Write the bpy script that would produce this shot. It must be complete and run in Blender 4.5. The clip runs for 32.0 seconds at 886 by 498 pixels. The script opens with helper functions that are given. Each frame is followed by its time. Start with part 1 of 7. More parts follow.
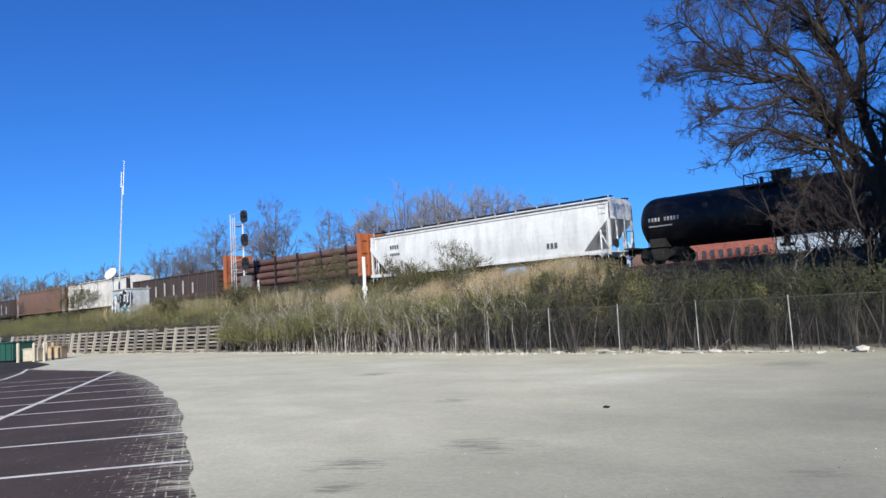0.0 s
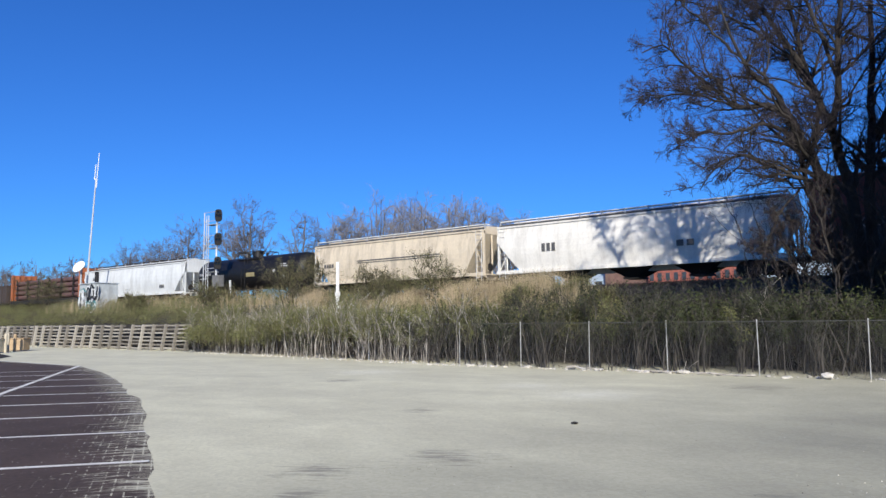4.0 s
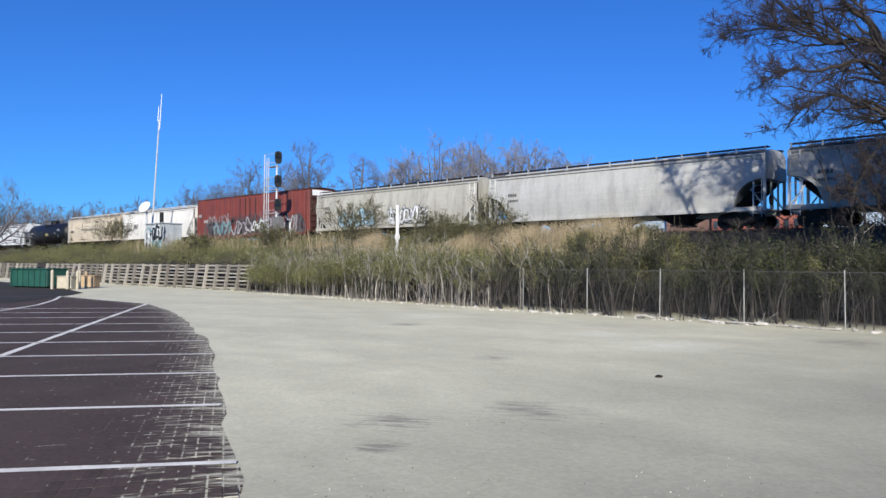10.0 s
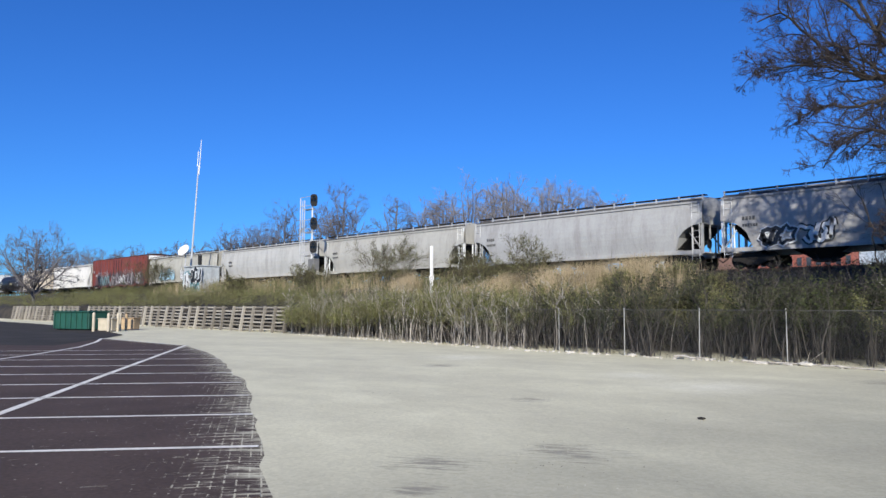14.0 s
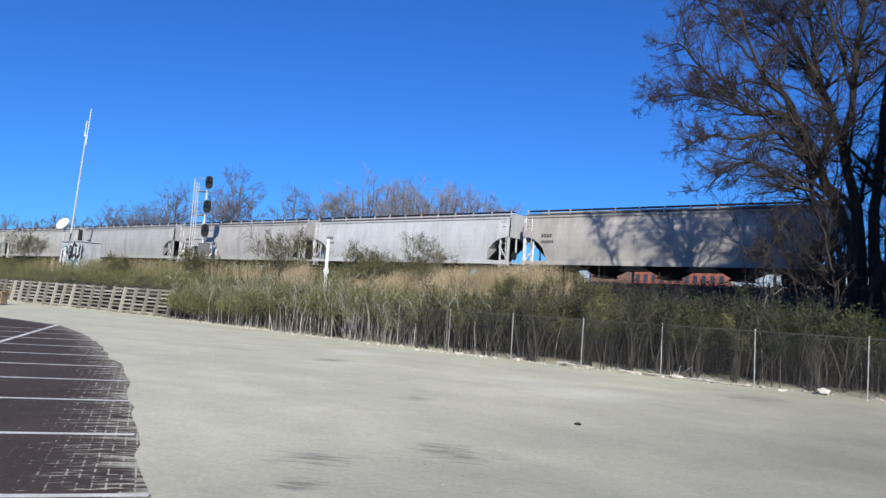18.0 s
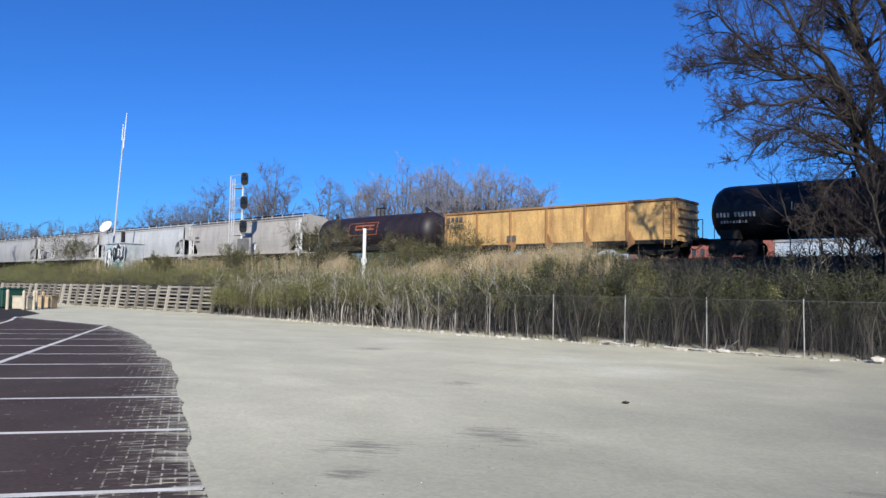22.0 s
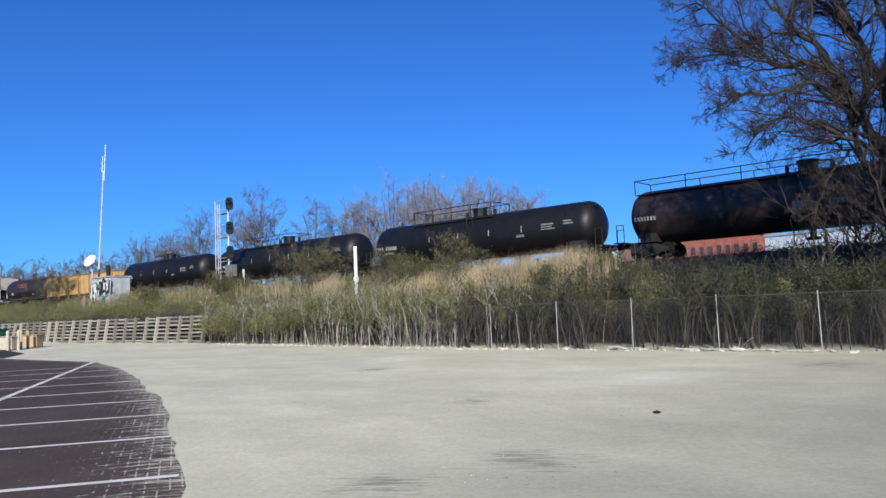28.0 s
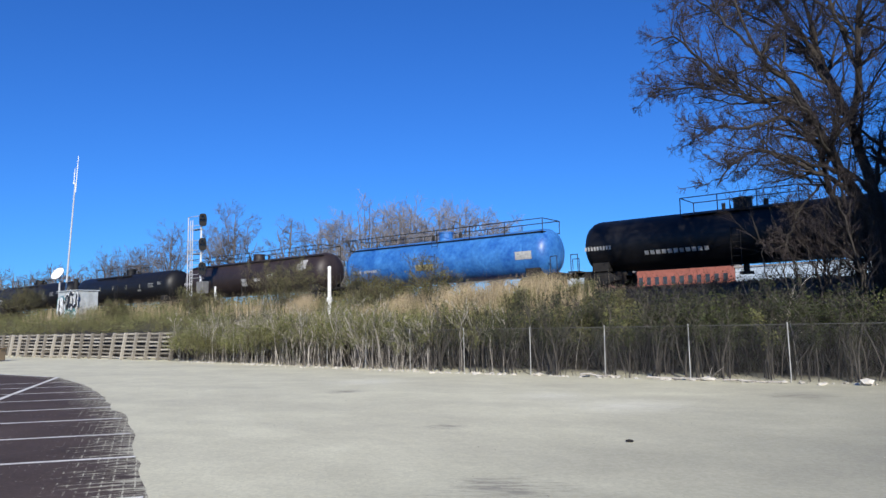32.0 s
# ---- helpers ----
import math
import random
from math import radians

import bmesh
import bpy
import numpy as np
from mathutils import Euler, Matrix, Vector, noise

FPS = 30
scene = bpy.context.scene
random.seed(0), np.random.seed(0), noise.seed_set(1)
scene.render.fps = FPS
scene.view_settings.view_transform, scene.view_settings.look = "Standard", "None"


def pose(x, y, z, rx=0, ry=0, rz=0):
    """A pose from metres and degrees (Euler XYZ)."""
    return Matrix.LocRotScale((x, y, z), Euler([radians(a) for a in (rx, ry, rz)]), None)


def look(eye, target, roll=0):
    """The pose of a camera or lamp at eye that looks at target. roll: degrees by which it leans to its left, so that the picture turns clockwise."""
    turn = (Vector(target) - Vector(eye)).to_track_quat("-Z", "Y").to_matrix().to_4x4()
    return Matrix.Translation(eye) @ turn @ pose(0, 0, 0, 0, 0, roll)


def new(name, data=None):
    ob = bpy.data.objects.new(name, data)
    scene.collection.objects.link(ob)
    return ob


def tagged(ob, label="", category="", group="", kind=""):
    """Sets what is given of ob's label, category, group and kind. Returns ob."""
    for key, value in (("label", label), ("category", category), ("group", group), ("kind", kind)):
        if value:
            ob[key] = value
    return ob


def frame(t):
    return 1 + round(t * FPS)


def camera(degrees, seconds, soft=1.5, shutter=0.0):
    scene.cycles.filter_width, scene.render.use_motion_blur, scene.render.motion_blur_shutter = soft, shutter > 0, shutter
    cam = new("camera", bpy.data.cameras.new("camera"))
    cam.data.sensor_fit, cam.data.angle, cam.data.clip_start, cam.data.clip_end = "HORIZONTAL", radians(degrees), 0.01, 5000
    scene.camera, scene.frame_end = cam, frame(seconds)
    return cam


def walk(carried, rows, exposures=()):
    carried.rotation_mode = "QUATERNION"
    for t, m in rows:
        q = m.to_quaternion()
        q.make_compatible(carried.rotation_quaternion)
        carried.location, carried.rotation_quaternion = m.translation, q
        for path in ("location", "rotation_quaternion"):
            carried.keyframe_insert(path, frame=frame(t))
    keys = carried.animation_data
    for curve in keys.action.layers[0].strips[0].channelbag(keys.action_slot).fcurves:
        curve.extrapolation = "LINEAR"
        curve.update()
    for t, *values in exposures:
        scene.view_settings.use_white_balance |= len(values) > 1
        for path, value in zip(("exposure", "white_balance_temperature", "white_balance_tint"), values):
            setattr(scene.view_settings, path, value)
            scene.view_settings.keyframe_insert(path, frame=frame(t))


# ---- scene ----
cam = camera(61.35, 32.0, soft=1.5)
PATH = [
    (0, (29.700, -41.418, 1.609), (27.059, -38.433, 1.950), -3.21),
    (0.5, (29.702, -41.420, 1.606), (27.098, -38.411, 2.010), -3.07),
    (1, (29.711, -41.427, 1.611), (27.121, -38.407, 2.022), -2.10),
    (1.5, (29.713, -41.429, 1.611), (27.134, -38.397, 2.009), -1.28),
    (2, (29.717, -41.436, 1.616), (27.097, -38.450, 2.083), -0.82),
    (2.5, (29.720, -41.432, 1.615), (27.127, -38.421, 2.072), -1.18),
    (3, (29.721, -41.426, 1.622), (27.171, -38.371, 2.030), -1.58),
    (3.5, (29.713, -41.426, 1.612), (27.192, -38.344, 1.991), -0.88),
    (5.5, (29.163, -41.198, 1.598), (26.579, -38.175, 2.032), 0.12),
    (6, (28.981, -41.174, 1.619), (26.496, -38.046, 1.835), 1.58),
    (6.5, (28.976, -41.148, 1.618), (26.427, -38.069, 1.784), 1.60),
    (7, (29.015, -41.138, 1.620), (26.596, -37.958, 1.817), 1.71),
    (7.5, (29.011, -41.119, 1.611), (26.634, -37.902, 1.651), 3.08),
    (8, (28.996, -41.115, 1.608), (26.600, -37.913, 1.595), 2.92),
    (8.5, (28.992, -41.110, 1.607), (26.561, -37.934, 1.629), 2.38),
    (9, (28.981, -41.105, 1.601), (26.429, -38.024, 1.610), 2.15),
    (9.5, (28.978, -41.108, 1.593), (26.283, -38.152, 1.659), 1.27),
    (10, (28.989, -41.129, 1.601), (26.223, -38.241, 1.695), 0.40),
    (10.5, (29.003, -41.144, 1.604), (26.209, -38.290, 1.822), -0.34),
    (11, (29.004, -41.154, 1.600), (26.212, -38.298, 1.823), -0.30),
    (11.5, (29.003, -41.167, 1.602), (26.222, -38.302, 1.845), 0.14),
    (12, (29.000, -41.159, 1.597), (26.203, -38.310, 1.847), -0.09),
    (12.5, (28.995, -41.160, 1.603), (26.189, -38.326, 1.909), 0.60),
    (13, (28.995, -41.158, 1.602), (26.191, -38.317, 1.867), 0.88),
    (13.5, (28.985, -41.152, 1.597), (26.125, -38.372, 1.899), 0.23),
    (15.5, (28.976, -41.183, 1.594), (26.057, -38.466, 1.901), 0.21),
    (16, (28.980, -41.177, 1.595), (26.099, -38.422, 1.921), 0.75),
    (16.5, (28.990, -41.189, 1.598), (26.186, -38.353, 1.916), 0.95),
    (17, (29.005, -41.216, 1.606), (26.281, -38.303, 1.919), 2.02),
    (17.5, (29.010, -41.215, 1.613), (26.491, -38.122, 1.912), 3.41),
    (18, (29.024, -41.233, 1.621), (26.545, -38.109, 1.933), 3.65),
    (18.5, (29.009, -41.219, 1.608), (26.512, -38.109, 1.912), 4.35),
    (19, (28.984, -41.200, 1.599), (26.303, -38.243, 1.867), 4.02),
    (19.5, (28.992, -41.188, 1.593), (26.188, -38.356, 1.940), 2.44),
    (20, (28.986, -41.180, 1.595), (26.197, -38.335, 1.948), 2.90),
    (20.5, (28.995, -41.186, 1.606), (26.254, -38.291, 1.934), 1.84),
    (21, (28.978, -41.177, 1.613), (26.345, -38.181, 1.905), 0.92),
    (21.5, (28.977, -41.177, 1.605), (26.359, -38.165, 1.878), 0.39),
    (22, (28.959, -41.192, 1.607), (26.331, -38.186, 1.833), 1.06),
    (22.5, (28.862, -41.211, 1.590), (26.128, -38.296, 1.763), 1.13),
    (23, (28.736, -41.158, 1.567), (25.906, -38.331, 1.582), 2.24),
    (23.5, (28.560, -40.985, 1.575), (25.637, -38.272, 1.886), -0.98),
    (24, (28.360, -40.894, 1.576), (25.733, -37.897, 1.911), 0.23),
    (24.5, (28.215, -40.835, 1.631), (25.803, -37.657, 1.916), 1.07),
    (26.5, (28.223, -40.744, 1.582), (25.781, -37.588, 1.855), 0.27),
    (27, (28.223, -40.731, 1.587), (25.724, -37.619, 1.859), -1.20),
    (27.5, (28.220, -40.721, 1.584), (25.636, -37.685, 1.914), -2.61),
    (28, (28.212, -40.710, 1.579), (25.635, -37.666, 1.883), -2.39),
    (28.5, (28.225, -40.726, 1.586), (25.644, -37.687, 1.913), -1.95),
    (29, (28.211, -40.738, 1.581), (25.570, -37.747, 1.870), 0.04),
    (29.5, (28.193, -40.735, 1.578), (25.603, -37.709, 1.943), -0.97),
    (30, (28.178, -40.726, 1.577), (25.698, -37.597, 1.813), -2.18),
    (30.5, (28.166, -40.705, 1.594), (25.723, -37.550, 1.883), 0.12),
    (31, (28.167, -40.703, 1.591), (25.723, -37.555, 1.938), -0.66),
    (31.5, (28.156, -40.700, 1.595), (25.717, -37.554, 1.983), -0.52),
    (32, (28.160, -40.704, 1.591), (25.698, -37.579, 2.011), -1.03),
]
walk(cam, [(t, look(eye, target, roll)) for t, eye, target, roll in PATH])

# ---- sky, sun ----
SUN_ELEV, SUN_AZ = radians(27), math.atan2(-0.76, 0.65)   # direction towards the sun, in plan
world = bpy.data.worlds.new("sky")
scene.world = world
world.use_nodes = True
wn = world.node_tree
sky = wn.nodes.new("ShaderNodeTexSky")
sky.sky_type, sky.sun_disc = "NISHITA", False
sky.sun_elevation, sky.sun_rotation = SUN_ELEV, math.pi / 2 - SUN_AZ
sky.air_density, sky.dust_density, sky.ozone_density = 1.0, 0.2, 1.5
wn.nodes["Background"].inputs["Strength"].default_value = 0.077
vivid = wn.nodes.new("ShaderNodeMix")
vivid.data_type, vivid.blend_type = "RGBA", "MULTIPLY"
vivid.inputs["Factor"].default_value = 1.0
vivid.inputs["B"].default_value = (0.2, 0.6, 1.38, 1)
wn.links.new(sky.outputs["Color"], vivid.inputs["A"])
wn.links.new(vivid.outputs["Result"], wn.nodes["Background"].inputs["Color"])
sun = new("sun", bpy.data.lights.new("sun", "SUN"))
sun.data.energy, sun.data.angle, sun.data.color = 5.0, radians(0.53), (1.0, 0.945, 0.84)
sun.matrix_world = look((math.cos(SUN_AZ) * 60, math.sin(SUN_AZ) * 60, math.tan(SUN_ELEV) * 60), (0, 0, 0))
scene.view_settings.exposure = 0.35


# ---- materials ----
def rgba(c):
    return (*c, 1.0)


def mat(name, low, high, rough=0.8, metal=0.0, scale=6.0, fine=60.0, bump=0.0, coord="Object", stretch=(1, 1, 1),
        streak=None, spec=0.5, island=0.0, obj=0.0):
    """A surface whose colour wanders between low and high at two scales; streak: (colour, amount) of vertical run-down dirt."""
    m = bpy.data.materials.new(name)
    m.use_nodes = True
    nt = m.node_tree
    n, l = nt.nodes, nt.links
    p = n["Principled BSDF"]
    p.inputs["Roughness"].default_value, p.inputs["Metallic"].default_value = rough, metal
    p.inputs["Specular IOR Level"].default_value = spec
    tc, mp = n.new("ShaderNodeTexCoord"), n.new("ShaderNodeMapping")
    l.new(tc.outputs[coord], mp.inputs["Vector"])
    mp.inputs["Scale"].default_value = stretch
    a, b = n.new("ShaderNodeTexNoise"), n.new("ShaderNodeTexNoise")
    a.inputs["Scale"].default_value, a.inputs["Detail"].default_value = scale, 5
    b.inputs["Scale"].default_value, b.inputs["Detail"].default_value = fine, 4
    for t in (a, b):
        l.new(mp.outputs["Vector"], t.inputs["Vector"])
    mix = n.new("ShaderNodeMix")
    mix.data_type = "FLOAT"
    mix.inputs["Factor"].default_value = 0.45
    l.new(a.outputs["Fac"], mix.inputs["A"])
    l.new(b.outputs["Fac"], mix.inputs["B"])
    value = mix.outputs["Result"]
    for amount, socket in ((island, "Random Per Island"), (obj, "Random")):
        if amount:
            src = n.new("ShaderNodeNewGeometry" if socket != "Random" else "ShaderNodeObjectInfo")
            add = n.new("ShaderNodeMath")
            add.operation = "MULTIPLY_ADD"
            add.inputs[1].default_value = amount
            sub = n.new("ShaderNodeMath")
            sub.operation = "SUBTRACT"
            l.new(src.outputs[socket], add.inputs[0])
            l.new(value, add.inputs[2])
            l.new(add.outputs[0], sub.inputs[0])
            sub.inputs[1].default_value = amount / 2
            value = sub.outputs[0]
    ramp = n.new("ShaderNodeValToRGB")
    ramp.color_ramp.elements[0].position, ramp.color_ramp.elements[1].position = 0.32, 0.68
    ramp.color_ramp.elements[0].color, ramp.color_ramp.elements[1].color = rgba(low), rgba(high)
    l.new(value, ramp.inputs["Fac"])
    colour = ramp.outputs["Color"]
    if streak:
        s, smap = n.new("ShaderNodeTexNoise"), n.new("ShaderNodeMapping")
        smap.inputs["Scale"].default_value = (0.8, 0.8, 0.16)
        l.new(tc.outputs["Object"], smap.inputs["Vector"])
        l.new(smap.outputs["Vector"], s.inputs["Vector"])
        s.inputs["Scale"].default_value, s.inputs["Detail"].default_value = 2.2, 9
        s.inputs["Roughness"].default_value = 0.68
        r2 = n.new("ShaderNodeValToRGB")
        r2.color_ramp.elements[0].position, r2.color_ramp.elements[1].position = 0.46, 0.72
        r2.color_ramp.elements[1].color = (streak[1],) * 3 + (1,)
        l.new(s.outputs["Fac"], r2.inputs["Fac"])
        cm = n.new("ShaderNodeMix")
        cm.data_type = "RGBA"
        l.new(r2.outputs["Color"], cm.inputs["Factor"])
        l.new(colour, cm.inputs["A"])
        cm.inputs["B"].default_value = rgba(streak[0])
        colour = cm.outputs["Result"]
    l.new(colour, p.inputs["Base Color"])
    if bump:
        bp = n.new("ShaderNodeBump")
        bp.inputs["Strength"].default_value, bp.inputs["Distance"].default_value = bump, 0.03
        l.new(value, bp.inputs["Height"])
        l.new(bp.outputs["Normal"], p.inputs["Normal"])
    return m


def both(c, d=0.15):
    return tuple(v * (1 - d) for v in c), tuple(min(1, v * (1 + d)) for v in c)


RUST = (0.10, 0.05, 0.03)
GRIME = (0.12, 0.10, 0.085)
M = {
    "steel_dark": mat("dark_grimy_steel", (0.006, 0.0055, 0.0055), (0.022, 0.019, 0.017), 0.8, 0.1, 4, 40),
    "wheel": mat("wheel_steel", (0.012, 0.009, 0.008), (0.04, 0.03, 0.024), 0.6, 0.6, 5, 40),
    "rail": mat("rail_steel", (0.08, 0.05, 0.035), (0.16, 0.11, 0.08), 0.55, 0.7, 3, 30),
    "wire": mat("dull_fence_wire", (0.05, 0.05, 0.049), (0.11, 0.11, 0.107), 0.7, 0.2, 3, 30),
    "post": mat("weathered_fence_post", (0.2, 0.2, 0.195), (0.44, 0.44, 0.43), 0.6, 0.2, 4, 40),
    "galv": mat("galvanised_steel", (0.36, 0.37, 0.38), (0.58, 0.59, 0.6), 0.5, 0.4, 4, 40),
    "relay": mat("dull_grey_paint", (0.1, 0.1, 0.1), (0.2, 0.2, 0.2), 0.7, 0.1, 3, 30),
    "cabin": mat("dull_silver_paint", (0.3, 0.34, 0.36), (0.52, 0.55, 0.56), 0.6, 0.1, 3, 30, streak=(GRIME, 0.5)),
    "alum": mat("silver_paint", (0.45, 0.47, 0.49), (0.68, 0.69, 0.7), 0.45, 0.3, 3, 30, streak=(GRIME, 0.4)),
    "black": mat("matt_black", (0.004, 0.004, 0.005), (0.011, 0.011, 0.012), 0.85, 0.0, 5, 40),
    "lens": mat("dark_glass_lens", (0.01, 0.01, 0.012), (0.02, 0.02, 0.022), 0.08, 0.0, 5, 40),
    "white": mat("white_paint", (0.66, 0.66, 0.64), (0.84, 0.84, 0.82), 0.55, 0.0, 3, 40),
    "bar": mat("white_lettering", (0.22, 0.22, 0.22), (0.5, 0.5, 0.49), 0.6, 0.0, 5, 30),
    "bar_dim": mat("faded_lettering", (0.08, 0.08, 0.08), (0.26, 0.26, 0.25), 0.6, 0.0, 5, 30),
    "tick": mat("pale_reflective_strip", (0.3, 0.28, 0.2), (0.5, 0.47, 0.36), 0.6, 0.0, 5, 30),
    "bar_dark": mat("dark_lettering", (0.05, 0.05, 0.055), (0.12, 0.12, 0.12), 0.6, 0.0, 5, 30),
    "bar_yellow": mat("yellow_marking", (0.2, 0.17, 0.09), (0.34, 0.29, 0.15), 0.6, 0.0, 5, 30),
    "gr_blue": mat("pale_blue_spray", (0.28, 0.5, 0.62), (0.5, 0.72, 0.82), 0.55, 0.0, 4, 30),
    "gr_white": mat("white_spray", (0.5, 0.52, 0.52), (0.78, 0.79, 0.79), 0.55, 0.0, 2, 20),
    "gr_black": mat("black_spray", (0.012, 0.013, 0.016), (0.04, 0.04, 0.045), 0.5, 0.0, 4, 30),
    "gr_teal": mat("teal_spray", (0.05, 0.16, 0.18), (0.14, 0.3, 0.32), 0.55, 0.0, 4, 30),
    "brushwood": mat("brushwood", (0.035, 0.03, 0.02), (0.13, 0.11, 0.072), 0.95, 0.0, 0.4, 5, island=0.5),
    "bark": mat("bark", (0.016, 0.0135, 0.012), (0.055, 0.046, 0.04), 0.95, 0.0, 8, 60, bump=0.6),
    "twig": mat("twigs", (0.019, 0.0155, 0.0175), (0.076, 0.058, 0.06), 0.95, 0.0, 3, 30, island=0.3),
    # far trees: their sunlit, hazy paleness is put into twig and bark colour
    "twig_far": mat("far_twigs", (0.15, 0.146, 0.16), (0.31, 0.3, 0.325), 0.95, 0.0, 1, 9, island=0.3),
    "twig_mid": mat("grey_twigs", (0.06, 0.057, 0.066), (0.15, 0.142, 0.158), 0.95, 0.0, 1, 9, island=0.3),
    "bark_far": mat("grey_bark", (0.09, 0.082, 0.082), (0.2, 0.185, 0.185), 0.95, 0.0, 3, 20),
    "stem": mat("pale_stems", (0.08, 0.07, 0.062), (0.55, 0.51, 0.46), 0.9, 0.0, 3, 30, island=0.4),
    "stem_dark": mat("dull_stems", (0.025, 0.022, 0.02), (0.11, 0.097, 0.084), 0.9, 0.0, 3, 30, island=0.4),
    "leaf": mat("young_leaves", (0.085, 0.08, 0.038), (0.23, 0.24, 0.095), 0.85, 0.0, 0.3, 1.6, island=0.12, spec=0.2),
    "leaf_mid": mat("deep_green_leaves", (0.022, 0.03, 0.011), (0.115, 0.135, 0.045), 0.85, 0.0, 0.5, 3, island=0.2, spec=0.2),
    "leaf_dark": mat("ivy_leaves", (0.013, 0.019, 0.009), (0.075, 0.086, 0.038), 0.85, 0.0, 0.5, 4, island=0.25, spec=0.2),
    "thicket": mat("shaded_thicket_twigs", (0.012, 0.01, 0.01), (0.06, 0.05, 0.047), 0.95, 0.0, 0.6, 6, island=0.5),
    "straw": mat("dry_grass", (0.2, 0.155, 0.09), (0.5, 0.41, 0.27), 0.9, 0.0, 0.7, 5, island=0.25),
    "pebble": mat("pebbles", (0.08, 0.075, 0.065), (0.5, 0.48, 0.42), 0.95, 0.0, 4, 30, island=1.0),
    "rock": mat("limestone", (0.33, 0.31, 0.27), (0.56, 0.53, 0.48), 0.95, 0.0, 4, 30, bump=0.6, obj=0.3),
    "crib": mat("weathered_timber", (0.14, 0.126, 0.106), (0.34, 0.315, 0.27), 0.92, 0.0, 5, 40, bump=0.4, obj=0.5, stretch=(1, 1, 3)),
    "brown_brick": mat("brown_brick_wall", (0.13, 0.075, 0.06), (0.21, 0.125, 0.1), 0.92, 0.0, 1.5, 14),
    "brick": mat("red_brick_wall", (0.22, 0.07, 0.052), (0.33, 0.115, 0.085), 0.92, 0.0, 1.5, 14),
    "glass": mat("dark_window_glass", (0.03, 0.035, 0.045), (0.07, 0.08, 0.09), 0.12, 0.0, 1, 6),
    "pale_metal": mat("pale_blue_cladding", (0.3, 0.38, 0.46), (0.46, 0.54, 0.62), 0.5, 0.1, 0.5, 5),
    "roof_dark": mat("dark_roof_sheet", (0.03, 0.03, 0.03), (0.1, 0.098, 0.095), 0.8, 0.1, 1, 9),
    "roofing": mat("roof_membrane", (0.2, 0.2, 0.2), (0.34, 0.33, 0.32), 0.9, 0.0, 1, 9),
    "green_paint": mat("green_paint", (0.006, 0.05, 0.036), (0.016, 0.09, 0.065), 0.6, 0.0, 2, 20),
    "cream": mat("cream_paint", (0.36, 0.32, 0.24), (0.54, 0.48, 0.37), 0.6, 0.0, 3, 30),
    "tan_paint": mat("tan_paint", (0.3, 0.21, 0.12), (0.45, 0.33, 0.2), 0.6, 0.0, 3, 30),
    "ballast": mat("ballast_stone", (0.014, 0.012, 0.011), (0.055, 0.047, 0.042), 0.95, 0.0, 9, 50, bump=0.8, island=0.4),
    "tie": mat("creosoted_timber", (0.03, 0.024, 0.02), (0.09, 0.07, 0.055), 0.95, 0.0, 4, 30),
}


# ---- mesh helpers ----
def finish(bm, name):
    me = bpy.data.meshes.new(name)
    bm.normal_update()
    bm.to_mesh(me)
    bm.free()
    return me


def part(name, bm, material, parent=None, label="", smooth=False, m=None):
    """Links a bmesh (or a ready mesh) as one object, under a thing or a part."""
    me = bm if isinstance(bm, bpy.types.Mesh) else finish(bm, name)
    if not me.materials:
        for one in material if isinstance(material, (list, tuple)) else [material]:
            me.materials.append(one)
    if smooth:
        me.polygons.foreach_set("use_smooth", [True] * len(me.polygons))
    ob = new(name, me)
    if parent is not None:
        ob.parent = parent
    if m is not None:
        ob.matrix_basis = m
    if label:
        ob["label"] = label
    return ob


def thing(name, m, label, category, group="", kind=""):
    ob = new(name)
    ob.empty_display_size = 0.3
    ob.matrix_basis = m
    return tagged(ob, label, category, group, kind)


def box(bm, x0, x1, y0, y1, z0, z1, bevel=0.0):
    ret = bmesh.ops.create_cube(bm, size=1.0, matrix=Matrix.LocRotScale(((x0 + x1) / 2, (y0 + y1) / 2, (z0 + z1) / 2), None, (x1 - x0, y1 - y0, z1 - z0)))
    if bevel:
        edges = list({e for v in ret["verts"] for e in v.link_edges})
        bmesh.ops.bevel(bm, geom=edges, offset=bevel, segments=1, affect="EDGES")
    return bm


def bar(bm, a, b, r, sides=6, r2=None):
    """A round bar from a to b."""
    a, b = Vector(a), Vector(b)
    d = b - a
    q = d.to_track_quat("Z", "Y")
    bmesh.ops.create_cone(bm, cap_ends=True, segments=sides, radius1=r, radius2=r if r2 is None else r2, depth=d.length,
                          matrix=Matrix.LocRotScale((a + b) / 2, q, None))
    return bm


def quad_strip(bm, rows, closed=False):
    """Skins rows of points, each row of equal length."""
    vs = [[bm.verts.new(p) for p in row] for row in rows]
    n = len(vs[0])
    for a, b in zip(vs, vs[1:]):
        for i in range(n if closed else n - 1):
            j = (i + 1) % n
            bm.faces.new((a[i], a[j], b[j], b[i]))
    return vs


def soup(name, verts, faces):
    me = bpy.data.meshes.new(name)
    if isinstance(faces, np.ndarray):
        me.vertices.add(len(verts))
        me.vertices.foreach_set("co", np.ascontiguousarray(verts, dtype=np.float32).ravel())
        me.loops.add(faces.size)
        me.loops.foreach_set("vertex_index", np.ascontiguousarray(faces, dtype=np.int32).ravel())
        me.polygons.add(len(faces))
        me.polygons.foreach_set("loop_start", np.arange(0, faces.size, 4, dtype=np.int32))
        me.polygons.foreach_set("loop_total", np.full(len(faces), 4, dtype=np.int32))
        me.update(calc_edges=True)
    else:
        me.from_pydata([tuple(v) for v in verts], [], faces)
        me.update()
    return me


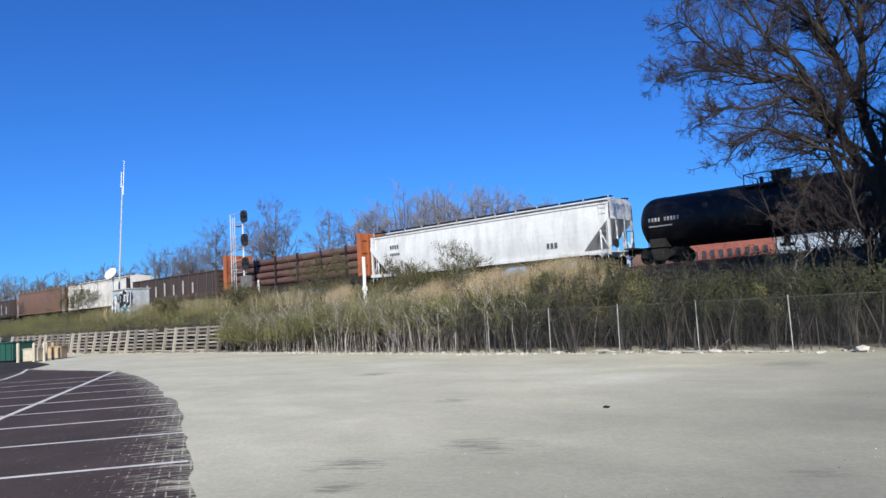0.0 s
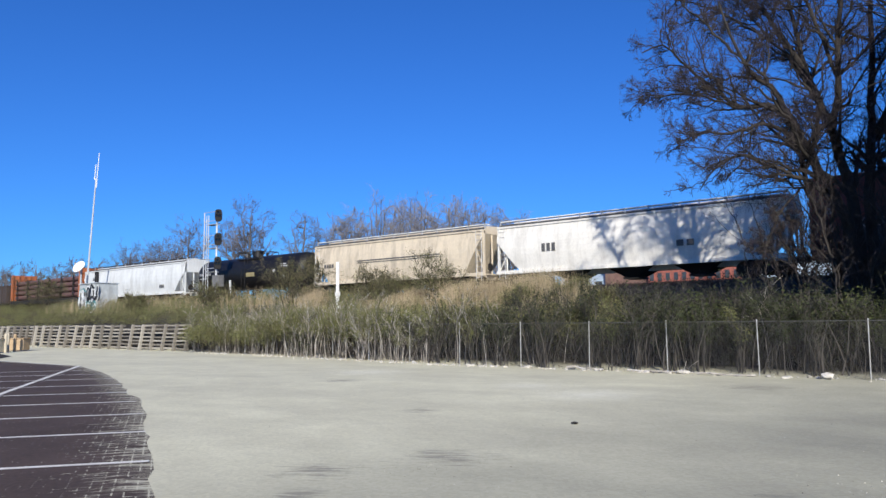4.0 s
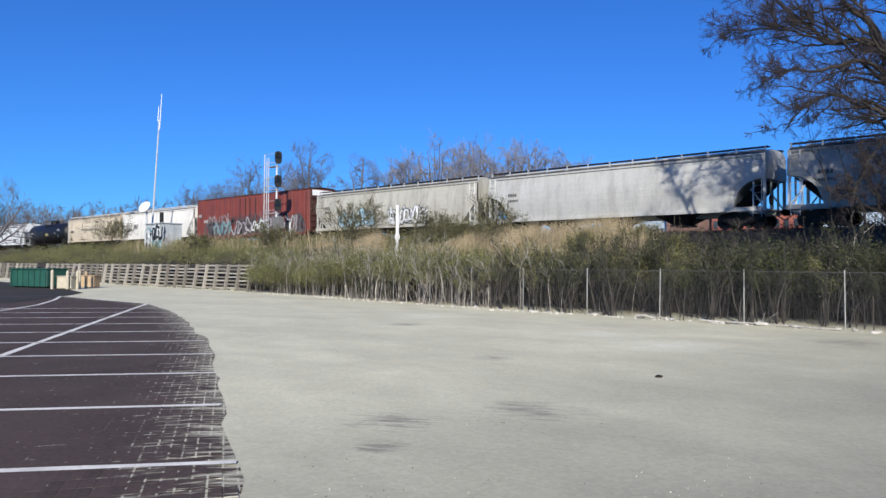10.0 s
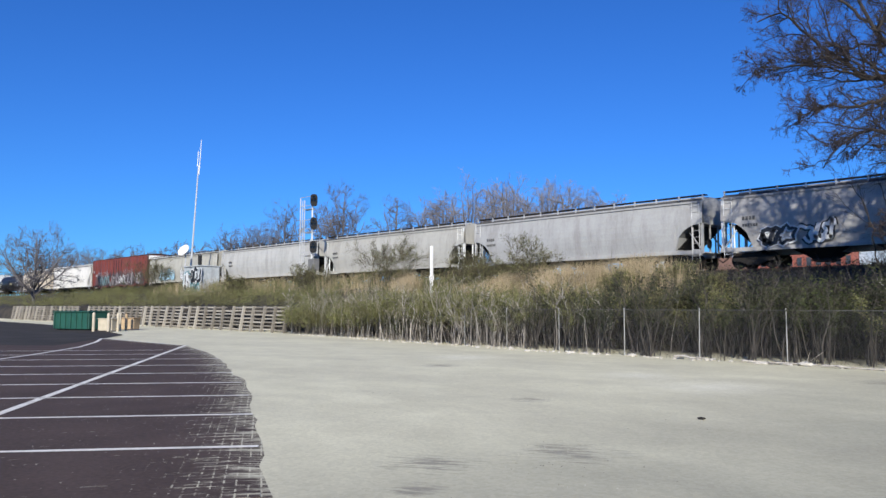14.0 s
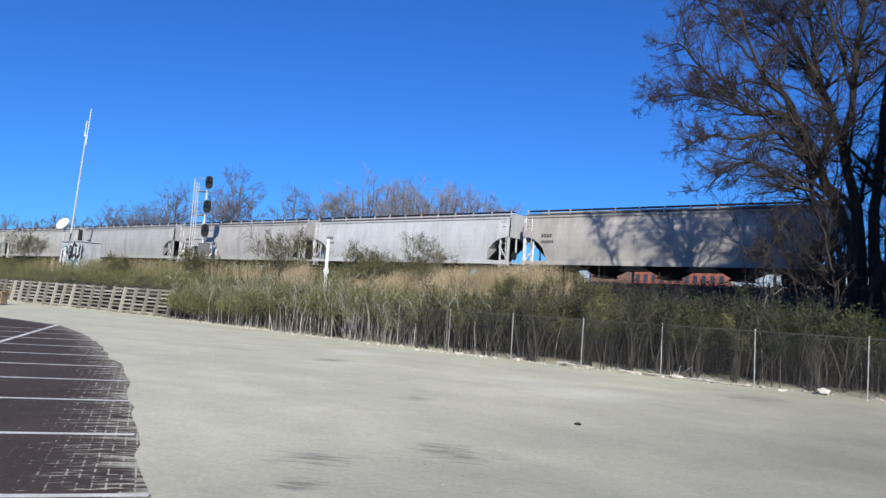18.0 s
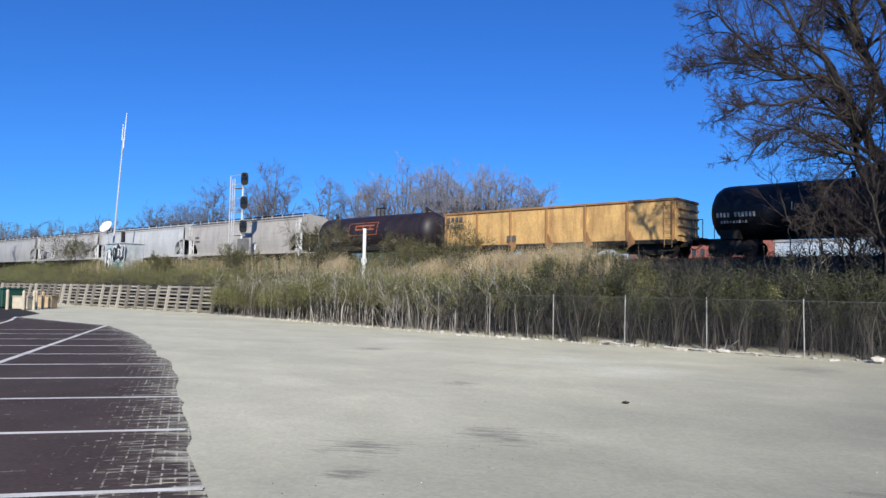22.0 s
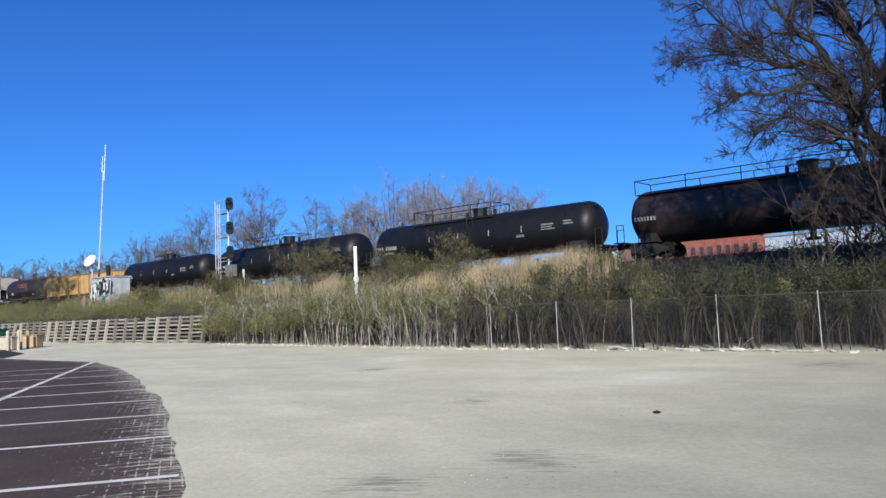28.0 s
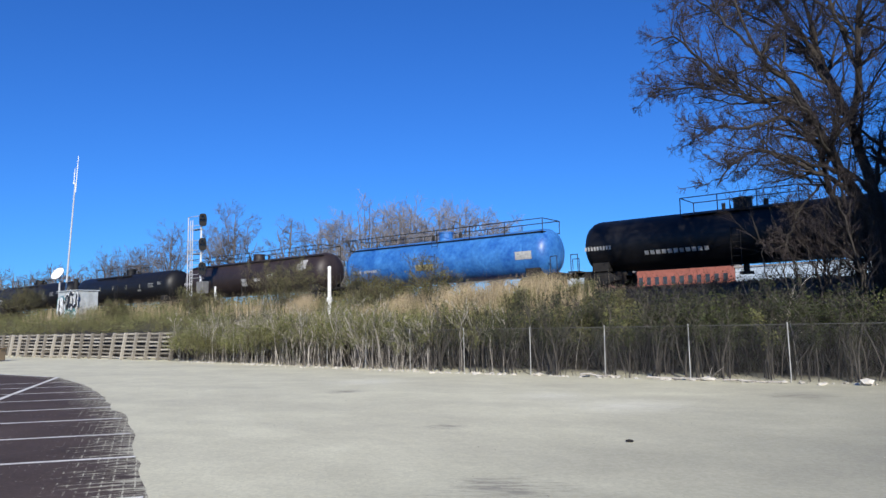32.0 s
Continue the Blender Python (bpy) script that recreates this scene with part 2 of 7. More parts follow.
def tri_mesh(name, V):
    """A mesh of loose triangles from an array (n, 3, 3)."""
    n = len(V)
    me = bpy.data.meshes.new(name)
    me.vertices.add(3 * n)
    me.vertices.foreach_set("co", np.ascontiguousarray(V, dtype=np.float32).ravel())
    me.loops.add(3 * n)
    me.loops.foreach_set("vertex_index", np.arange(3 * n, dtype=np.int32))
    me.polygons.add(n)
    me.polygons.foreach_set("loop_start", np.arange(0, 3 * n, 3, dtype=np.int32))
    me.polygons.foreach_set("loop_total", np.full(n, 3, dtype=np.int32))
    me.update(calc_edges=True)
    return me


# ---- ground: one sheet, with the lot, the bank and the land beyond the track ----
RAIL_Z = 3.72


def smooth01(v):
    v = min(1.0, max(0.0, v))
    return v * v * (3 - 2 * v)


def foot_y(x):
    """Where the bank begins, just behind the fence."""
    return -19.0 + 2.3 * smooth01((12 - x) / 24) - 0.35 * smooth01((x - 4) / 12)


def ground_z(x, y):
    """Height of the land: flat lot, bank, track bed, plateau."""
    w = smooth01((x + 13.0) / 4.0)           # 1 beside the fence, 0 behind the crib wall
    foot = foot_y(x)
    open_bank = 3.15 * smooth01((y - foot) / 14.5) ** 1.05
    wall_bank = 1.55 * smooth01((y + 16.1) / 0.9) + 1.6 * smooth01((y + 15.0) / 11.0)
    z = w * open_bank + (1 - w) * wall_bank
    bed = 0.25 * smooth01((y + 4.2) / 1.6) - 0.25 * smooth01((y - 2.6) / 1.6)
    rough = smooth01((y - foot) / 1.5)
    bump = 0.22 * noise.noise((x * 0.35, y * 0.35, 0.0)) + 0.10 * noise.noise((x * 1.1, y * 1.1, 3.0))
    return z + bed + bump * rough * (1 - smooth01((y + 5) / 2)) * 1.0


def build_ground():
    xs = sorted(set([-900, -600, -400, -300, -240] + [-200 + 5 * i for i in range(28)] + [-60 + 1.0 * i for i in range(111)] + [55, 65, 80, 110, 160, 260, 420, 700, 1000]))
    ys = sorted(set([-700, -400, -200, -120, -80, -60] + [-50 + 2 * i for i in range(14)] + [-22 + 0.5 * i for i in range(53)] + [5, 6, 8, 12, 20, 35, 60, 90, 130, 200, 300, 500, 800, 1400, 2500]))
    bm = bmesh.new()
    quad_strip(bm, [[(x, y, ground_z(x, y)) for x in xs] for y in ys])
    bmesh.ops.reverse_faces(bm, faces=bm.faces[:])
    me = finish(bm, "ground")
    me.materials.append(ground_material())
    ob = new("ground", me)
    me.polygons.foreach_set("use_smooth", [True] * len(me.polygons))
    return tagged(ob, "pale dusty gravel lot rising into a weedy earth bank", "ground", kind="structure")


def ground_material():
    m = mat("gravel_and_soil", (0.53, 0.507, 0.366), (0.665, 0.64, 0.47), 0.95, 0.0, 0.9, 45, bump=0.15)
    nt = m.node_tree
    n, l = nt.nodes, nt.links
    p = n["Principled BSDF"]
    gravel = p.inputs["Base Color"].links[0].from_socket
    tc = n.new("ShaderNodeTexCoord")
    # dark damp smears, drawn out along the lot
    mp, nz, r = n.new("ShaderNodeMapping"), n.new("ShaderNodeTexNoise"), n.new("ShaderNodeValToRGB")
    mp.inputs["Rotation"].default_value = (0, 0, radians(-35))
    mp.inputs["Scale"].default_value = (0.6, 1.0, 1)
    l.new(tc.outputs["Object"], mp.inputs["Vector"])
    l.new(mp.outputs["Vector"], nz.inputs["Vector"])
    nz.inputs["Scale"].default_value, nz.inputs["Detail"].default_value = 0.42, 10
    nz.inputs["Roughness"].default_value = 0.72
    r.color_ramp.elements[0].position, r.color_ramp.elements[1].position = 0.4, 0.75
    l.new(nz.outputs["Fac"], r.inputs["Fac"])
    mx = n.new("ShaderNodeMix")
    mx.data_type = "RGBA"
    l.new(r.outputs["Color"], mx.inputs["Factor"])
    l.new(gravel, mx.inputs["A"])
    mx.inputs["B"].default_value = (0.44, 0.417, 0.31, 1)
    # ragged damp stains at a few spots
    wash = mx.outputs["Result"]
    fine, fmap = n.new("ShaderNodeTexNoise"), n.new("ShaderNodeMapping")
    fmap.vector_type = "TEXTURE"
    fmap.inputs["Rotation"].default_value, fmap.inputs["Scale"].default_value = (0, 0, radians(30)), (1.3, 0.17, 1)
    l.new(tc.outputs["Object"], fmap.inputs["Vector"])
    l.new(fmap.outputs["Vector"], fine.inputs["Vector"])
    fine.inputs["Scale"].default_value, fine.inputs["Detail"].default_value = 2.6, 8
    fine.inputs["Roughness"].default_value = 0.7
    for sx, sy, reach in ((23.25, -35.85, 1.0), (23.9, -34.35, 1.3), (24.0, -36.7, 0.5), (25.7, -37.35, 0.35), (24.0, -23.1, 1.9), (20.5, -31.0, 0.8), (27.6, -34.2, 0.5), (14.0, -27.0, 1.2)):
        dist, near, mul, rr, st = n.new("ShaderNodeVectorMath"), n.new("ShaderNodeMapRange"), n.new("ShaderNodeMath"), n.new("ShaderNodeMapRange"), n.new("ShaderNodeMix")
        dist.operation = "DISTANCE"
        dist.inputs[1].default_value = (sx, sy, 0)
        l.new(tc.outputs["Object"], dist.inputs[0])
        near.inputs["From Min"].default_value, near.inputs["From Max"].default_value = 0.1, reach
        near.inputs["To Min"].default_value, near.inputs["To Max"].default_value = 1.24, 0.6
        l.new(dist.outputs["Value"], near.inputs["Value"])
        mul.operation = "MULTIPLY"
        l.new(near.outputs["Result"], mul.inputs[0])
        l.new(fine.outputs["Fac"], mul.inputs[1])
        rr.inputs["From Min"].default_value, rr.inputs["From Max"].default_value = 0.5, 0.66
        rr.inputs["To Max"].default_value = 0.75
        l.new(mul.outputs[0], rr.inputs["Value"])
        st.data_type = "RGBA"
        l.new(rr.outputs["Result"], st.inputs["Factor"])
        l.new(wash, st.inputs["A"])
        st.inputs["B"].default_value = (0.17, 0.152, 0.13, 1)
        wash = st.outputs["Result"]
    for px, py, reach in ((21.7, -26.7, 2.6), (19.3, -25.6, 1.8), (12.0, -24.0, 2.4)):
        dist, near, mul, rr, st = n.new("ShaderNodeVectorMath"), n.new("ShaderNodeMapRange"), n.new("ShaderNodeMath"), n.new("ShaderNodeMapRange"), n.new("ShaderNodeMix")
        dist.operation = "DISTANCE"
        dist.inputs[1].default_value = (px, py, 0)
        l.new(tc.outputs["Object"], dist.inputs[0])
        near.inputs["From Max"].default_value = reach
        near.inputs["To Min"].default_value, near.inputs["To Max"].default_value = 1.2, 0.6
        l.new(dist.outputs["Value"], near.inputs["Value"])
        mul.operation = "MULTIPLY"
        l.new(near.outputs["Result"], mul.inputs[0])
        l.new(fine.outputs["Fac"], mul.inputs[1])
        rr.inputs["From Min"].default_value, rr.inputs["From Max"].default_value = 0.42, 0.7
        rr.inputs["To Max"].default_value = 0.8
        l.new(mul.outputs[0], rr.inputs["Value"])
        st.data_type = "RGBA"
        l.new(rr.outputs["Result"], st.inputs["Factor"])
        l.new(wash, st.inputs["A"])
        st.inputs["B"].default_value = (0.74, 0.72, 0.6, 1)
        wash = st.outputs["Result"]
    # greyer gravel away from the pavers, with lens corner darkening put into the colour
    sx, gz, gn, gm = n.new("ShaderNodeSeparateXYZ"), n.new("ShaderNodeMapRange"), n.new("ShaderNodeTexNoise"), n.new("ShaderNodeMix")
    gmul = n.new("ShaderNodeMath")
    gmul.operation = "MULTIPLY"
    gn.inputs["Scale"].default_value, gn.inputs["Detail"].default_value = 0.35, 6
    l.new(tc.outputs["Object"], gn.inputs["Vector"])
    l.new(tc.outputs["Object"], sx.inputs["Vector"])
    gz.inputs["From Min"].default_value, gz.inputs["From Max"].default_value = 21.5, 29.0
    gz.inputs["To Max"].default_value = 1.7
    l.new(sx.outputs["X"], gz.inputs["Value"])
    l.new(gz.outputs["Result"], gmul.inputs[0])
    l.new(gn.outputs["Fac"], gmul.inputs[1])
    gm.data_type = "RGBA"
    l.new(gmul.outputs[0], gm.inputs["Factor"])
    l.new(wash, gm.inputs["A"])
    gm.inputs["B"].default_value = (0.235, 0.23, 0.182, 1)
    wash = gm.outputs["Result"]
    # pebbles
    vo, r3 = n.new("ShaderNodeTexVoronoi"), n.new("ShaderNodeValToRGB")
    vo.inputs["Scale"].default_value = 9
    l.new(tc.outputs["Object"], vo.inputs["Vector"])
    r3.color_ramp.elements[0].position, r3.color_ramp.elements[1].position = 0.06, 0.2
    r3.color_ramp.elements[0].color, r3.color_ramp.elements[1].color = (0.12, 0.12, 0.12, 1), (0, 0, 0, 1)
    l.new(vo.outputs["Distance"], r3.inputs["Fac"])
    mp2 = n.new("ShaderNodeMix")
    mp2.data_type = "RGBA"
    l.new(r3.outputs["Color"], mp2.inputs["Factor"])
    l.new(wash, mp2.inputs["A"])
    mp2.inputs["B"].default_value = (0.55, 0.52, 0.47, 1)
    # single stones, each its own tone
    cell, tone = n.new("ShaderNodeTexVoronoi"), n.new("ShaderNodeMapRange")
    cell.inputs["Scale"].default_value = 24
    l.new(tc.outputs["Object"], cell.inputs["Vector"])
    csep, grain = n.new("ShaderNodeSeparateColor"), n.new("ShaderNodeVectorMath")
    l.new(cell.outputs["Color"], csep.inputs["Color"])
    tone.inputs["To Min"].default_value, tone.inputs["To Max"].default_value = 0.92, 1.07
    l.new(csep.outputs["Red"], tone.inputs["Value"])
    grain.operation = "SCALE"
    l.new(mp2.outputs["Result"], grain.inputs[0])
    l.new(tone.outputs["Result"], grain.inputs["Scale"])
    # soil above the lot
    sep, soil, rs = n.new("ShaderNodeSeparateXYZ"), n.new("ShaderNodeTexNoise"), n.new("ShaderNodeValToRGB")
    l.new(tc.outputs["Object"], sep.inputs["Vector"])
    soil.inputs["Scale"].default_value, soil.inputs["Detail"].default_value = 0.8, 7
    l.new(tc.outputs["Object"], soil.inputs["Vector"])
    rs.color_ramp.elements[0].color, rs.color_ramp.elements[1].color = (0.012, 0.01, 0.008, 1), (0.05, 0.041, 0.027, 1)
    rs.color_ramp.elements[0].position, rs.color_ramp.elements[1].position = 0.35, 0.7
    l.new(soil.outputs["Fac"], rs.inputs["Fac"])
    mr = n.new("ShaderNodeMapRange")
    mr.inputs["From Min"].default_value, mr.inputs["From Max"].default_value = 0.02, 0.12
    l.new(sep.outputs["Z"], mr.inputs["Value"])
    fin = n.new("ShaderNodeMix")
    fin.data_type = "RGBA"
    l.new(mr.outputs["Result"], fin.inputs["Factor"])
    l.new(grain.outputs["Vector"], fin.inputs["A"])
    l.new(rs.outputs["Color"], fin.inputs["B"])
    l.new(fin.outputs["Result"], p.inputs["Base Color"])
    return m


ground = build_ground()

# ---- paved parking lot ----
EDGE = [(40.0, -46.4), (30.0, -41.2), (23.6, -37.85), (21.3, -36.6), (18.9, -35.4), (16.9, -34.3), (14.4, -33.0), (12.3, -32.2), (8.5, -30.5), (4.0, -28.8), (-0.7, -27.4), (-10.0, -27.45)]
STRIPE_DIR = Vector((-0.59, -0.807))


PAVE_ANGLE = radians(60)      # the courses run nearly with the stall lines
BRICK_A, BRICK_B = 0.11, 0.24


def paver_material(name, piece=False):
    """Dark pavers, pale sand in the joints and drifts of dust near the edge; a loose piece takes its way from the edge from its place."""
    m = mat(name, (0.05, 0.038, 0.034), (0.095, 0.07, 0.062), 0.9, 0.0, 0.6, 20, bump=0.2, spec=0.12, obj=0.16 if piece else 0.0)
    nt = m.node_tree
    n, l = nt.nodes, nt.links
    p = n["Principled BSDF"]
    base = p.inputs["Base Color"].links[0].from_socket
    geo, rot = n.new("ShaderNodeNewGeometry"), n.new("ShaderNodeMapping")
    rot.inputs["Rotation"].default_value = (0, 0, -PAVE_ANGLE)
    l.new(geo.outputs["Position"], rot.inputs["Vector"])
    if piece:
        dot = n.new("ShaderNodeVectorMath")
        dot.operation = "DOT_PRODUCT"
        k = -0.59 * -0.462 + -0.807 * -0.887
        dot.inputs[1].default_value = (-0.462 / k, -0.887 / k, 0)
        l.new(geo.outputs["Position"], dot.inputs[0])
        off = n.new("ShaderNodeMath")
        off.operation = "SUBTRACT"
        l.new(dot.outputs["Value"], off.inputs[0])
        off.inputs[1].default_value = (23.6 * -0.462 + -37.85 * -0.887) / k
        inward = off.outputs[0]
    else:
        uv, sep = n.new("ShaderNodeUVMap"), n.new("ShaderNodeSeparateXYZ")
        uv.uv_map = "lot"
        l.new(uv.outputs["UV"], sep.inputs["Vector"])
        inward = sep.outputs["Y"]
    bt = n.new("ShaderNodeTexBrick")
    bt.offset = 0.0
    bt.inputs["Scale"].default_value = 1.0
    bt.inputs["Brick Width"].default_value, bt.inputs["Row Height"].default_value = BRICK_A, BRICK_B
    bt.inputs["Mortar Size"].default_value = 0.009
    bt.inputs["Color1"].default_value, bt.inputs["Color2"].default_value, bt.inputs["Mortar"].default_value = (0, 0, 0, 1), (0.15, 0.15, 0.15, 1), (1, 1, 1, 1)
    l.new(rot.outputs["Vector"], bt.inputs["Vector"])
    # dust: thick at the edge, drawn out in streaks along the courses, thinning inwards
    nz, mp = n.new("ShaderNodeTexNoise"), n.new("ShaderNodeMapping")
    mp.inputs["Scale"].default_value = (0.9, 6.0, 1)
    l.new(rot.outputs["Vector"], mp.inputs["Vector"])
    l.new(mp.outputs["Vector"], nz.inputs["Vector"])
    nz.inputs["Scale"].default_value, nz.inputs["Detail"].default_value = 1.6, 8
    nz.inputs["Roughness"].default_value = 0.7
    far, joint = n.new("ShaderNodeMapRange"), n.new("ShaderNodeMapRange")
    for q, d, hi, lo in ((far, 1.2, 0.17, -0.05), (joint, 3.0, 0.155, 0.1)):
        q.inputs["From Min"].default_value, q.inputs["From Max"].default_value = 0.0, d
        q.inputs["To Min"].default_value, q.inputs["To Max"].default_value = hi, lo
        l.new(inward, q.inputs["Value"])
    add, jadd, jmul = n.new("ShaderNodeMath"), n.new("ShaderNodeMath"), n.new("ShaderNodeMath")
    l.new(nz.outputs["Fac"], add.inputs[0])
    l.new(far.outputs["Result"], add.inputs[1])
    jmul.operation = "MULTIPLY"
    l.new(bt.outputs["Color"], jmul.inputs[0])
    l.new(joint.outputs["Result"], jmul.inputs[1])
    patch, pr, pm = n.new("ShaderNodeTexNoise"), n.new("ShaderNodeMapRange"), n.new("ShaderNodeMath")
    patch.inputs["Scale"].default_value, patch.inputs["Detail"].default_value = 7.0, 4
    l.new(rot.outputs["Vector"], patch.inputs["Vector"])
    pr.inputs["From Min"].default_value, pr.inputs["From Max"].default_value = 0.45, 0.58
    l.new(patch.outputs["Fac"], pr.inputs["Value"])
    pm.operation = "MULTIPLY"
    l.new(jmul.outputs[0], pm.inputs[0])
    l.new(pr.outputs["Result"], pm.inputs[1])
    l.new(pm.outputs[0], jadd.inputs[0])
    l.new(add.outputs[0], jadd.inputs[1])
    r = n.new("ShaderNodeValToRGB")
    r.color_ramp.elements[0].position, r.color_ramp.elements[1].position = 0.62, 0.74
    l.new(jadd.outputs[0], r.inputs["Fac"])
    mx = n.new("ShaderNodeMix")
    mx.data_type = "RGBA"
    l.new(r.outputs["Color"], mx.inputs["Factor"])
    l.new(base, mx.inputs["A"])
    mx.inputs["B"].default_value = (0.5, 0.478, 0.37, 1)
    l.new(mx.outputs["Result"], p.inputs["Base Color"])
    return m


PAVER = paver_material("dark_red_pavers")


def build_pavement():
    bm = bmesh.new()
    uv = bm.loops.layers.uv.new("lot")
    pts, run = [], 0.0
    for (ax, ay), (bx, by) in zip(EDGE, EDGE[1:]):
        n = max(1, int(math.hypot(bx - ax, by - ay) / 0.5))
        pts += [(ax + (bx - ax) * i / n + 0.1, ay + (by - ay) * i / n + 0.13) for i in range(n)]
    dists = [0, 0.25, 0.6, 1.2, 2.5, 5, 9, 16, 30, 60]
    rows, keep = [], {}
    for i, (x, y) in enumerate(pts):
        jag = 0.09 * noise.noise((i * 0.35, 2.0, 0)) + 0.1 * noise.noise((i * 1.3, 5.0, 0)) - 0.22
        row = []
        for d in dists:
            q = (x + STRIPE_DIR.x * (d - jag), y + STRIPE_DIR.y * (d - jag), 0.012 if d > 0.1 else 0.001)
            row.append(q)
        rows.append(row)
    vs = quad_strip(bm, rows)
    for i, row in enumerate(vs):
        for j, v in enumerate(row):
            keep[v] = (i * 0.5, dists[j])
    for f in bm.faces:
        for lp in f.loops:
            lp[uv].uv = keep[lp.vert]
    bmesh.ops.recalc_face_normals(bm, faces=bm.faces[:])
    if sum(f.normal.z for f in bm.faces) < 0:
        bmesh.ops.reverse_faces(bm, faces=bm.faces[:])
    ob = part("pavement", bm, PAVER)
    return tagged(ob, "dark red brick paved parking lot with dusty ragged edge", "pavement", kind="structure")


pavement = build_pavement()
ASPHALT = mat("asphalt", (0.03, 0.028, 0.026), (0.06, 0.056, 0.052), 0.95, 0.0, 0.5, 40, bump=0.3, spec=0.12)
PAINT_LINE = mat("worn_line_paint", (0.5, 0.485, 0.44), (0.82, 0.8, 0.74), 0.8, 0.0, 3.0, 40)


def build_road():
    bm = bmesh.new()
    left = [(-130, -19.5), (-70, -19.8), (-45, -20.6), (-25, -22.5), (-14, -25.0), (-10.0, -27.4)]
    right = [(-130, -52), (-70, -52), (-45, -50), (-25, -46), (-14, -40), (-4, -31.5)]
    quad_strip(bm, [[(a[0] + (b[0] - a[0]) * k / 4, a[1] + (b[1] - a[1]) * k / 4, 0.018) for k in range(5)] for a, b in zip(left, right)])
    bmesh.ops.recalc_face_normals(bm, faces=bm.faces[:])
    if sum(f.normal.z for f in bm.faces) < 0:
        bmesh.ops.reverse_faces(bm, faces=bm.faces[:])
    return tagged(part("road", bm, ASPHALT), "dark grey asphalt drive beside the parking lot", "road", kind="structure")


road = build_road()


def painted_line(pts, width, z=0.017):
    bm = bmesh.new()
    P = [Vector((x, y, 0)) for x, y in pts]
    fine = []
    for a, b in zip(P, P[1:]):
        n = max(1, int((b - a).length / 0.4))
        fine += [a.lerp(b, i / n) for i in range(n)]
    fine.append(P[-1])
    rows = []
    for i, p in enumerate(fine):
        t = (fine[min(i + 1, len(fine) - 1)] - fine[max(i - 1, 0)]).normalized()
        s = Vector((-t.y, t.x, 0)) * (width / 2) * (1 + 0.25 * noise.noise((p.x * 1.7, p.y * 1.7, 0)))
        w = Vector((0, 0, z))
        rows.append([p - s + w, p + s + w])
    quad_strip(bm, rows)
    for f in bm.faces:
        if f.normal.z < 0:
            f.normal_flip()
    bmesh.ops.recalc_face_normals(bm, faces=bm.faces[:])
    if sum(f.normal.z for f in bm.faces) < 0:
        bmesh.ops.reverse_faces(bm, faces=bm.faces[:])
    return part("painted_line", bm, PAINT_LINE, pavement, "worn white painted stall line")


STALLS = [(25.95, -39.05), (23.65, -37.83), (21.32, -36.64), (18.98, -35.40), (16.80, -34.25), (14.62, -33.2), (12.37, -32.21), (10.0, -31.2), (7.6, -30.15), (5.2, -29.3), (2.8, -28.5)]
for x, y in STALLS:
    s0 = 0.08
    painted_line([(x + STRIPE_DIR.x * s0, y + STRIPE_DIR.y * s0), (x + STRIPE_DIR.x * 16, y + STRIPE_DIR.y * 16)], 0.115)
painted_line([(-0.66, -27.5), (15.17, -37.43), (26, -44.3)], 0.14)
painted_line([(-9.9, -27.6), (-6.0, -29.2), (-2, -31.2), (1.92, -33.92), (5, -36.5), (9, -41)], 0.14, 0.023)
painted_line([(-9.9, -27.6), (-5, -27.62), (-1.2, -27.6)], 0.1, 0.023)

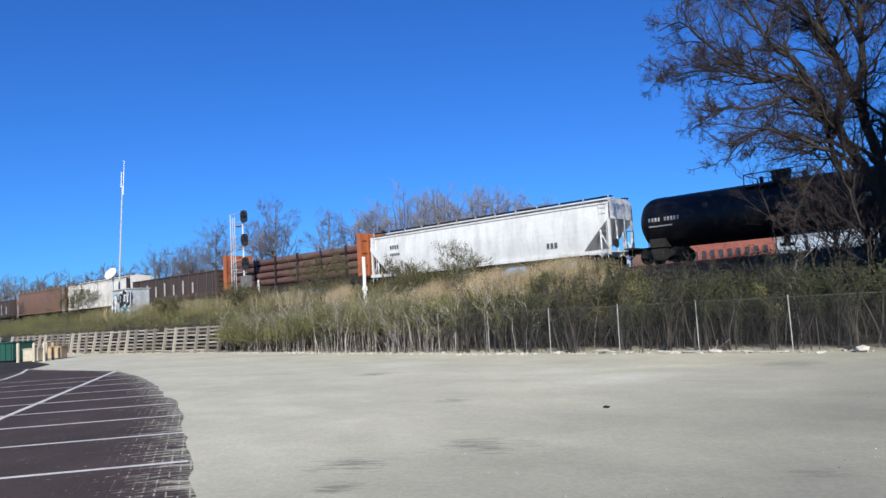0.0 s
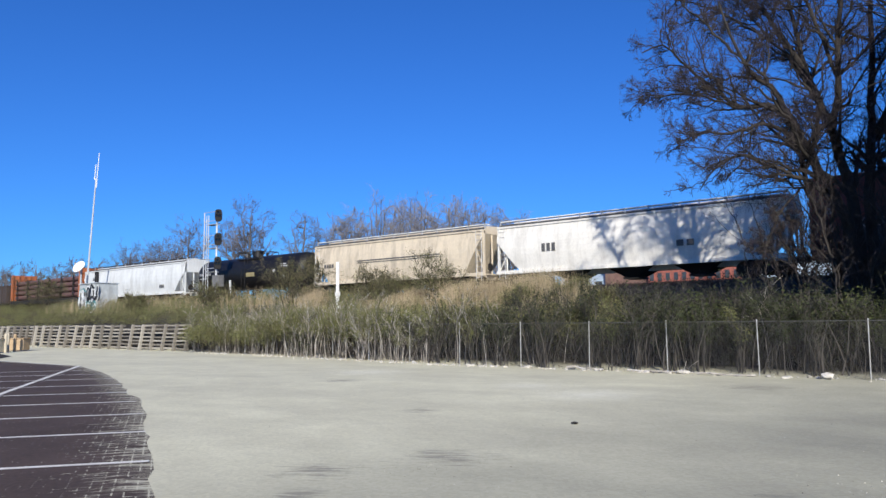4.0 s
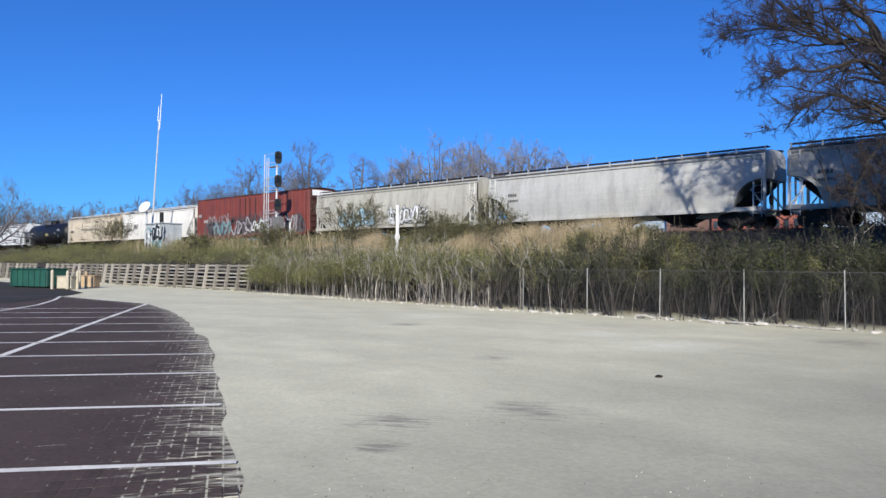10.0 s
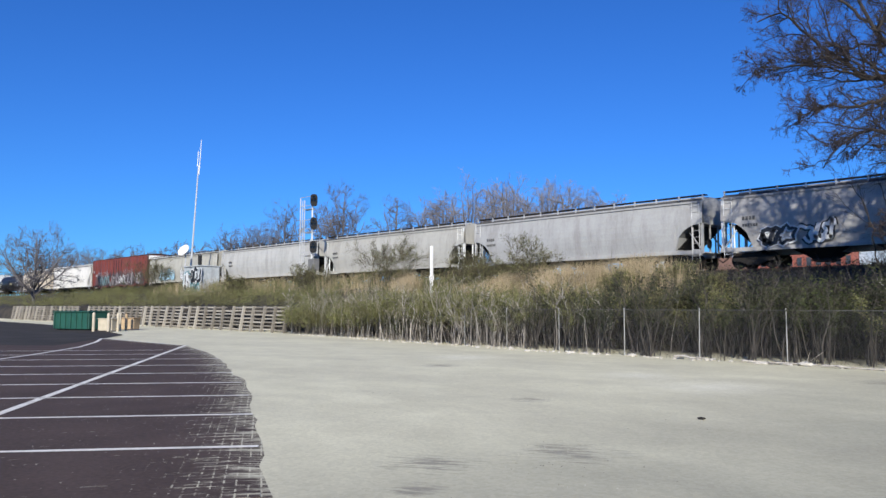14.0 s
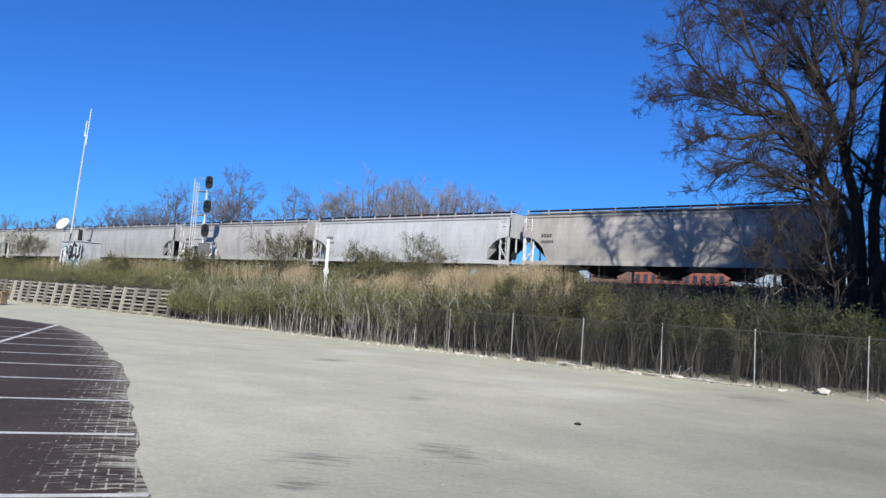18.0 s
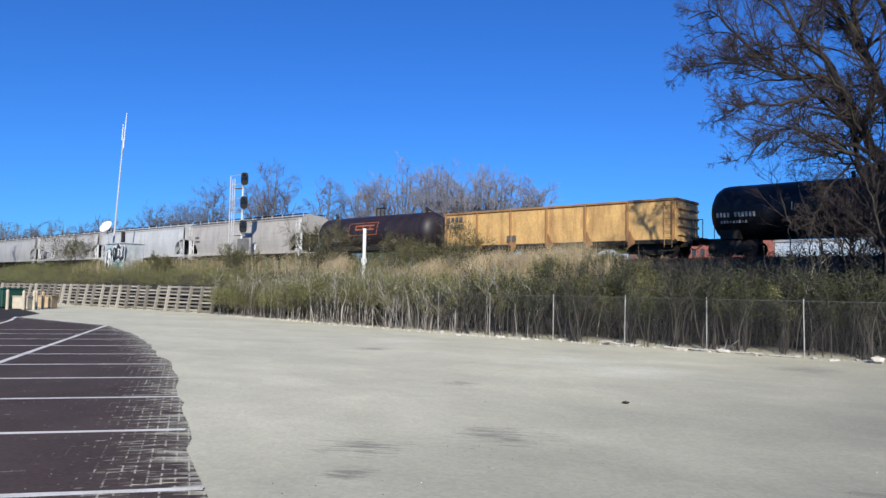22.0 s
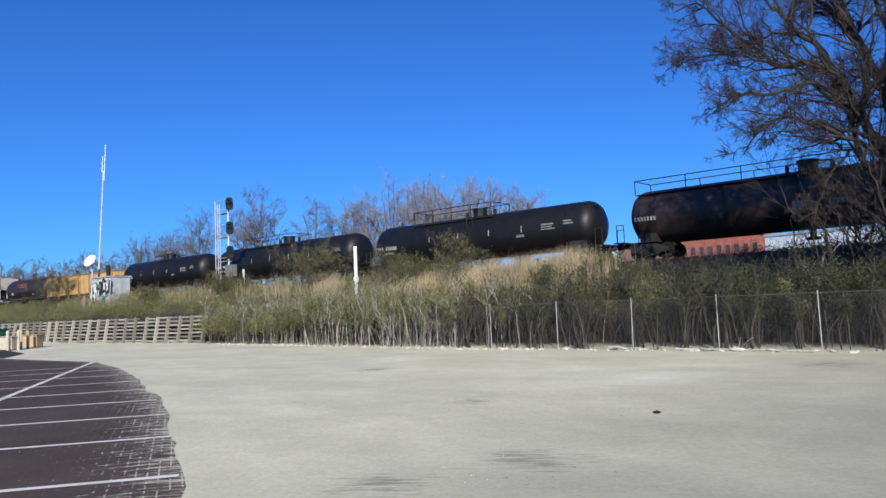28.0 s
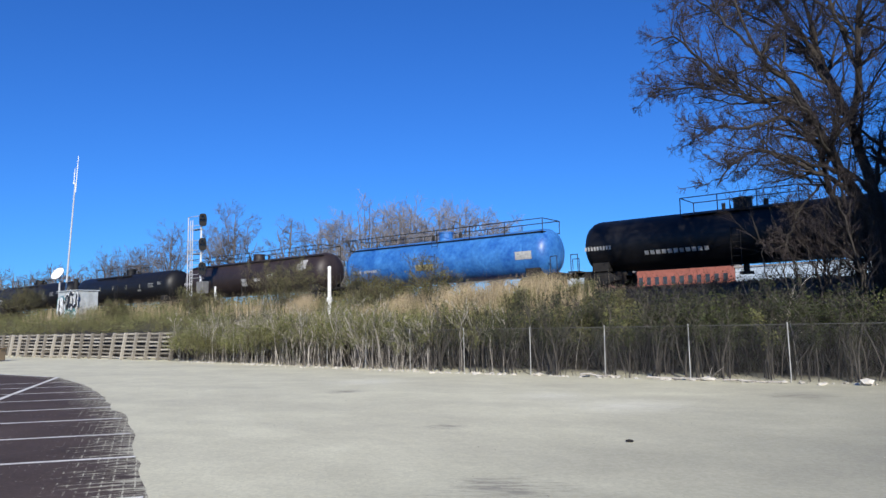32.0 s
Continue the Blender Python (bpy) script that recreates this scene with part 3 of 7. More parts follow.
# ---- track ----
def build_track():
    tr = thing("railway_track", pose(0, 0, 0), "rusty steel rails on timber sleepers and dark ballast", "track", kind="structure")
    for y in (-0.76, 0.76):
        bm = bmesh.new()
        for seg in range(-12, 4):
            x0 = seg * 40.0
            box(bm, x0, x0 + 39.99, y - 0.035, y + 0.035, RAIL_Z - 0.05, RAIL_Z)
            box(bm, x0, x0 + 39.99, y - 0.012, y + 0.012, RAIL_Z - 0.14, RAIL_Z - 0.05)
            box(bm, x0, x0 + 39.99, y - 0.07, y + 0.07, RAIL_Z - 0.17, RAIL_Z - 0.14)
        part("rail", bm, M["rail"], tr)
    V, F = [], []
    for i in range(-300, 110):
        x = i * 0.55
        k = len(V)
        V += [(x + a, b, RAIL_Z - 0.17 - c) for a in (-0.11, 0.11) for b in (-1.3, 1.3) for c in (0, 0.18)]
        F += [tuple(k + q for q in f) for f in ((0, 2, 6, 4), (0, 4, 5, 1), (2, 3, 7, 6), (0, 1, 3, 2), (4, 6, 7, 5))]
    s = part("sleepers", soup("sleepers", V, F), M["tie"], tr)
    s["kind"] = "stuff"
    # ballast shoulder: a low prism with loose stones on it
    bm = bmesh.new()
    prof = [(-3.1, RAIL_Z - 0.62), (-1.75, RAIL_Z - 0.22), (1.75, RAIL_Z - 0.22), (3.1, RAIL_Z - 0.62)]
    quad_strip(bm, [[(x, y, z) for x in range(-400, 121, 10)] for y, z in prof])
    bmesh.ops.reverse_faces(bm, faces=bm.faces[:])
    part("ballast_bed", bm, M["ballast"], tr)
    rng = np.random.RandomState(5)
    n = 9000
    c = np.stack([rng.uniform(-70, 40, n), rng.uniform(-3.2, -1.2, n), np.zeros(n)], 1)
    c[:, 2] = np.interp(c[:, 1], [-3.1, -1.75, 0], [RAIL_Z - 0.62, RAIL_Z - 0.22, RAIL_Z - 0.22])
    tri = c[:, None, :] + rng.normal(0, 0.05, (n, 3, 3)) + np.array([0, 0, 0.03])
    st = part("ballast_stones", tri_mesh("ballast_stones", tri), M["ballast"], tr)
    st["kind"] = "stuff"
    return tr


track = build_track()

# ---- freight cars: x along the car, near side -y, z from the rail top ----
def car_paint(name, c, dirt=GRIME, amount=0.45, d=0.12, rough=0.6):
    lo, hi = both(c, d)
    return mat(name, lo, hi, rough, 0.0, 0.7, 9, streak=(dirt, amount))


def wheel_mesh():
    bm = bmesh.new()
    for r, h in ((0.46, 0.04), (0.42, 0.13), (0.18, 0.2)):
        bmesh.ops.create_cone(bm, cap_ends=True, segments=16, radius1=r, radius2=r, depth=h, matrix=Matrix.Rotation(radians(90), 4, "X"))
    me = finish(bm, "wheel")
    me.materials.append(M["wheel"])
    return me


def side_frame_mesh():
    bm = bmesh.new()
    prof = [(-1.15, 0.42), (-1.15, 0.62), (-0.75, 0.7), (-0.42, 0.9), (0.42, 0.9), (0.75, 0.7), (1.15, 0.62), (1.15, 0.42), (0.7, 0.38), (0.35, 0.2), (-0.35, 0.2), (-0.7, 0.38)]
    a = [bm.verts.new((x, -0.06, z)) for x, z in prof]
    b = [bm.verts.new((x, 0.06, z)) for x, z in prof]
    bm.faces.new(a)
    bm.faces.new(b[::-1])
    for i in range(len(prof)):
        j = (i + 1) % len(prof)
        bm.faces.new((a[j], a[i], b[i], b[j]))
    for x in (-0.2, 0.0, 0.2):
        bar(bm, (x, 0, 0.3), (x, 0, 0.78), 0.07, 8)
    me = finish(bm, "side_frame")
    me.materials.append(M["steel_dark"])
    return me


WHEEL_MESH, FRAME_MESH = wheel_mesh(), side_frame_mesh()


def trucks(car, half):
    """Two bogies, each with side frames, bolster and four wheels, and the couplers."""
    for sx in (-1, 1):
        cx = sx * half
        bm = bmesh.new()
        box(bm, -0.25, 0.25, -1.1, 1.1, 0.5, 0.8, 0.04)
        for ax in (-0.88, 0.88):
            bar(bm, (ax, -1.1, 0.46), (ax, 1.1, 0.46), 0.08, 8)
        bogie = part("bogie", bm, M["steel_dark"], car, m=pose(cx, 0, 0))
        for sy in (-1, 1):
            part("side_frame", FRAME_MESH, None, bogie, m=pose(0, sy * 1.02, 0))
            for ax in (-0.88, 0.88):
                part("wheel", WHEEL_MESH, None, bogie, m=pose(ax, sy * 0.76, 0.46))


def coupler(car, L, z=0.88):
    for sx in (-1, 1):
        bm = bmesh.new()
        x = sx * L / 2
        box(bm, min(x - sx * 0.9, x - sx * 0.02), max(x - sx * 0.9, x - sx * 0.02), -0.1, 0.1, z - 0.1, z + 0.1)
        box(bm, x - 0.17, x + 0.15, -0.2, 0.2, z - 0.18, z + 0.18, 0.05)
        bar(bm, (x - sx * 0.5, -0.3, z - 0.1), (x, -0.25, z - 0.45), 0.03, 5)
        part("coupler", bm, M["steel_dark"], car)


def ladder(bm, x, y, z0, z1, w=0.45, along="x", r=0.02, step=0.36):
    dx, dy = (w / 2, 0) if along == "x" else (0, w / 2)
    for s in (-1, 1):
        bar(bm, (x + s * dx, y + s * dy, z0), (x + s * dx, y + s * dy, z1), r, 4)
    z = z0 + 0.2
    while z < z1:
        bar(bm, (x - dx, y - dy, z), (x + dx, y + dy, z), r * 0.8, 4)
        z += step
    return bm


def lettering(car, spots, material, y, name="lettering"):
    """Rows of short bars for marks that cannot be read. spots: (x, z, count, width, height)."""
    for x, z, count, w, h in spots:
        bm = bmesh.new()
        for i in range(count):
            box(bm, x + i * w * 1.45, x + i * w * 1.45 + w, y - 0.012, y, z, z + h)
        part(name, bm, material, car)


def ribbon(bm, pts, y, width):
    """A flat band of paint along a line of (x, z) points on the near side."""
    rows = []
    for i, (x, z) in enumerate(pts):
        a, b = pts[max(i - 1, 0)], pts[min(i + 1, len(pts) - 1)]
        dx, dz = b[0] - a[0], b[1] - a[1]
        k = math.hypot(dx, dz) + 1e-6
        rows.append([(x - dz / k * width / 2, y, z + dx / k * width / 2), (x + dz / k * width / 2, y, z - dx / k * width / 2)])
    vs = quad_strip(bm, rows)
    return vs


def letter_strokes(rng, x, z, w, h):
    """Loose sprayed loops, bows and slashes in a box, none of them a letter."""
    kind = rng.randrange(4)
    cx, cz, ph = x + w / 2, z + h / 2, rng.uniform(0, 6)
    k, lean = rng.choice((1, 2, 2, 3)), rng.uniform(-0.25, 0.25)
    turn = (math.tau * rng.uniform(0.55, 0.8), math.tau * 0.98, math.tau * rng.uniform(0.8, 1.3), math.tau * 0.5)[kind]
    out = []
    ring = []
    for i in range(17):
        t = ph + turn * i / 16
        f = 1 + 0.28 * math.sin(k * t * 1.7 + ph)
        px, pz = 0.52 * w * f * math.cos(t), 0.5 * h * f * math.sin(t)
        ring.append((cx + px + lean * pz, cz + pz))
    out.append(ring)
    if rng.random() < 0.55:
        q = rng.uniform(-0.3, 0.3) * w
        out.append([(cx + q - 0.1 * w, z - 0.05 * h), (cx + q, cz), (cx + q + rng.uniform(0.0, 0.35) * w, z + h * rng.uniform(0.9, 1.25))])
    return out


def graffiti(car, y, spots, rng_seed, count=1.0, thick=0.24):
    """Rows of sprayed strokes with a wider outline behind. spots: (x, z, width, height, fill, outline)."""
    rng = random.Random(rng_seed)
    for x, z, w, h, fill, line in spots:
        bm, bo = bmesh.new(), bmesh.new()
        n = max(2, int(count * w / (h * 0.72)))
        for i in range(n):
            k = 0.0012 * i
            hh = h * rng.uniform(0.85, 1.1)
            for stroke in letter_strokes(rng, x + i * w / n, z + rng.uniform(-0.06, 0.06) * h, w / n * 1.02, hh):
                if line is not None:
                    ribbon(bo, stroke, y - 0.004 - k, thick * h * 1.75)
                ribbon(bm, stroke, y - 0.024 - k, thick * h * rng.uniform(0.8, 1.15))
        for b in (bm, bo):
            for f in b.faces:
                f.normal_update()
                if f.normal.y > 0:
                    f.normal_flip()
        if line is not None:
            part("graffiti_outline", bo, line, car, "sprayed dark outlines")["kind"] = "stuff"
        else:
            bo.free()
        part("graffiti", bm, fill, car, "sprayed graffiti strokes")["kind"] = "stuff"


def covered_hopper(L, paint, label, top_z=4.32, frame_paint=None, roof_paint=None, walk_paint=None, end_frame=None, arc=True, mouth=2.65, cut=1.75):
    """Smooth-sided grain hopper: curved sides, sloped end sheets, three outlets, roof walkway."""
    car = thing("covered_hopper_car", pose(0, 0, RAIL_Z), label, "freight car", "cars of the passing train")
    frame_paint, roof_paint, walk_paint = frame_paint or paint, roof_paint or paint, walk_paint or M["steel_dark"]
    B = L / 2 - 0.55                       # half body length
    eave = top_z - 0.42

    def section(x, floor):
        pts = []
        for k in range(9):                  # near side, floor to eave
            f = k / 8
            z = floor + (eave - floor) * f
            full = min(1.0, max(0.0, (z - 1.0) / (eave - 1.0)))
            pts.append((x, -(1.44 + 0.16 * math.sin(math.pi * min(1, full * 1.02))), z))
        for k in range(1, 8):               # arched roof
            a = math.pi * k / 8
            pts.append((x, -1.44 * math.cos(a), eave + 0.34 * math.sin(a)))
        pts += [(p[0], -p[1], p[2]) for p in pts[:9][::-1]]
        return pts
    rows, ends = [], []
    for k in range(7):
        f = k / 6
        ends.append((cut * f, 1.02 + (mouth - 1.02) * (math.sqrt(max(0.0, 1 - f * f)) if arc else 1 - f)))
    for x, fl in [(-B + dx, fl) for dx, fl in ends] + [(-B * 0.4, 1.0), (0, 1.0), (B * 0.4, 1.0)] + [(B - dx, fl) for dx, fl in ends[::-1]]:
        rows.append(section(x, fl))
    bm = bmesh.new()
    vs = quad_strip(bm, rows)
    bm.faces.new(vs[0][::-1])
    bm.faces.new(vs[-1])
    for a, b in zip(vs, vs[1:]):
        bm.faces.new((a[0], b[0], b[-1], a[-1]))
    bmesh.ops.recalc_face_normals(bm, faces=bm.faces[:])
    body = part("body", bm, paint, car, smooth=False)
    # sill, end platforms, corner posts and braces
    bm = bmesh.new()
    for sy in (-1, 1):
        box(bm, -L / 2 + 0.5, L / 2 - 0.5, sy * 1.5 - 0.06, sy * 1.5 + 0.06, 0.92, 1.14)
    box(bm, -L / 2 + 0.45, L / 2 - 0.45, -0.35, 0.35, 0.72, 1.0)
    part("side_sill", bm, frame_paint, car)
    for sx in (-1, 1):
        bm = bmesh.new()
        x = sx * (L / 2 - 0.62)
        for sy in (-1, 1):
            box(bm, x - 0.07, x + 0.07, sy * 1.42 - 0.07, sy * 1.42 + 0.07, 0.95, eave)
            bar(bm, (x - sx * 0.6, sy * 1.38, 1.1), (x - sx * 0.6, sy * 1.38, mouth - 0.2), 0.05, 5)
            bar(bm, (x, sy * 1.38, 1.1), (x - sx * 0.75, sy * 1.38, mouth * 0.8), 0.045, 5)
        bar(bm, (x, -0.5, 1.0), (x, -0.5, mouth + 0.2), 0.06, 5)
        bar(bm, (x, 0.5, 1.0), (x, 0.5, mouth + 0.2), 0.06, 5)
        box(bm, x - 0.25, x + 0.25, -1.45, 1.45, 0.95, 1.02)
        part("end_frame", bm, end_frame or frame_paint, car)
        bm = bmesh.new()
        ladder(bm, sx * (L / 2 - 0.95), -1.56, 0.6, eave)
        part("ladder", bm, end_frame or M["galv"], car)
        # slope sheet behind the opening, its shade put into the dark steel colour
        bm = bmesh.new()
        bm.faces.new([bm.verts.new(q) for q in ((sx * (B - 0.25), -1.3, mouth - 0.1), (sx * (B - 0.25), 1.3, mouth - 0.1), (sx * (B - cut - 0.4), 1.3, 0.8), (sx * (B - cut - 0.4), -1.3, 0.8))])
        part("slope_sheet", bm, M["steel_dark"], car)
    bm = bmesh.new()
    bar(bm, (L / 2 - 0.5, -0.9, 1.5), (L / 2 - 0.45, -0.9, 1.5), 0.28, 12)
    part("brake_wheel", bm, M["steel_dark"], car)
    for k in (-1, 0, 1):
        bm = bmesh.new()
        cx = k * L * 0.21
        a = [bm.verts.new((cx + p, q, 1.0)) for p, q in ((-1.3, -1.3), (1.3, -1.3), (1.3, 1.3), (-1.3, 1.3))]
        b = [bm.verts.new((cx + p, q, 0.38)) for p, q in ((-0.4, -0.55), (0.4, -0.55), (0.4, 0.55), (-0.4, 0.55))]
        for i in range(4):
            bm.faces.new((a[i], a[(i + 1) % 4], b[(i + 1) % 4], b[i]))
        bm.faces.new(b)
        box(bm, cx - 0.5, cx + 0.5, -0.7, 0.7, 0.28, 0.38)
        part("outlet_bay", bm, M["steel_dark"], car)
    # dark roof sheet, trough hatch and walkways
    bm = bmesh.new()
    arch = [(-1.43 * math.cos(math.pi * k / 8), eave + 0.012 + 0.345 * math.sin(math.pi * k / 8)) for k in range(9)]
    quad_strip(bm, [[(x, y, z) for y, z in arch] for x in (-B + 0.05, 0, B - 0.05)])
    bmesh.ops.recalc_face_normals(bm, faces=bm.faces[:])
    part("roof_sheet", bm, M["roof_dark"], car, "dark arched roof sheet")
    bm = bmesh.new()
    box(bm, -B + 0.5, B - 0.5, -0.3, 0.3, eave + 0.33, eave + 0.45, 0.03)
    part("hatch_cover", bm, roof_paint, car)
    bm = bmesh.new()
    for sy in (-1, 1):
        box(bm, -B, B, sy * 0.98 - 0.2, sy * 0.98 + 0.2, eave + 0.4, eave + 0.45)
    part("roof_walkway", bm, walk_paint, car, "dark steel grating")
    bm = bmesh.new()
    for i in range(26):
        x, sy = -B + 0.1 + (i // 2) * (2 * B - 0.2) / 12, (-1, 1)[i % 2]
        box(bm, x - 0.04, x + 0.04, sy * 1.22 - 0.03, sy * 1.22 + 0.03, eave + 0.1, eave + 0.46)
    part("walkway_brackets", bm, M["galv"], car, "pale upright walkway brackets")["kind"] = "stuff"
    for sy in (-1, 1):
        bm = bmesh.new()
        box(bm, -B + 0.02, B - 0.02, sy * 1.47 - 0.05, sy * 1.47 + 0.05, eave - 0.06, eave + 0.05)
        part("roof_rim", bm, roof_paint, car)
    trucks(car, L / 2 - 2.1)
    coupler(car, L)
    return car


TZ = 0.92       # underside of a tank over the rail


def tank_car(L, paint, label, r=1.5, rail_len=3.2, full_rail=False, plain_top=False, shift=0.0, rail_up=0.7):
    car = thing("tank_car", pose(0, 0, RAIL_Z), label, "freight car", "cars of the passing train")
    H, zc, n = L / 2 - 1.05, TZ + r, 32
    prof = [(-H, 0.02), (-H + 0.05, 0.35 * r), (-H + 0.17, 0.62 * r), (-H + 0.36, 0.83 * r), (-H + 0.62, 0.955 * r), (-H + 0.9, r), (H - 0.9, r), (H - 0.62, 0.955 * r), (H - 0.36, 0.83 * r), (H - 0.17, 0.62 * r), (H - 0.05, 0.35 * r), (H, 0.02)]
    bm = bmesh.new()
    vs = quad_strip(bm, [[(x, q * math.cos(a * math.tau / n), zc + q * math.sin(a * math.tau / n)) for a in range(n)] for x, q in prof], closed=True)
    bm.faces.new(vs[0])
    bm.faces.new(vs[-1][::-1])
    bmesh.ops.recalc_face_normals(bm, faces=bm.faces[:])
    part("tank", bm, paint, car, smooth=True)
    for k in (-0.36, -0.12, 0.12, 0.36):
        bm = bmesh.new()
        quad_strip(bm, [[(k * L + dx, (r + 0.012) * math.cos(a * math.tau / n), zc + (r + 0.012) * math.sin(a * math.tau / n)) for a in range(n)] for dx in (-0.05, 0.05)], closed=True)
        bmesh.ops.recalc_face_normals(bm, faces=bm.faces[:])
        part("weld_band", bm, paint, car)
    for sx in (-1, 1):
        bm = bmesh.new()
        x = sx * (L / 2 - 2.3)
        box(bm, x - 0.5, x + 0.5, -1.2, 1.2, 0.95, 1.45)
        box(bm, min(x - sx * 1.2, sx * (L / 2 - 0.5)), max(x - sx * 1.2, sx * (L / 2 - 0.5)), -0.4, 0.4, 0.72, 1.05)
        part("saddle", bm, M["steel_dark"], car)
        bm = bmesh.new()
        xe = sx * (L / 2 - 0.62)
        box(bm, xe - 0.35, xe + 0.25, -1.45, 1.45, 0.98, 1.06)
        part("end_platform", bm, M["steel_dark"], car)
        for sy in (-1, 1):
            bm = bmesh.new()
            bar(bm, (xe + sx * 0.15, sy * 1.4, 1.0), (xe + sx * 0.15, sy * 1.4, 2.05), 0.025, 5)
            bar(bm, (xe - sx * 0.3, sy * 1.4, 1.0), (xe - sx * 0.3, sy * 1.4, 2.05), 0.025, 5)
            bar(bm, (xe + sx * 0.15, sy * 1.4, 2.05), (xe - sx * 0.3, sy * 1.4, 2.05), 0.025, 5)
            part("end_railing", bm, M["steel_dark"], car)
    top = zc + r
    if plain_top:
        for x in (-5.2, 5.0):
            bm = bmesh.new()
            box(bm, x - 0.08, x + 0.08, -0.1, 0.1, top - 0.08, top + 0.42, 0.02)
            bar(bm, (x, 0, top + 0.3), (x + 0.7, 0, top - 0.02), 0.05, 5)
            part("lifting_lug", bm, M["steel_dark"], car)
        bm = bmesh.new()
        for x in (-0.45, 0.0, 0.45):
            bar(bm, (x, 0, top - 0.05), (x, 0, top + 0.62), 0.06, 6)
        bar(bm, (-0.45, 0, top + 0.62), (0.45, 0, top + 0.62), 0.06, 6)
        part("valve_hoop", bm, M["steel_dark"], car)
        bm = bmesh.new()
        for sy in (-1, 1):
            box(bm, -H, H, sy * 1.3 - 0.08, sy * 1.3 + 0.08, 0.95, 1.3)
        part("side_sill", bm, M["steel_dark"], car)
        trucks(car, L / 2 - 2.3)
        coupler(car, L)
        return car
    bm = bmesh.new()
    bar(bm, (0, 0, top - 0.15), (0, 0, top + 0.42), 0.48, 18)
    bar(bm, (0, 0, top + 0.42), (0, 0, top + 0.5), 0.55, 18)
    part("manway_dome", bm, paint, car)
    bm = bmesh.new()
    bar(bm, (1.1, 0.2, top - 0.1), (1.1, 0.2, top + 0.35), 0.12, 10)
    part("valve", bm, M["steel_dark"], car)
    bm = bmesh.new()
    bar(bm, (-0.95, -0.2, top - 0.1), (-0.95, -0.2, top + 0.3), 0.1, 10)
    part("valve", bm, M["steel_dark"], car)
    h = L / 2 - 1.6 if full_rail else rail_len / 2
    bm = bmesh.new()
    box(bm, shift - h, shift + h, -1.05, -0.6, top - 0.28, top - 0.24)
    box(bm, shift - h, shift + h, 0.6, 1.05, top - 0.28, top - 0.24)
    part("platform", bm, M["steel_dark"], car)
    rail = 0.55 if full_rail else rail_up
    bm = bmesh.new()
    k = max(2, int(2 * h / (2.6 if full_rail else 1.6)))
    for sy in (-1, 1):
        for i in range(k + 1):
            x = shift - h + 2 * h * i / k
            bar(bm, (x, sy * 1.05, top - 0.28), (x, sy * 1.05, top + rail), 0.028, 5)
        bar(bm, (shift - h, sy * 1.05, top + rail), (shift + h, sy * 1.05, top + rail), 0.028, 5)
    for x in (shift - h, shift + h):
        bar(bm, (x, -1.05, top + rail), (x, 1.05, top + rail), 0.028, 5)
    part("railing", bm, M["steel_dark"], car)
    bm = bmesh.new()
    ladder(bm, 0.0, -r - 0.1, 0.7, zc + 0.4, 0.5)
    ladder(bm, 0.0, -r * 0.78 - 0.1, zc + 0.4, top, 0.5)
    part("ladder", bm, M["steel_dark"], car)
    bm = bmesh.new()
    bar(bm, (0, 0, 0.45), (0, 0, 1.2), 0.16, 10)
    box(bm, -0.3, 0.3, -0.25, 0.25, 0.4, 0.55)
    part("bottom_valve", bm, M["steel_dark"], car)
    trucks(car, L / 2 - 2.3)
    coupler(car, L)
    return car


def on_tank(car, zc, r, spots, material, name="lettering", label=""):
    """Marks that lie on the round near flank. spots: (x, z, width, height)."""
    for x, z, w, h in spots:
        bm = bmesh.new()
        rows = []
        for k in range(5):
            zz = z - 0.2 + h * k / 4
            y = -math.sqrt(max(0.05, (r + 0.014) ** 2 - (zz - zc) ** 2))
            rows.append([(x, y, zz), (x + w, y, zz)])
        quad_strip(bm, rows)
        bmesh.ops.recalc_face_normals(bm, faces=bm.faces[:])
        for f in bm.faces:
            if f.normal.y > 0:
                f.normal_flip()
        part(name, bm, material, car, label)


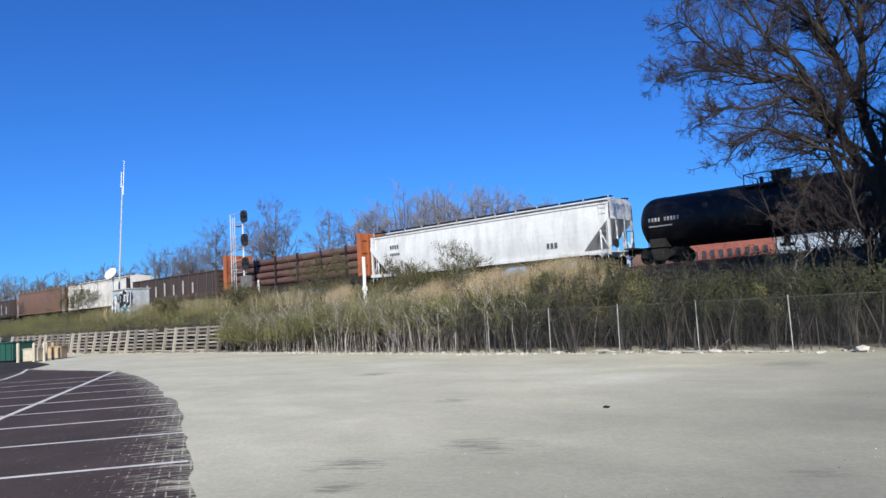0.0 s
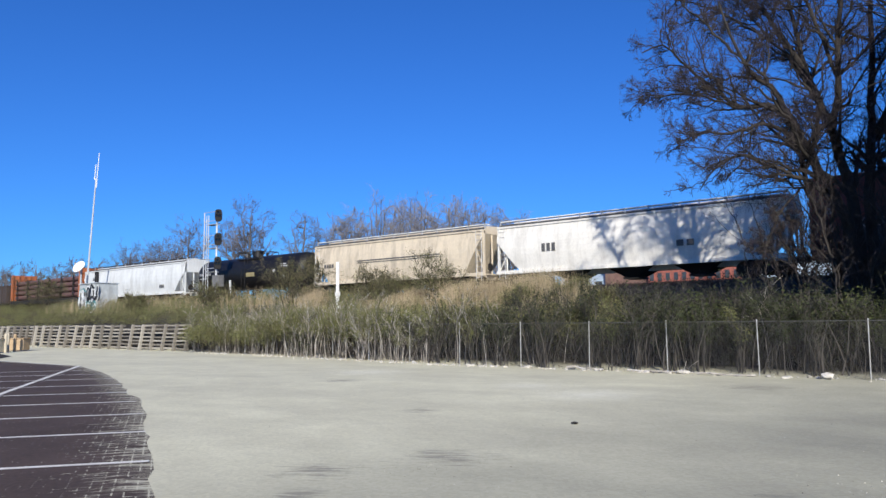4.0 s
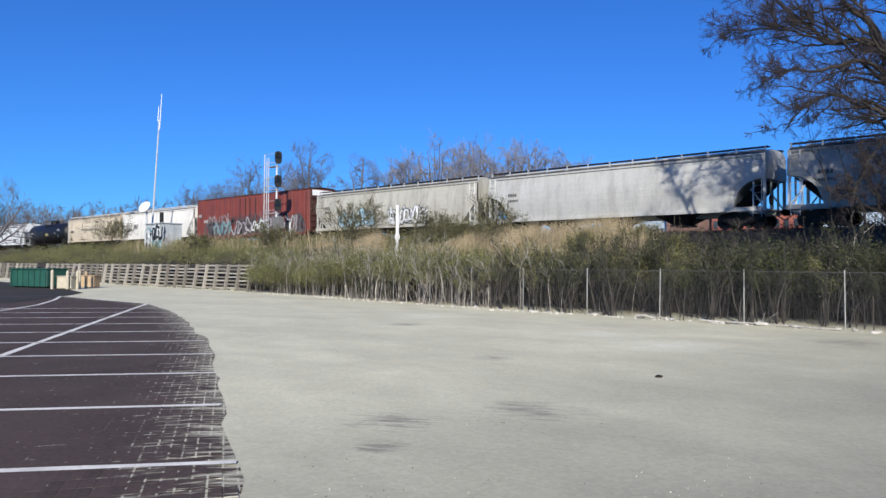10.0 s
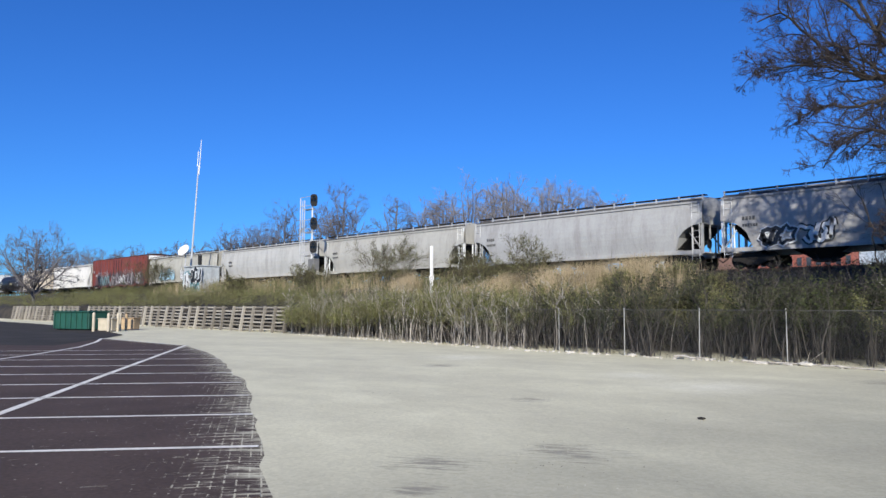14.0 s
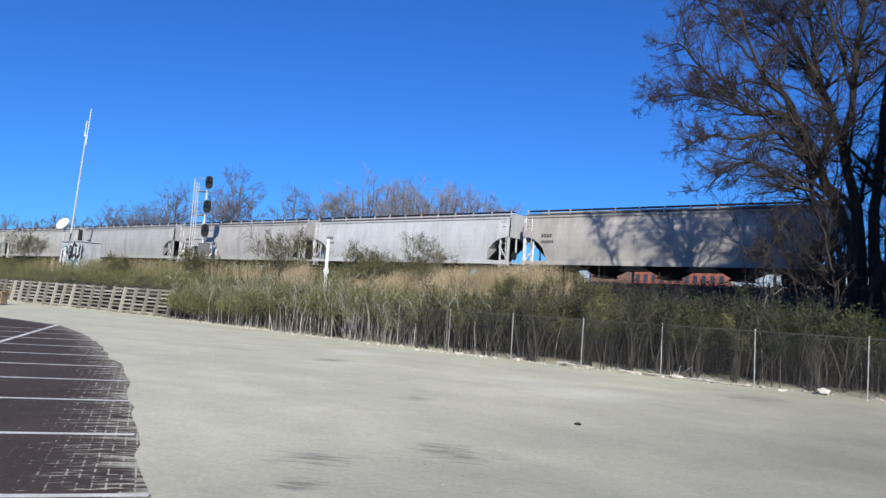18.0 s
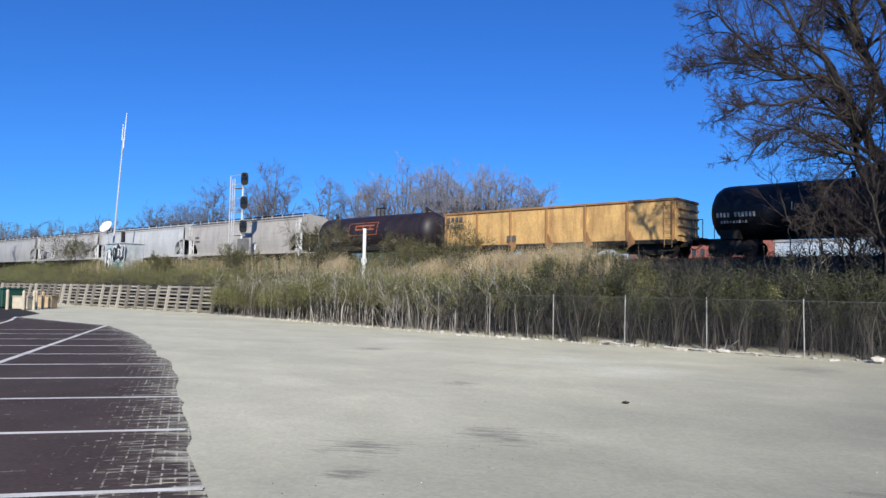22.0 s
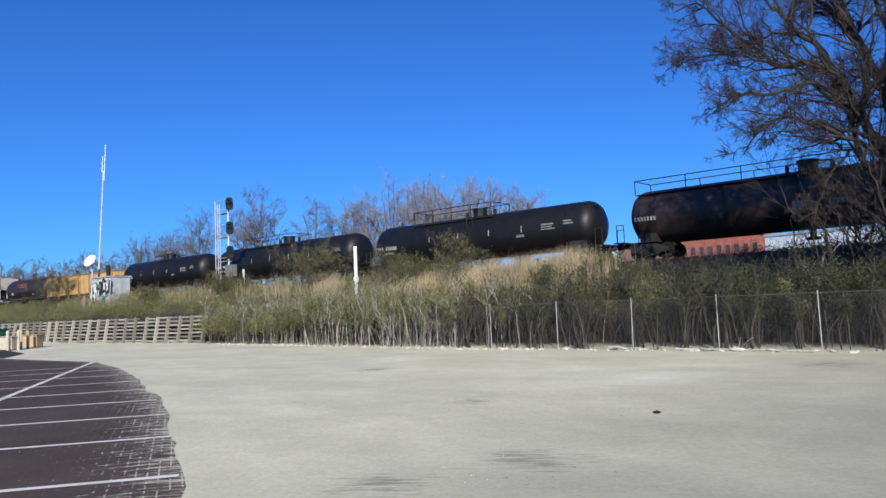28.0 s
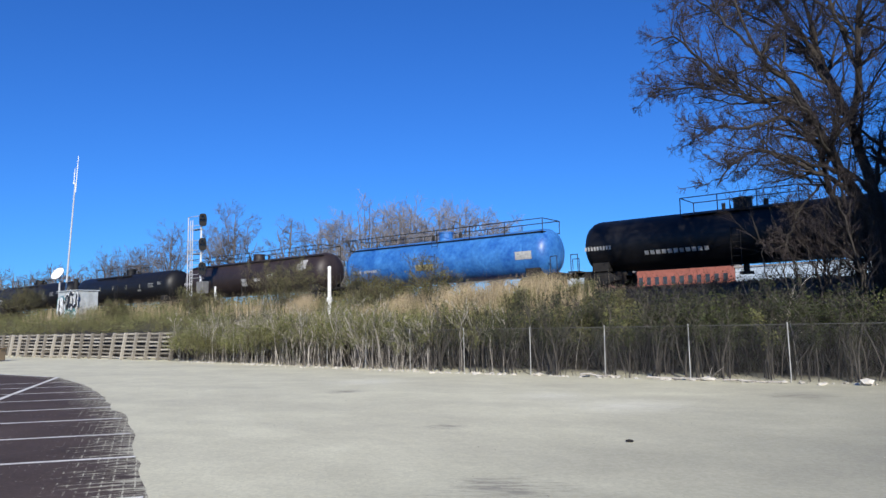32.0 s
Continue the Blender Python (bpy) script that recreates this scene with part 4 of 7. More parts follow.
def box_car(L, paint, label, roof):
    car = thing("boxcar", pose(0, 0, RAIL_Z), label, "freight car", "cars of the passing train")
    B, z0, z1 = L / 2 - 0.5, 0.95, 4.78
    # the ends are a darker red-brown than the sides
    end_paint = mat("dark_red_brown_end", (0.03, 0.012, 0.011), (0.07, 0.024, 0.02), 0.7, 0.0, 1.5, 12)
    bm = bmesh.new()
    box(bm, -B, B, -1.5, 1.5, z0, z1, 0.03)
    part("body", bm, paint, car)
    n = 17
    for i in range(n):
        x = -B + 0.12 + (2 * B - 0.24) * i / (n - 1)
        if abs(x) < 1.6:
            continue
        bm = bmesh.new()
        box(bm, x - 0.06, x + 0.06, -1.6, -1.49, z0 + 0.05, z1 - 0.1, 0.015)
        part("side_post", bm, paint, car)
    for sx in (-1, 1):
        bm = bmesh.new()
        x = sx * 0.9
        box(bm, x - 0.85, x + 0.85, -1.57, -1.49, z0 + 0.15, z1 - 0.2, 0.02)
        for z in (1.6, 2.4, 3.2, 4.0):
            box(bm, x - 0.8, x + 0.8, -1.59, -1.56, z, z + 0.08)
        door = part("door", bm, paint, car)
        bm = bmesh.new()
        for dx in (-0.5, 0.5):
            bar(bm, (x + dx, -1.63, z0 + 0.2), (x + dx, -1.63, z1 - 0.3), 0.03, 5)
        part("lock_rod", bm, M["steel_dark"], door)
        # ribbed ends
        for k in range(7):
            bm = bmesh.new()
            z = z0 + 0.35 + k * 0.52
            box(bm, min(sx * (B + 0.012), sx * (B + 0.09)), max(sx * (B + 0.012), sx * (B + 0.09)), -1.4, 1.4, z, z + 0.24, 0.03)
            part("end_rib", bm, end_paint, car)
        bm = bmesh.new()
        box(bm, min(sx * (B + 0.002), sx * (B + 0.01)), max(sx * (B + 0.002), sx * (B + 0.01)), -1.46, 1.46, z0, z1 - 0.06)
        part("end_plate", bm, end_paint, car, "dark red-brown end sheet")
        bm = bmesh.new()
        box(bm, min(sx * (B + 0.09), sx * (B + 0.1)), max(sx * (B + 0.09), sx * (B + 0.1)), -1.3, 1.3, z1 - 0.62, z1 - 0.12)
        part("end_panel", bm, M["white"], car, "white panel under the roof")
        bm = bmesh.new()
        ladder(bm, sx * (B - 0.35), -1.62, 0.6, z1 - 0.2)
        part("ladder", bm, paint, car)
    bm = bmesh.new()
    a = [(-1.56, z1), (-1.0, z1 + 0.09), (0, z1 + 0.16), (1.0, z1 + 0.09), (1.56, z1)]
    quad_strip(bm, [[(x, y, z) for y, z in a] for x in np.linspace(-B - 0.06, B + 0.06, 12)])
    quad_strip(bm, [[(x, y, z - 0.08) for y, z in a] for x in (-B - 0.06, B + 0.06)])
    bmesh.ops.recalc_face_normals(bm, faces=bm.faces[:])
    part("roof", bm, roof, car)
    bm = bmesh.new()
    box(bm, -B, B, -1.52, -1.38, 0.78, 1.0)
    box(bm, -B, B, 1.38, 1.52, 0.78, 1.0)
    box(bm, -L / 2 + 0.4, L / 2 - 0.4, -0.35, 0.35, 0.65, 1.0)
    part("side_sill", bm, M["steel_dark"], car)
    trucks(car, L / 2 - 2.6)
    coupler(car, L)
    return car


def gondola(L, paint, label, z1=3.6, posts=9, frame_paint=None, slope=False):
    car = thing("gondola_car", pose(0, 0, RAIL_Z), label, "freight car", "cars of the passing train")
    B, z0 = L / 2 - 0.55, 0.95
    for sy in (-1, 1):
        bm = bmesh.new()
        box(bm, -B, B, sy * 1.47 - 0.03, sy * 1.47 + 0.03, z0, z1)
        part("side_wall", bm, paint, car)
    for sx in (-1, 1):
        bm = bmesh.new()
        box(bm, sx * B - 0.03, sx * B + 0.03, -1.44, 1.44, z0, z1)
        part("end_wall", bm, paint, car)
    bm = bmesh.new()
    box(bm, -B, B, -1.44, 1.44, z0, z0 + 0.08)
    part("floor", bm, M["steel_dark"], car)
    for i in range(posts):
        x = -B + 0.15 + (2 * B - 0.3) * i / (posts - 1)
        bm = bmesh.new()
        box(bm, x - 0.07, x + 0.07, -1.62, -1.5, z0, z1, 0.02)
        part("side_post", bm, frame_paint or paint, car)
        if slope and 0 < i < posts - 1:
            bm = bmesh.new()
            tri = [[bm.verts.new((x + px, y, pz)) for px, pz in ((0.07, z0 + 0.75), (0.07, z0 - 0.35), (0.5, z0 - 0.12), (0.5, z0))] for y in (-1.6, -1.52)]
            bm.faces.new(tri[0])
            bm.faces.new(tri[1][::-1])
            for j in range(4):
                bm.faces.new((tri[0][j], tri[1][j], tri[1][(j + 1) % 4], tri[0][(j + 1) % 4]))
            bmesh.ops.recalc_face_normals(bm, faces=bm.faces[:])
            part("gusset", bm, frame_paint or paint, car)
    bm = bmesh.new()
    for sy in (-1, 1):
        box(bm, -B - 0.05, B + 0.05, sy * 1.5 - 0.1, sy * 1.5 + 0.1, z1, z1 + 0.13, 0.02)
    for sx in (-1, 1):
        box(bm, sx * B - 0.1, sx * B + 0.1, -1.4, 1.4, z1, z1 + 0.13, 0.02)
    part("top_chord", bm, frame_paint or paint, car)
    bm = bmesh.new()
    for sy in (-1, 1):
        box(bm, -B, B, sy * 1.5 - 0.08, sy * 1.5 + 0.08, z0 - 0.15, z0 + 0.08)
    box(bm, -L / 2 + 0.45, L / 2 - 0.45, -0.35, 0.35, 0.65, 0.95)
    part("side_sill", bm, M["steel_dark"], car)
    for sx in (-1, 1):
        bm = bmesh.new()
        ladder(bm, sx * (B - 0.4), -1.66, 0.55, z1)
        part("ladder", bm, frame_paint or paint, car)
        for k in range(4):
            bm = bmesh.new()
            z = z0 + 0.3 + k * (z1 - z0 - 0.3) / 4
            box(bm, min(sx * (B + 0.03), sx * (B + 0.13)), max(sx * (B + 0.03), sx * (B + 0.13)), -1.4, 1.4, z, z + 0.14, 0.02)
            part("end_rib", bm, paint, car)
    if slope:
        for i in range(4):
            bm = bmesh.new()
            x = -B + 3.5 + i * (2 * B - 7) / 3
            a = [bm.verts.new((x + p, q, z0)) for p, q in ((-1.3, -1.3), (1.3, -1.3), (1.3, 1.3), (-1.3, 1.3))]
            b = [bm.verts.new((x + p, q, 0.35)) for p, q in ((-0.3, -1.0), (0.3, -1.0), (0.3, 1.0), (-0.3, 1.0))]
            for j in range(4):
                bm.faces.new((a[j], a[(j + 1) % 4], b[(j + 1) % 4], b[j]))
            bm.faces.new(b)
            part("outlet_bay", bm, M["steel_dark"], car)
    trucks(car, L / 2 - 2.0)
    coupler(car, L)
    return car


def bulkhead_flat(L, paint, label, load):
    car = thing("bulkhead_flat_car", pose(0, 0, RAIL_Z), label, "freight car", "cars of the passing train")
    B = L / 2 - 0.5
    bm = bmesh.new()
    box(bm, -B, B, -1.5, 1.5, 1.0, 1.2, 0.02)
    box(bm, -B, B, -0.4, 0.4, 0.6, 1.0)
    for sy in (-1, 1):
        box(bm, -B, B, sy * 1.45 - 0.06, sy * 1.45 + 0.06, 0.72, 1.0)
    part("deck", bm, M["steel_dark"], car)
    for sx in (-1, 1):
        bm = bmesh.new()
        x = sx * (B - 0.3)
        box(bm, x - 0.1, x + 0.1, -1.5, 1.5, 1.2, 4.6)
        head = part("bulkhead", bm, paint, car, "rust-orange steel end bulkhead")
        for y in (-1.45, -0.7, 0, 0.7, 1.45):
            bm = bmesh.new()
            box(bm, x - 0.24, x + 0.24, y - 0.07, y + 0.07, 1.2, 4.6)
            part("upright", bm, paint, head)
        for z in (2.0, 3.0, 4.0):
            bm = bmesh.new()
            box(bm, x - 0.2, x + 0.2, -1.53, 1.53, z, z + 0.12)
            part("crossbar", bm, paint, head)
    for row in range(4):
        z = 1.3 + row * 0.62
        for y in (-1.0, -0.35, 0.35, 1.0):
            bm = bmesh.new()
            bar(bm, (-B + 0.8, y, z + 0.28), (B - 0.8, y, z + 0.28), 0.28, 10)
            part("pipe", bm, load, car, "dusty maroon pipe")
    for i in range(6):
        bm = bmesh.new()
        x = -B + 2 + i * (2 * B - 4) / 5
        box(bm, x - 0.05, x + 0.05, -1.52, -1.4, 1.2, 3.8)
        part("stake", bm, M["steel_dark"], car)
    trucks(car, L / 2 - 2.2)
    coupler(car, L)
    return car


GREY = lambda n, c, a=0.4: car_paint(n, c, GRIME, a)   # noqa: E731
BLACK_TANK = mat("black_tank_paint", (0.0035, 0.0038, 0.0055), (0.009, 0.009, 0.011), 0.5, 0.0, 0.7, 9, spec=0.35, streak=((0.02, 0.018, 0.018), 0.3))
BROWN_TANK = mat("brown_black_tank_paint", (0.012, 0.0075, 0.0078), (0.028, 0.018, 0.0175), 0.55, 0.0, 0.7, 9, streak=((0.08, 0.06, 0.05), 0.35))
BLUE_TANK = mat("bright_blue_tank_paint", (0.008, 0.07, 0.3), (0.06, 0.23, 0.56), 0.42, 0.0, 0.9, 5, streak=((0.02, 0.09, 0.25), 0.45))
TRAIN = []       # (car, first end, second end) along the train, the head end first


def add(car, a, b):
    TRAIN.append((car, (a + b) / 2))
    return car


def build_train():
    W = M["bar"]
    # cars ahead, already far down the line when the film begins
    cars = [("dark", 89.0, 106.0), ("rust", 71.0, 89.0), ("pale", 53.2, 71.0), ("dark", 34.7, 53.2)]
    dark = car_paint("brown_black_gondola", (0.05, 0.038, 0.034), RUST, 0.4)
    rust = car_paint("rusty_brown", (0.16, 0.09, 0.06), GRIME, 0.4)
    pale = GREY("dirty_white_hopper", (0.62, 0.6, 0.55), 0.6)
    for kind, a, b in cars:
        if kind == "dark":
            c = add(gondola(b - a, dark, "dark brown high-sided gondola car with rust streaks", 3.2, 11), a, b)
            lettering(c, [(-(b - a) / 2 + 2 + k * 1.9, 1.3, 1, 0.3, 1.1 + 0.3 * (k % 2)) for k in range(7)], M["bar"], -1.64, "white_mark")
        elif kind == "rust":
            add(covered_hopper(b - a, rust, "rusty brown covered hopper car"), a, b)
        else:
            add(covered_hopper(b - a, pale, "dirty white covered hopper car with dark stains"), a, b)
    c = add(bulkhead_flat(21.0, car_paint("rust_orange_bulkhead", (0.36, 0.11, 0.04), RUST, 0.5), "bulkhead flat car stacked with dusty maroon pipes", mat("maroon_pipe", (0.08, 0.04, 0.036), (0.17, 0.095, 0.085), 0.6, 0.1, 1, 10)), 13.7, 34.7)
    white = GREY("clean_white_hopper", (0.6, 0.62, 0.62), 0.3)
    c = add(covered_hopper(22.0, white, "clean white covered hopper car with smooth curved sides", 4.38, arc=False, mouth=3.0, cut=2.0), -8.3, 13.7)
    lettering(c, [(-8.2, 2.9, 4, 0.17, 0.3), (-8.2, 2.4, 6, 0.12, 0.2), (6.0, 1.6, 3, 0.2, 0.3)], M["bar_dark"], -1.62)
    c = add(tank_car(17.95, BLACK_TANK, "glossy black tank car with small white and yellow markings", rail_up=0.4), -26.25, -8.3)
    zc = TZ + 1.5
    on_tank(c, zc, 1.5, [(-7.0 + 0.19 * (i + (i > 3)), 2.6, 0.12, 0.22) for i in range(9)] + [(-7.0, 2.3, 1.4, 0.07), (5.0, 2.9, 1.1, 0.1), (5.0, 3.08, 0.8, 0.1), (4.1, 2.5, 0.35, 0.2), (5.3, 2.0, 0.3, 0.35)], W)
    on_tank(c, zc, 1.5, [(0.3, 2.25, 1.2, 0.35)], M["bar_yellow"], "placard", "orange-yellow hazard panel")
    tan = GREY("cream_tan_hopper", (0.58, 0.5, 0.38), 0.5)
    c = add(covered_hopper(18.15, tan, "cream-tan covered hopper car with a thin dark stripe", 4.38, walk_paint=M["white"], arc=False, mouth=3.75, cut=1.7), -44.4, -26.25)
    lettering(c, [(-3.5, 2.55, 1, 8.2, 0.07), (-3.5, 2.4, 1, 8.2, 0.05), (-7.2, 2.2, 4, 0.2, 0.3)], M["bar_dark"], -1.63)
    c = add(covered_hopper(19.0, GREY("white_hopper", (0.7, 0.68, 0.63), 0.3), "white covered hopper car with dark end triangles", 4.38, walk_paint=M["white"], arc=False, mouth=3.0), -63.4, -44.4)
    lettering(c, [(-5.5, 2.2, 3, 0.25, 0.5), (3.2, 1.9, 2, 0.4, 0.35)], M["bar_dark"], -1.62)
    red = car_paint("boxcar_red", (0.185, 0.042, 0.034), (0.06, 0.03, 0.027), 0.6)
    c = add(box_car(21.0, red, "oxide red ribbed boxcar with muted grey graffiti along the bottom", M["alum"]), -84.4, -63.4)
    faded = mat("faded_pale_spray", (0.14, 0.1, 0.1), (0.44, 0.42, 0.43), 0.6, 0.0, 1.2, 9)
    ash = mat("dark_grey_spray", (0.035, 0.03, 0.034), (0.11, 0.1, 0.105), 0.7, 0.0, 1.5, 12)
    graffiti(c, -1.612, [(-8.2, 1.02, 17.6, 1.3, ash, red)], 31, 1.5, 0.3)
    graffiti(c, -1.66, [(-6.3, 1.1, 3.2, 1.0, M["gr_teal"], faded), (-2.9, 1.1, 3.6, 1.15, faded, ash), (1.0, 1.2, 1.8, 0.9, M["gr_white"], ash), (3.1, 1.1, 5.2, 1.25, faded, ash)], 3, 1.0, 0.17)
    graffiti(c, -1.625, [(-7.6, 2.2, 4.6, 0.7, faded, None), (-2.6, 2.25, 4.4, 0.55, ash, None), (2.2, 2.35, 3.4, 0.6, faded, None)], 12, 1.2, 0.09)
    for x0 in (-9.6,):
        lettering(c, [(x0, 2.9, 2, 0.25, 0.3), (x0 + 1.2, 2.3, 2, 0.3, 0.3)], W, -1.64)
    beige = GREY("beige_grey_hopper", (0.41, 0.4, 0.345), 0.5)
    c = add(covered_hopper(19.75, beige, "beige-grey covered hopper car with blue and white graffiti", arc=False, mouth=2.5, cut=1.5), -104.15, -84.4)
    graffiti(c, -1.61, [(-6.0, 1.25, 4.4, 1.05, M["gr_blue"], M["gr_black"]), (0.2, 1.25, 4.6, 1.05, M["gr_white"], M["gr_black"])], 8, 1.7, 0.15)
    lettering(c, [(-8.0, 2.7, 4, 0.13, 0.2), (-8.0, 2.35, 5, 0.1, 0.15)], M["bar_dark"], -1.62)
    greys = [((0.425, 0.425, 0.405), 0.35), ((0.385, 0.38, 0.35), 0.35), ((0.345, 0.35, 0.35), 0.4), ((0.36, 0.355, 0.348), 0.4), ((0.44, 0.455, 0.465), 0.3), ((0.36, 0.342, 0.32), 0.4)]
    ends = [-104.15, -124.1, -143.4, -162.4, -181.2, -200.6, -219.65]
    for k, (colour, a) in enumerate(greys):
        word = ("light grey", "beige-grey", "weathered grey", "grimy grey", "pale grey", "rust-topped grey")[k]
        c = add(covered_hopper(ends[k] - ends[k + 1], GREY("grey_hopper", colour, a), f"{word} covered hopper car with streaked dirt", end_frame=M["gr_white"] if k % 2 else None), ends[k + 1], ends[k])
        lettering(c, [(-7.6, 2.6, 4, 0.13, 0.2), (-7.6, 2.25, 6, 0.1, 0.15)], M["bar_dark"], -1.62)
        if k == 3:
            graffiti(c, -1.61, [(-6.5, 1.25, 1.6, 0.9, M["gr_black"], M["gr_white"]), (-4.6, 1.3, 1.8, 0.8, M["gr_white"], M["gr_black"])], 21)
    maroon = mat("maroon_black_tank_paint", (0.007, 0.006, 0.009), (0.018, 0.013, 0.017), 0.55, 0.0, 0.7, 9, streak=((0.06, 0.03, 0.025), 0.4))
    c = add(tank_car(15.1, maroon, "small maroon-black tank car with a faded orange outlined emblem", 1.42, plain_top=True), -234.75, -219.65)
    zc = TZ + 1.42
    dull = mat("faded_orange_spray", (0.2, 0.055, 0.025), (0.46, 0.14, 0.055), 0.6, 0.0, 3, 20)
    on_tank(c, zc, 1.42, [(-2.2, 3.3, 3.3, 0.04), (-2.2, 2.35, 3.3, 0.04), (-2.2, 2.35, 0.06, 0.99), (1.03, 2.35, 0.06, 0.99), (-1.4, 2.75, 2.1, 0.09), (-1.4, 3.05, 2.1, 0.09), (-1.4, 2.75, 0.12, 0.38), (-0.6, 2.75, 0.12, 0.38), (0.2, 2.75, 0.12, 0.38)], dull, "emblem", "faded orange emblem in an outline")
    on_tank(c, zc, 1.42, [(-4.2, 1.9, 0.8, 0.3), (-6.0, 2.0, 0.35, 0.2), (2.5, 1.7, 0.5, 0.2)], W)
    yellow = car_paint("yellow_ochre", (0.54, 0.34, 0.13), (0.22, 0.11, 0.05), 0.9, 0.25)
    c = add(gondola(18.15, yellow, "yellow-ochre high-sided ore gondola with black marks", 3.22, 7, frame_paint=car_paint("rusty_ochre", (0.3, 0.16, 0.06), RUST, 0.7), slope=True), -252.9, -234.75)
    lettering(c, [(-8.2, 2.75, 4, 0.26, 0.28), (-8.2, 2.3, 5, 0.22, 0.26), (-3.0, 1.2, 2, 0.3, 0.4)], M["bar_dark"], -1.64)
    for k, (a, b) in enumerate(((-270.9, -252.9), (-291.95, -270.9), (-312.75, -291.95))):
        c = add(tank_car(b - a, BLACK_TANK, ("black tank car with pale upright tick marks", "long black tank car with a railed dome platform", "long black tank car with white stencils")[k], 1.5, (2.4, 7.0, 6.9)[k], shift=(0, -1.8, -1.75)[k], rail_up=(0.3, 0.6, 0.7)[k]), a, b)
        on_tank(c, TZ + 1.5,  1.5, [(-(b - a) / 2 + 1.7 + (i + (i > 3)) * 0.19, 2.3, 0.12, 0.24) for i in range(10)] + [(-(b - a) / 2 + 1.9 + i * 0.16, 1.98, 0.1, 0.13) for i in range(9)], W)
        on_tank(c, TZ + 1.5, 1.5, [((b - a) / 2 - 4.6, 2.5, 1.0, 0.07), ((b - a) / 2 - 4.6, 2.64, 0.8, 0.07), ((b - a) / 2 - 4.6, 2.78, 0.9, 0.1), ((b - a) / 2 - 3.0, 2.7, 0.7, 0.1), ((b - a) / 2 - 3.0, 2.86, 0.55, 0.1), ((b - a) / 2 - 6.5, 2.2, 0.6, 0.16)], M["bar_dim"])
        on_tank(c, TZ + 1.5,  1.5, [(-3.5 + i * 2.6, 2.5, 0.055, 0.42) for i in range(4)], M["tick"], "tick_mark", "pale reflective strip")
    c = add(tank_car(21.15, BROWN_TANK, "long brown-black tank car with a railing along its whole top", 1.52, full_rail=True), -333.9, -312.75)
    on_tank(c, TZ + 1.52, 1.52, [(-8.9 + i * 0.19, 2.35, 0.12, 0.22) for i in range(7)] + [(6.6, 2.8, 1.1, 0.5), (6.8, 3.3, 0.9, 0.3), (-0.5, 1.9, 0.7, 0.6), (1.2, 2.2, 0.8, 0.25), (3.0, 2.4, 0.7, 0.3)], W)
    c = add(tank_car(19.95, BLUE_TANK, "bright blue tank car with a railing along its whole top", 1.52, full_rail=True), -353.85, -333.9)
    on_tank(c, TZ + 1.52, 1.52, [(-7.6 + i * 0.22, 2.1, 0.13, 0.2) for i in range(4)] + [(-6.5 + i * 0.22, 2.1, 0.13, 0.2) for i in range(6)] + [(6.6, 2.2, 1.2, 0.5)], W)
    on_tank(c, TZ + 1.52, 1.52, [(-1.6, 2.0, 1.6, 0.4)], M["bar_yellow"], "placard", "faded yellow panel")
    for a, b in ((-374.0, -353.85), (-394.0, -374.0)):
        c = add(tank_car(b - a, BLACK_TANK, "black tank car with white stencilled marks and a railed platform", 1.52, 6.0), a, b)
        on_tank(c, TZ + 1.52, 1.52, [(-8.6 + i * 0.19, 2.35, 0.12, 0.22) for i in range(9)] + [(-5.0 + i * 0.33, 1.9, 0.24, 0.22) for i in range(11)], W)


build_train()

# distance run by the train
RUN = [(0.0, 0.0), (4.0, 43.6), (8.0, 87.4), (12.0, 131.2), (16.0, 175.2), (20.0, 219.2), (24.0, 262.4), (28.0, 305.1), (32.0, 347.5)]


def motions():
    for car, at in TRAIN:
        walk(car, [(t, pose(-(at + p), 0, RAIL_Z)) for t, p in RUN])

# ---- fence ----
FENCE = [(-9.5 + 2.69 * i, -16.9 - 2.5 * smooth01((2.69 * i) / 26)) for i in range(8)] + [(12.05, -19.15), (15.0, -19.45), (17.69, -19.5), (20.3, -19.42), (23.0, -19.48), (25.75, -19.5), (28.5, -19.55), (31.2, -19.6), (34, -19.65), (36.7, -19.7), (39.5, -19.75), (42.2, -19.8)]
FENCE_H = 1.52


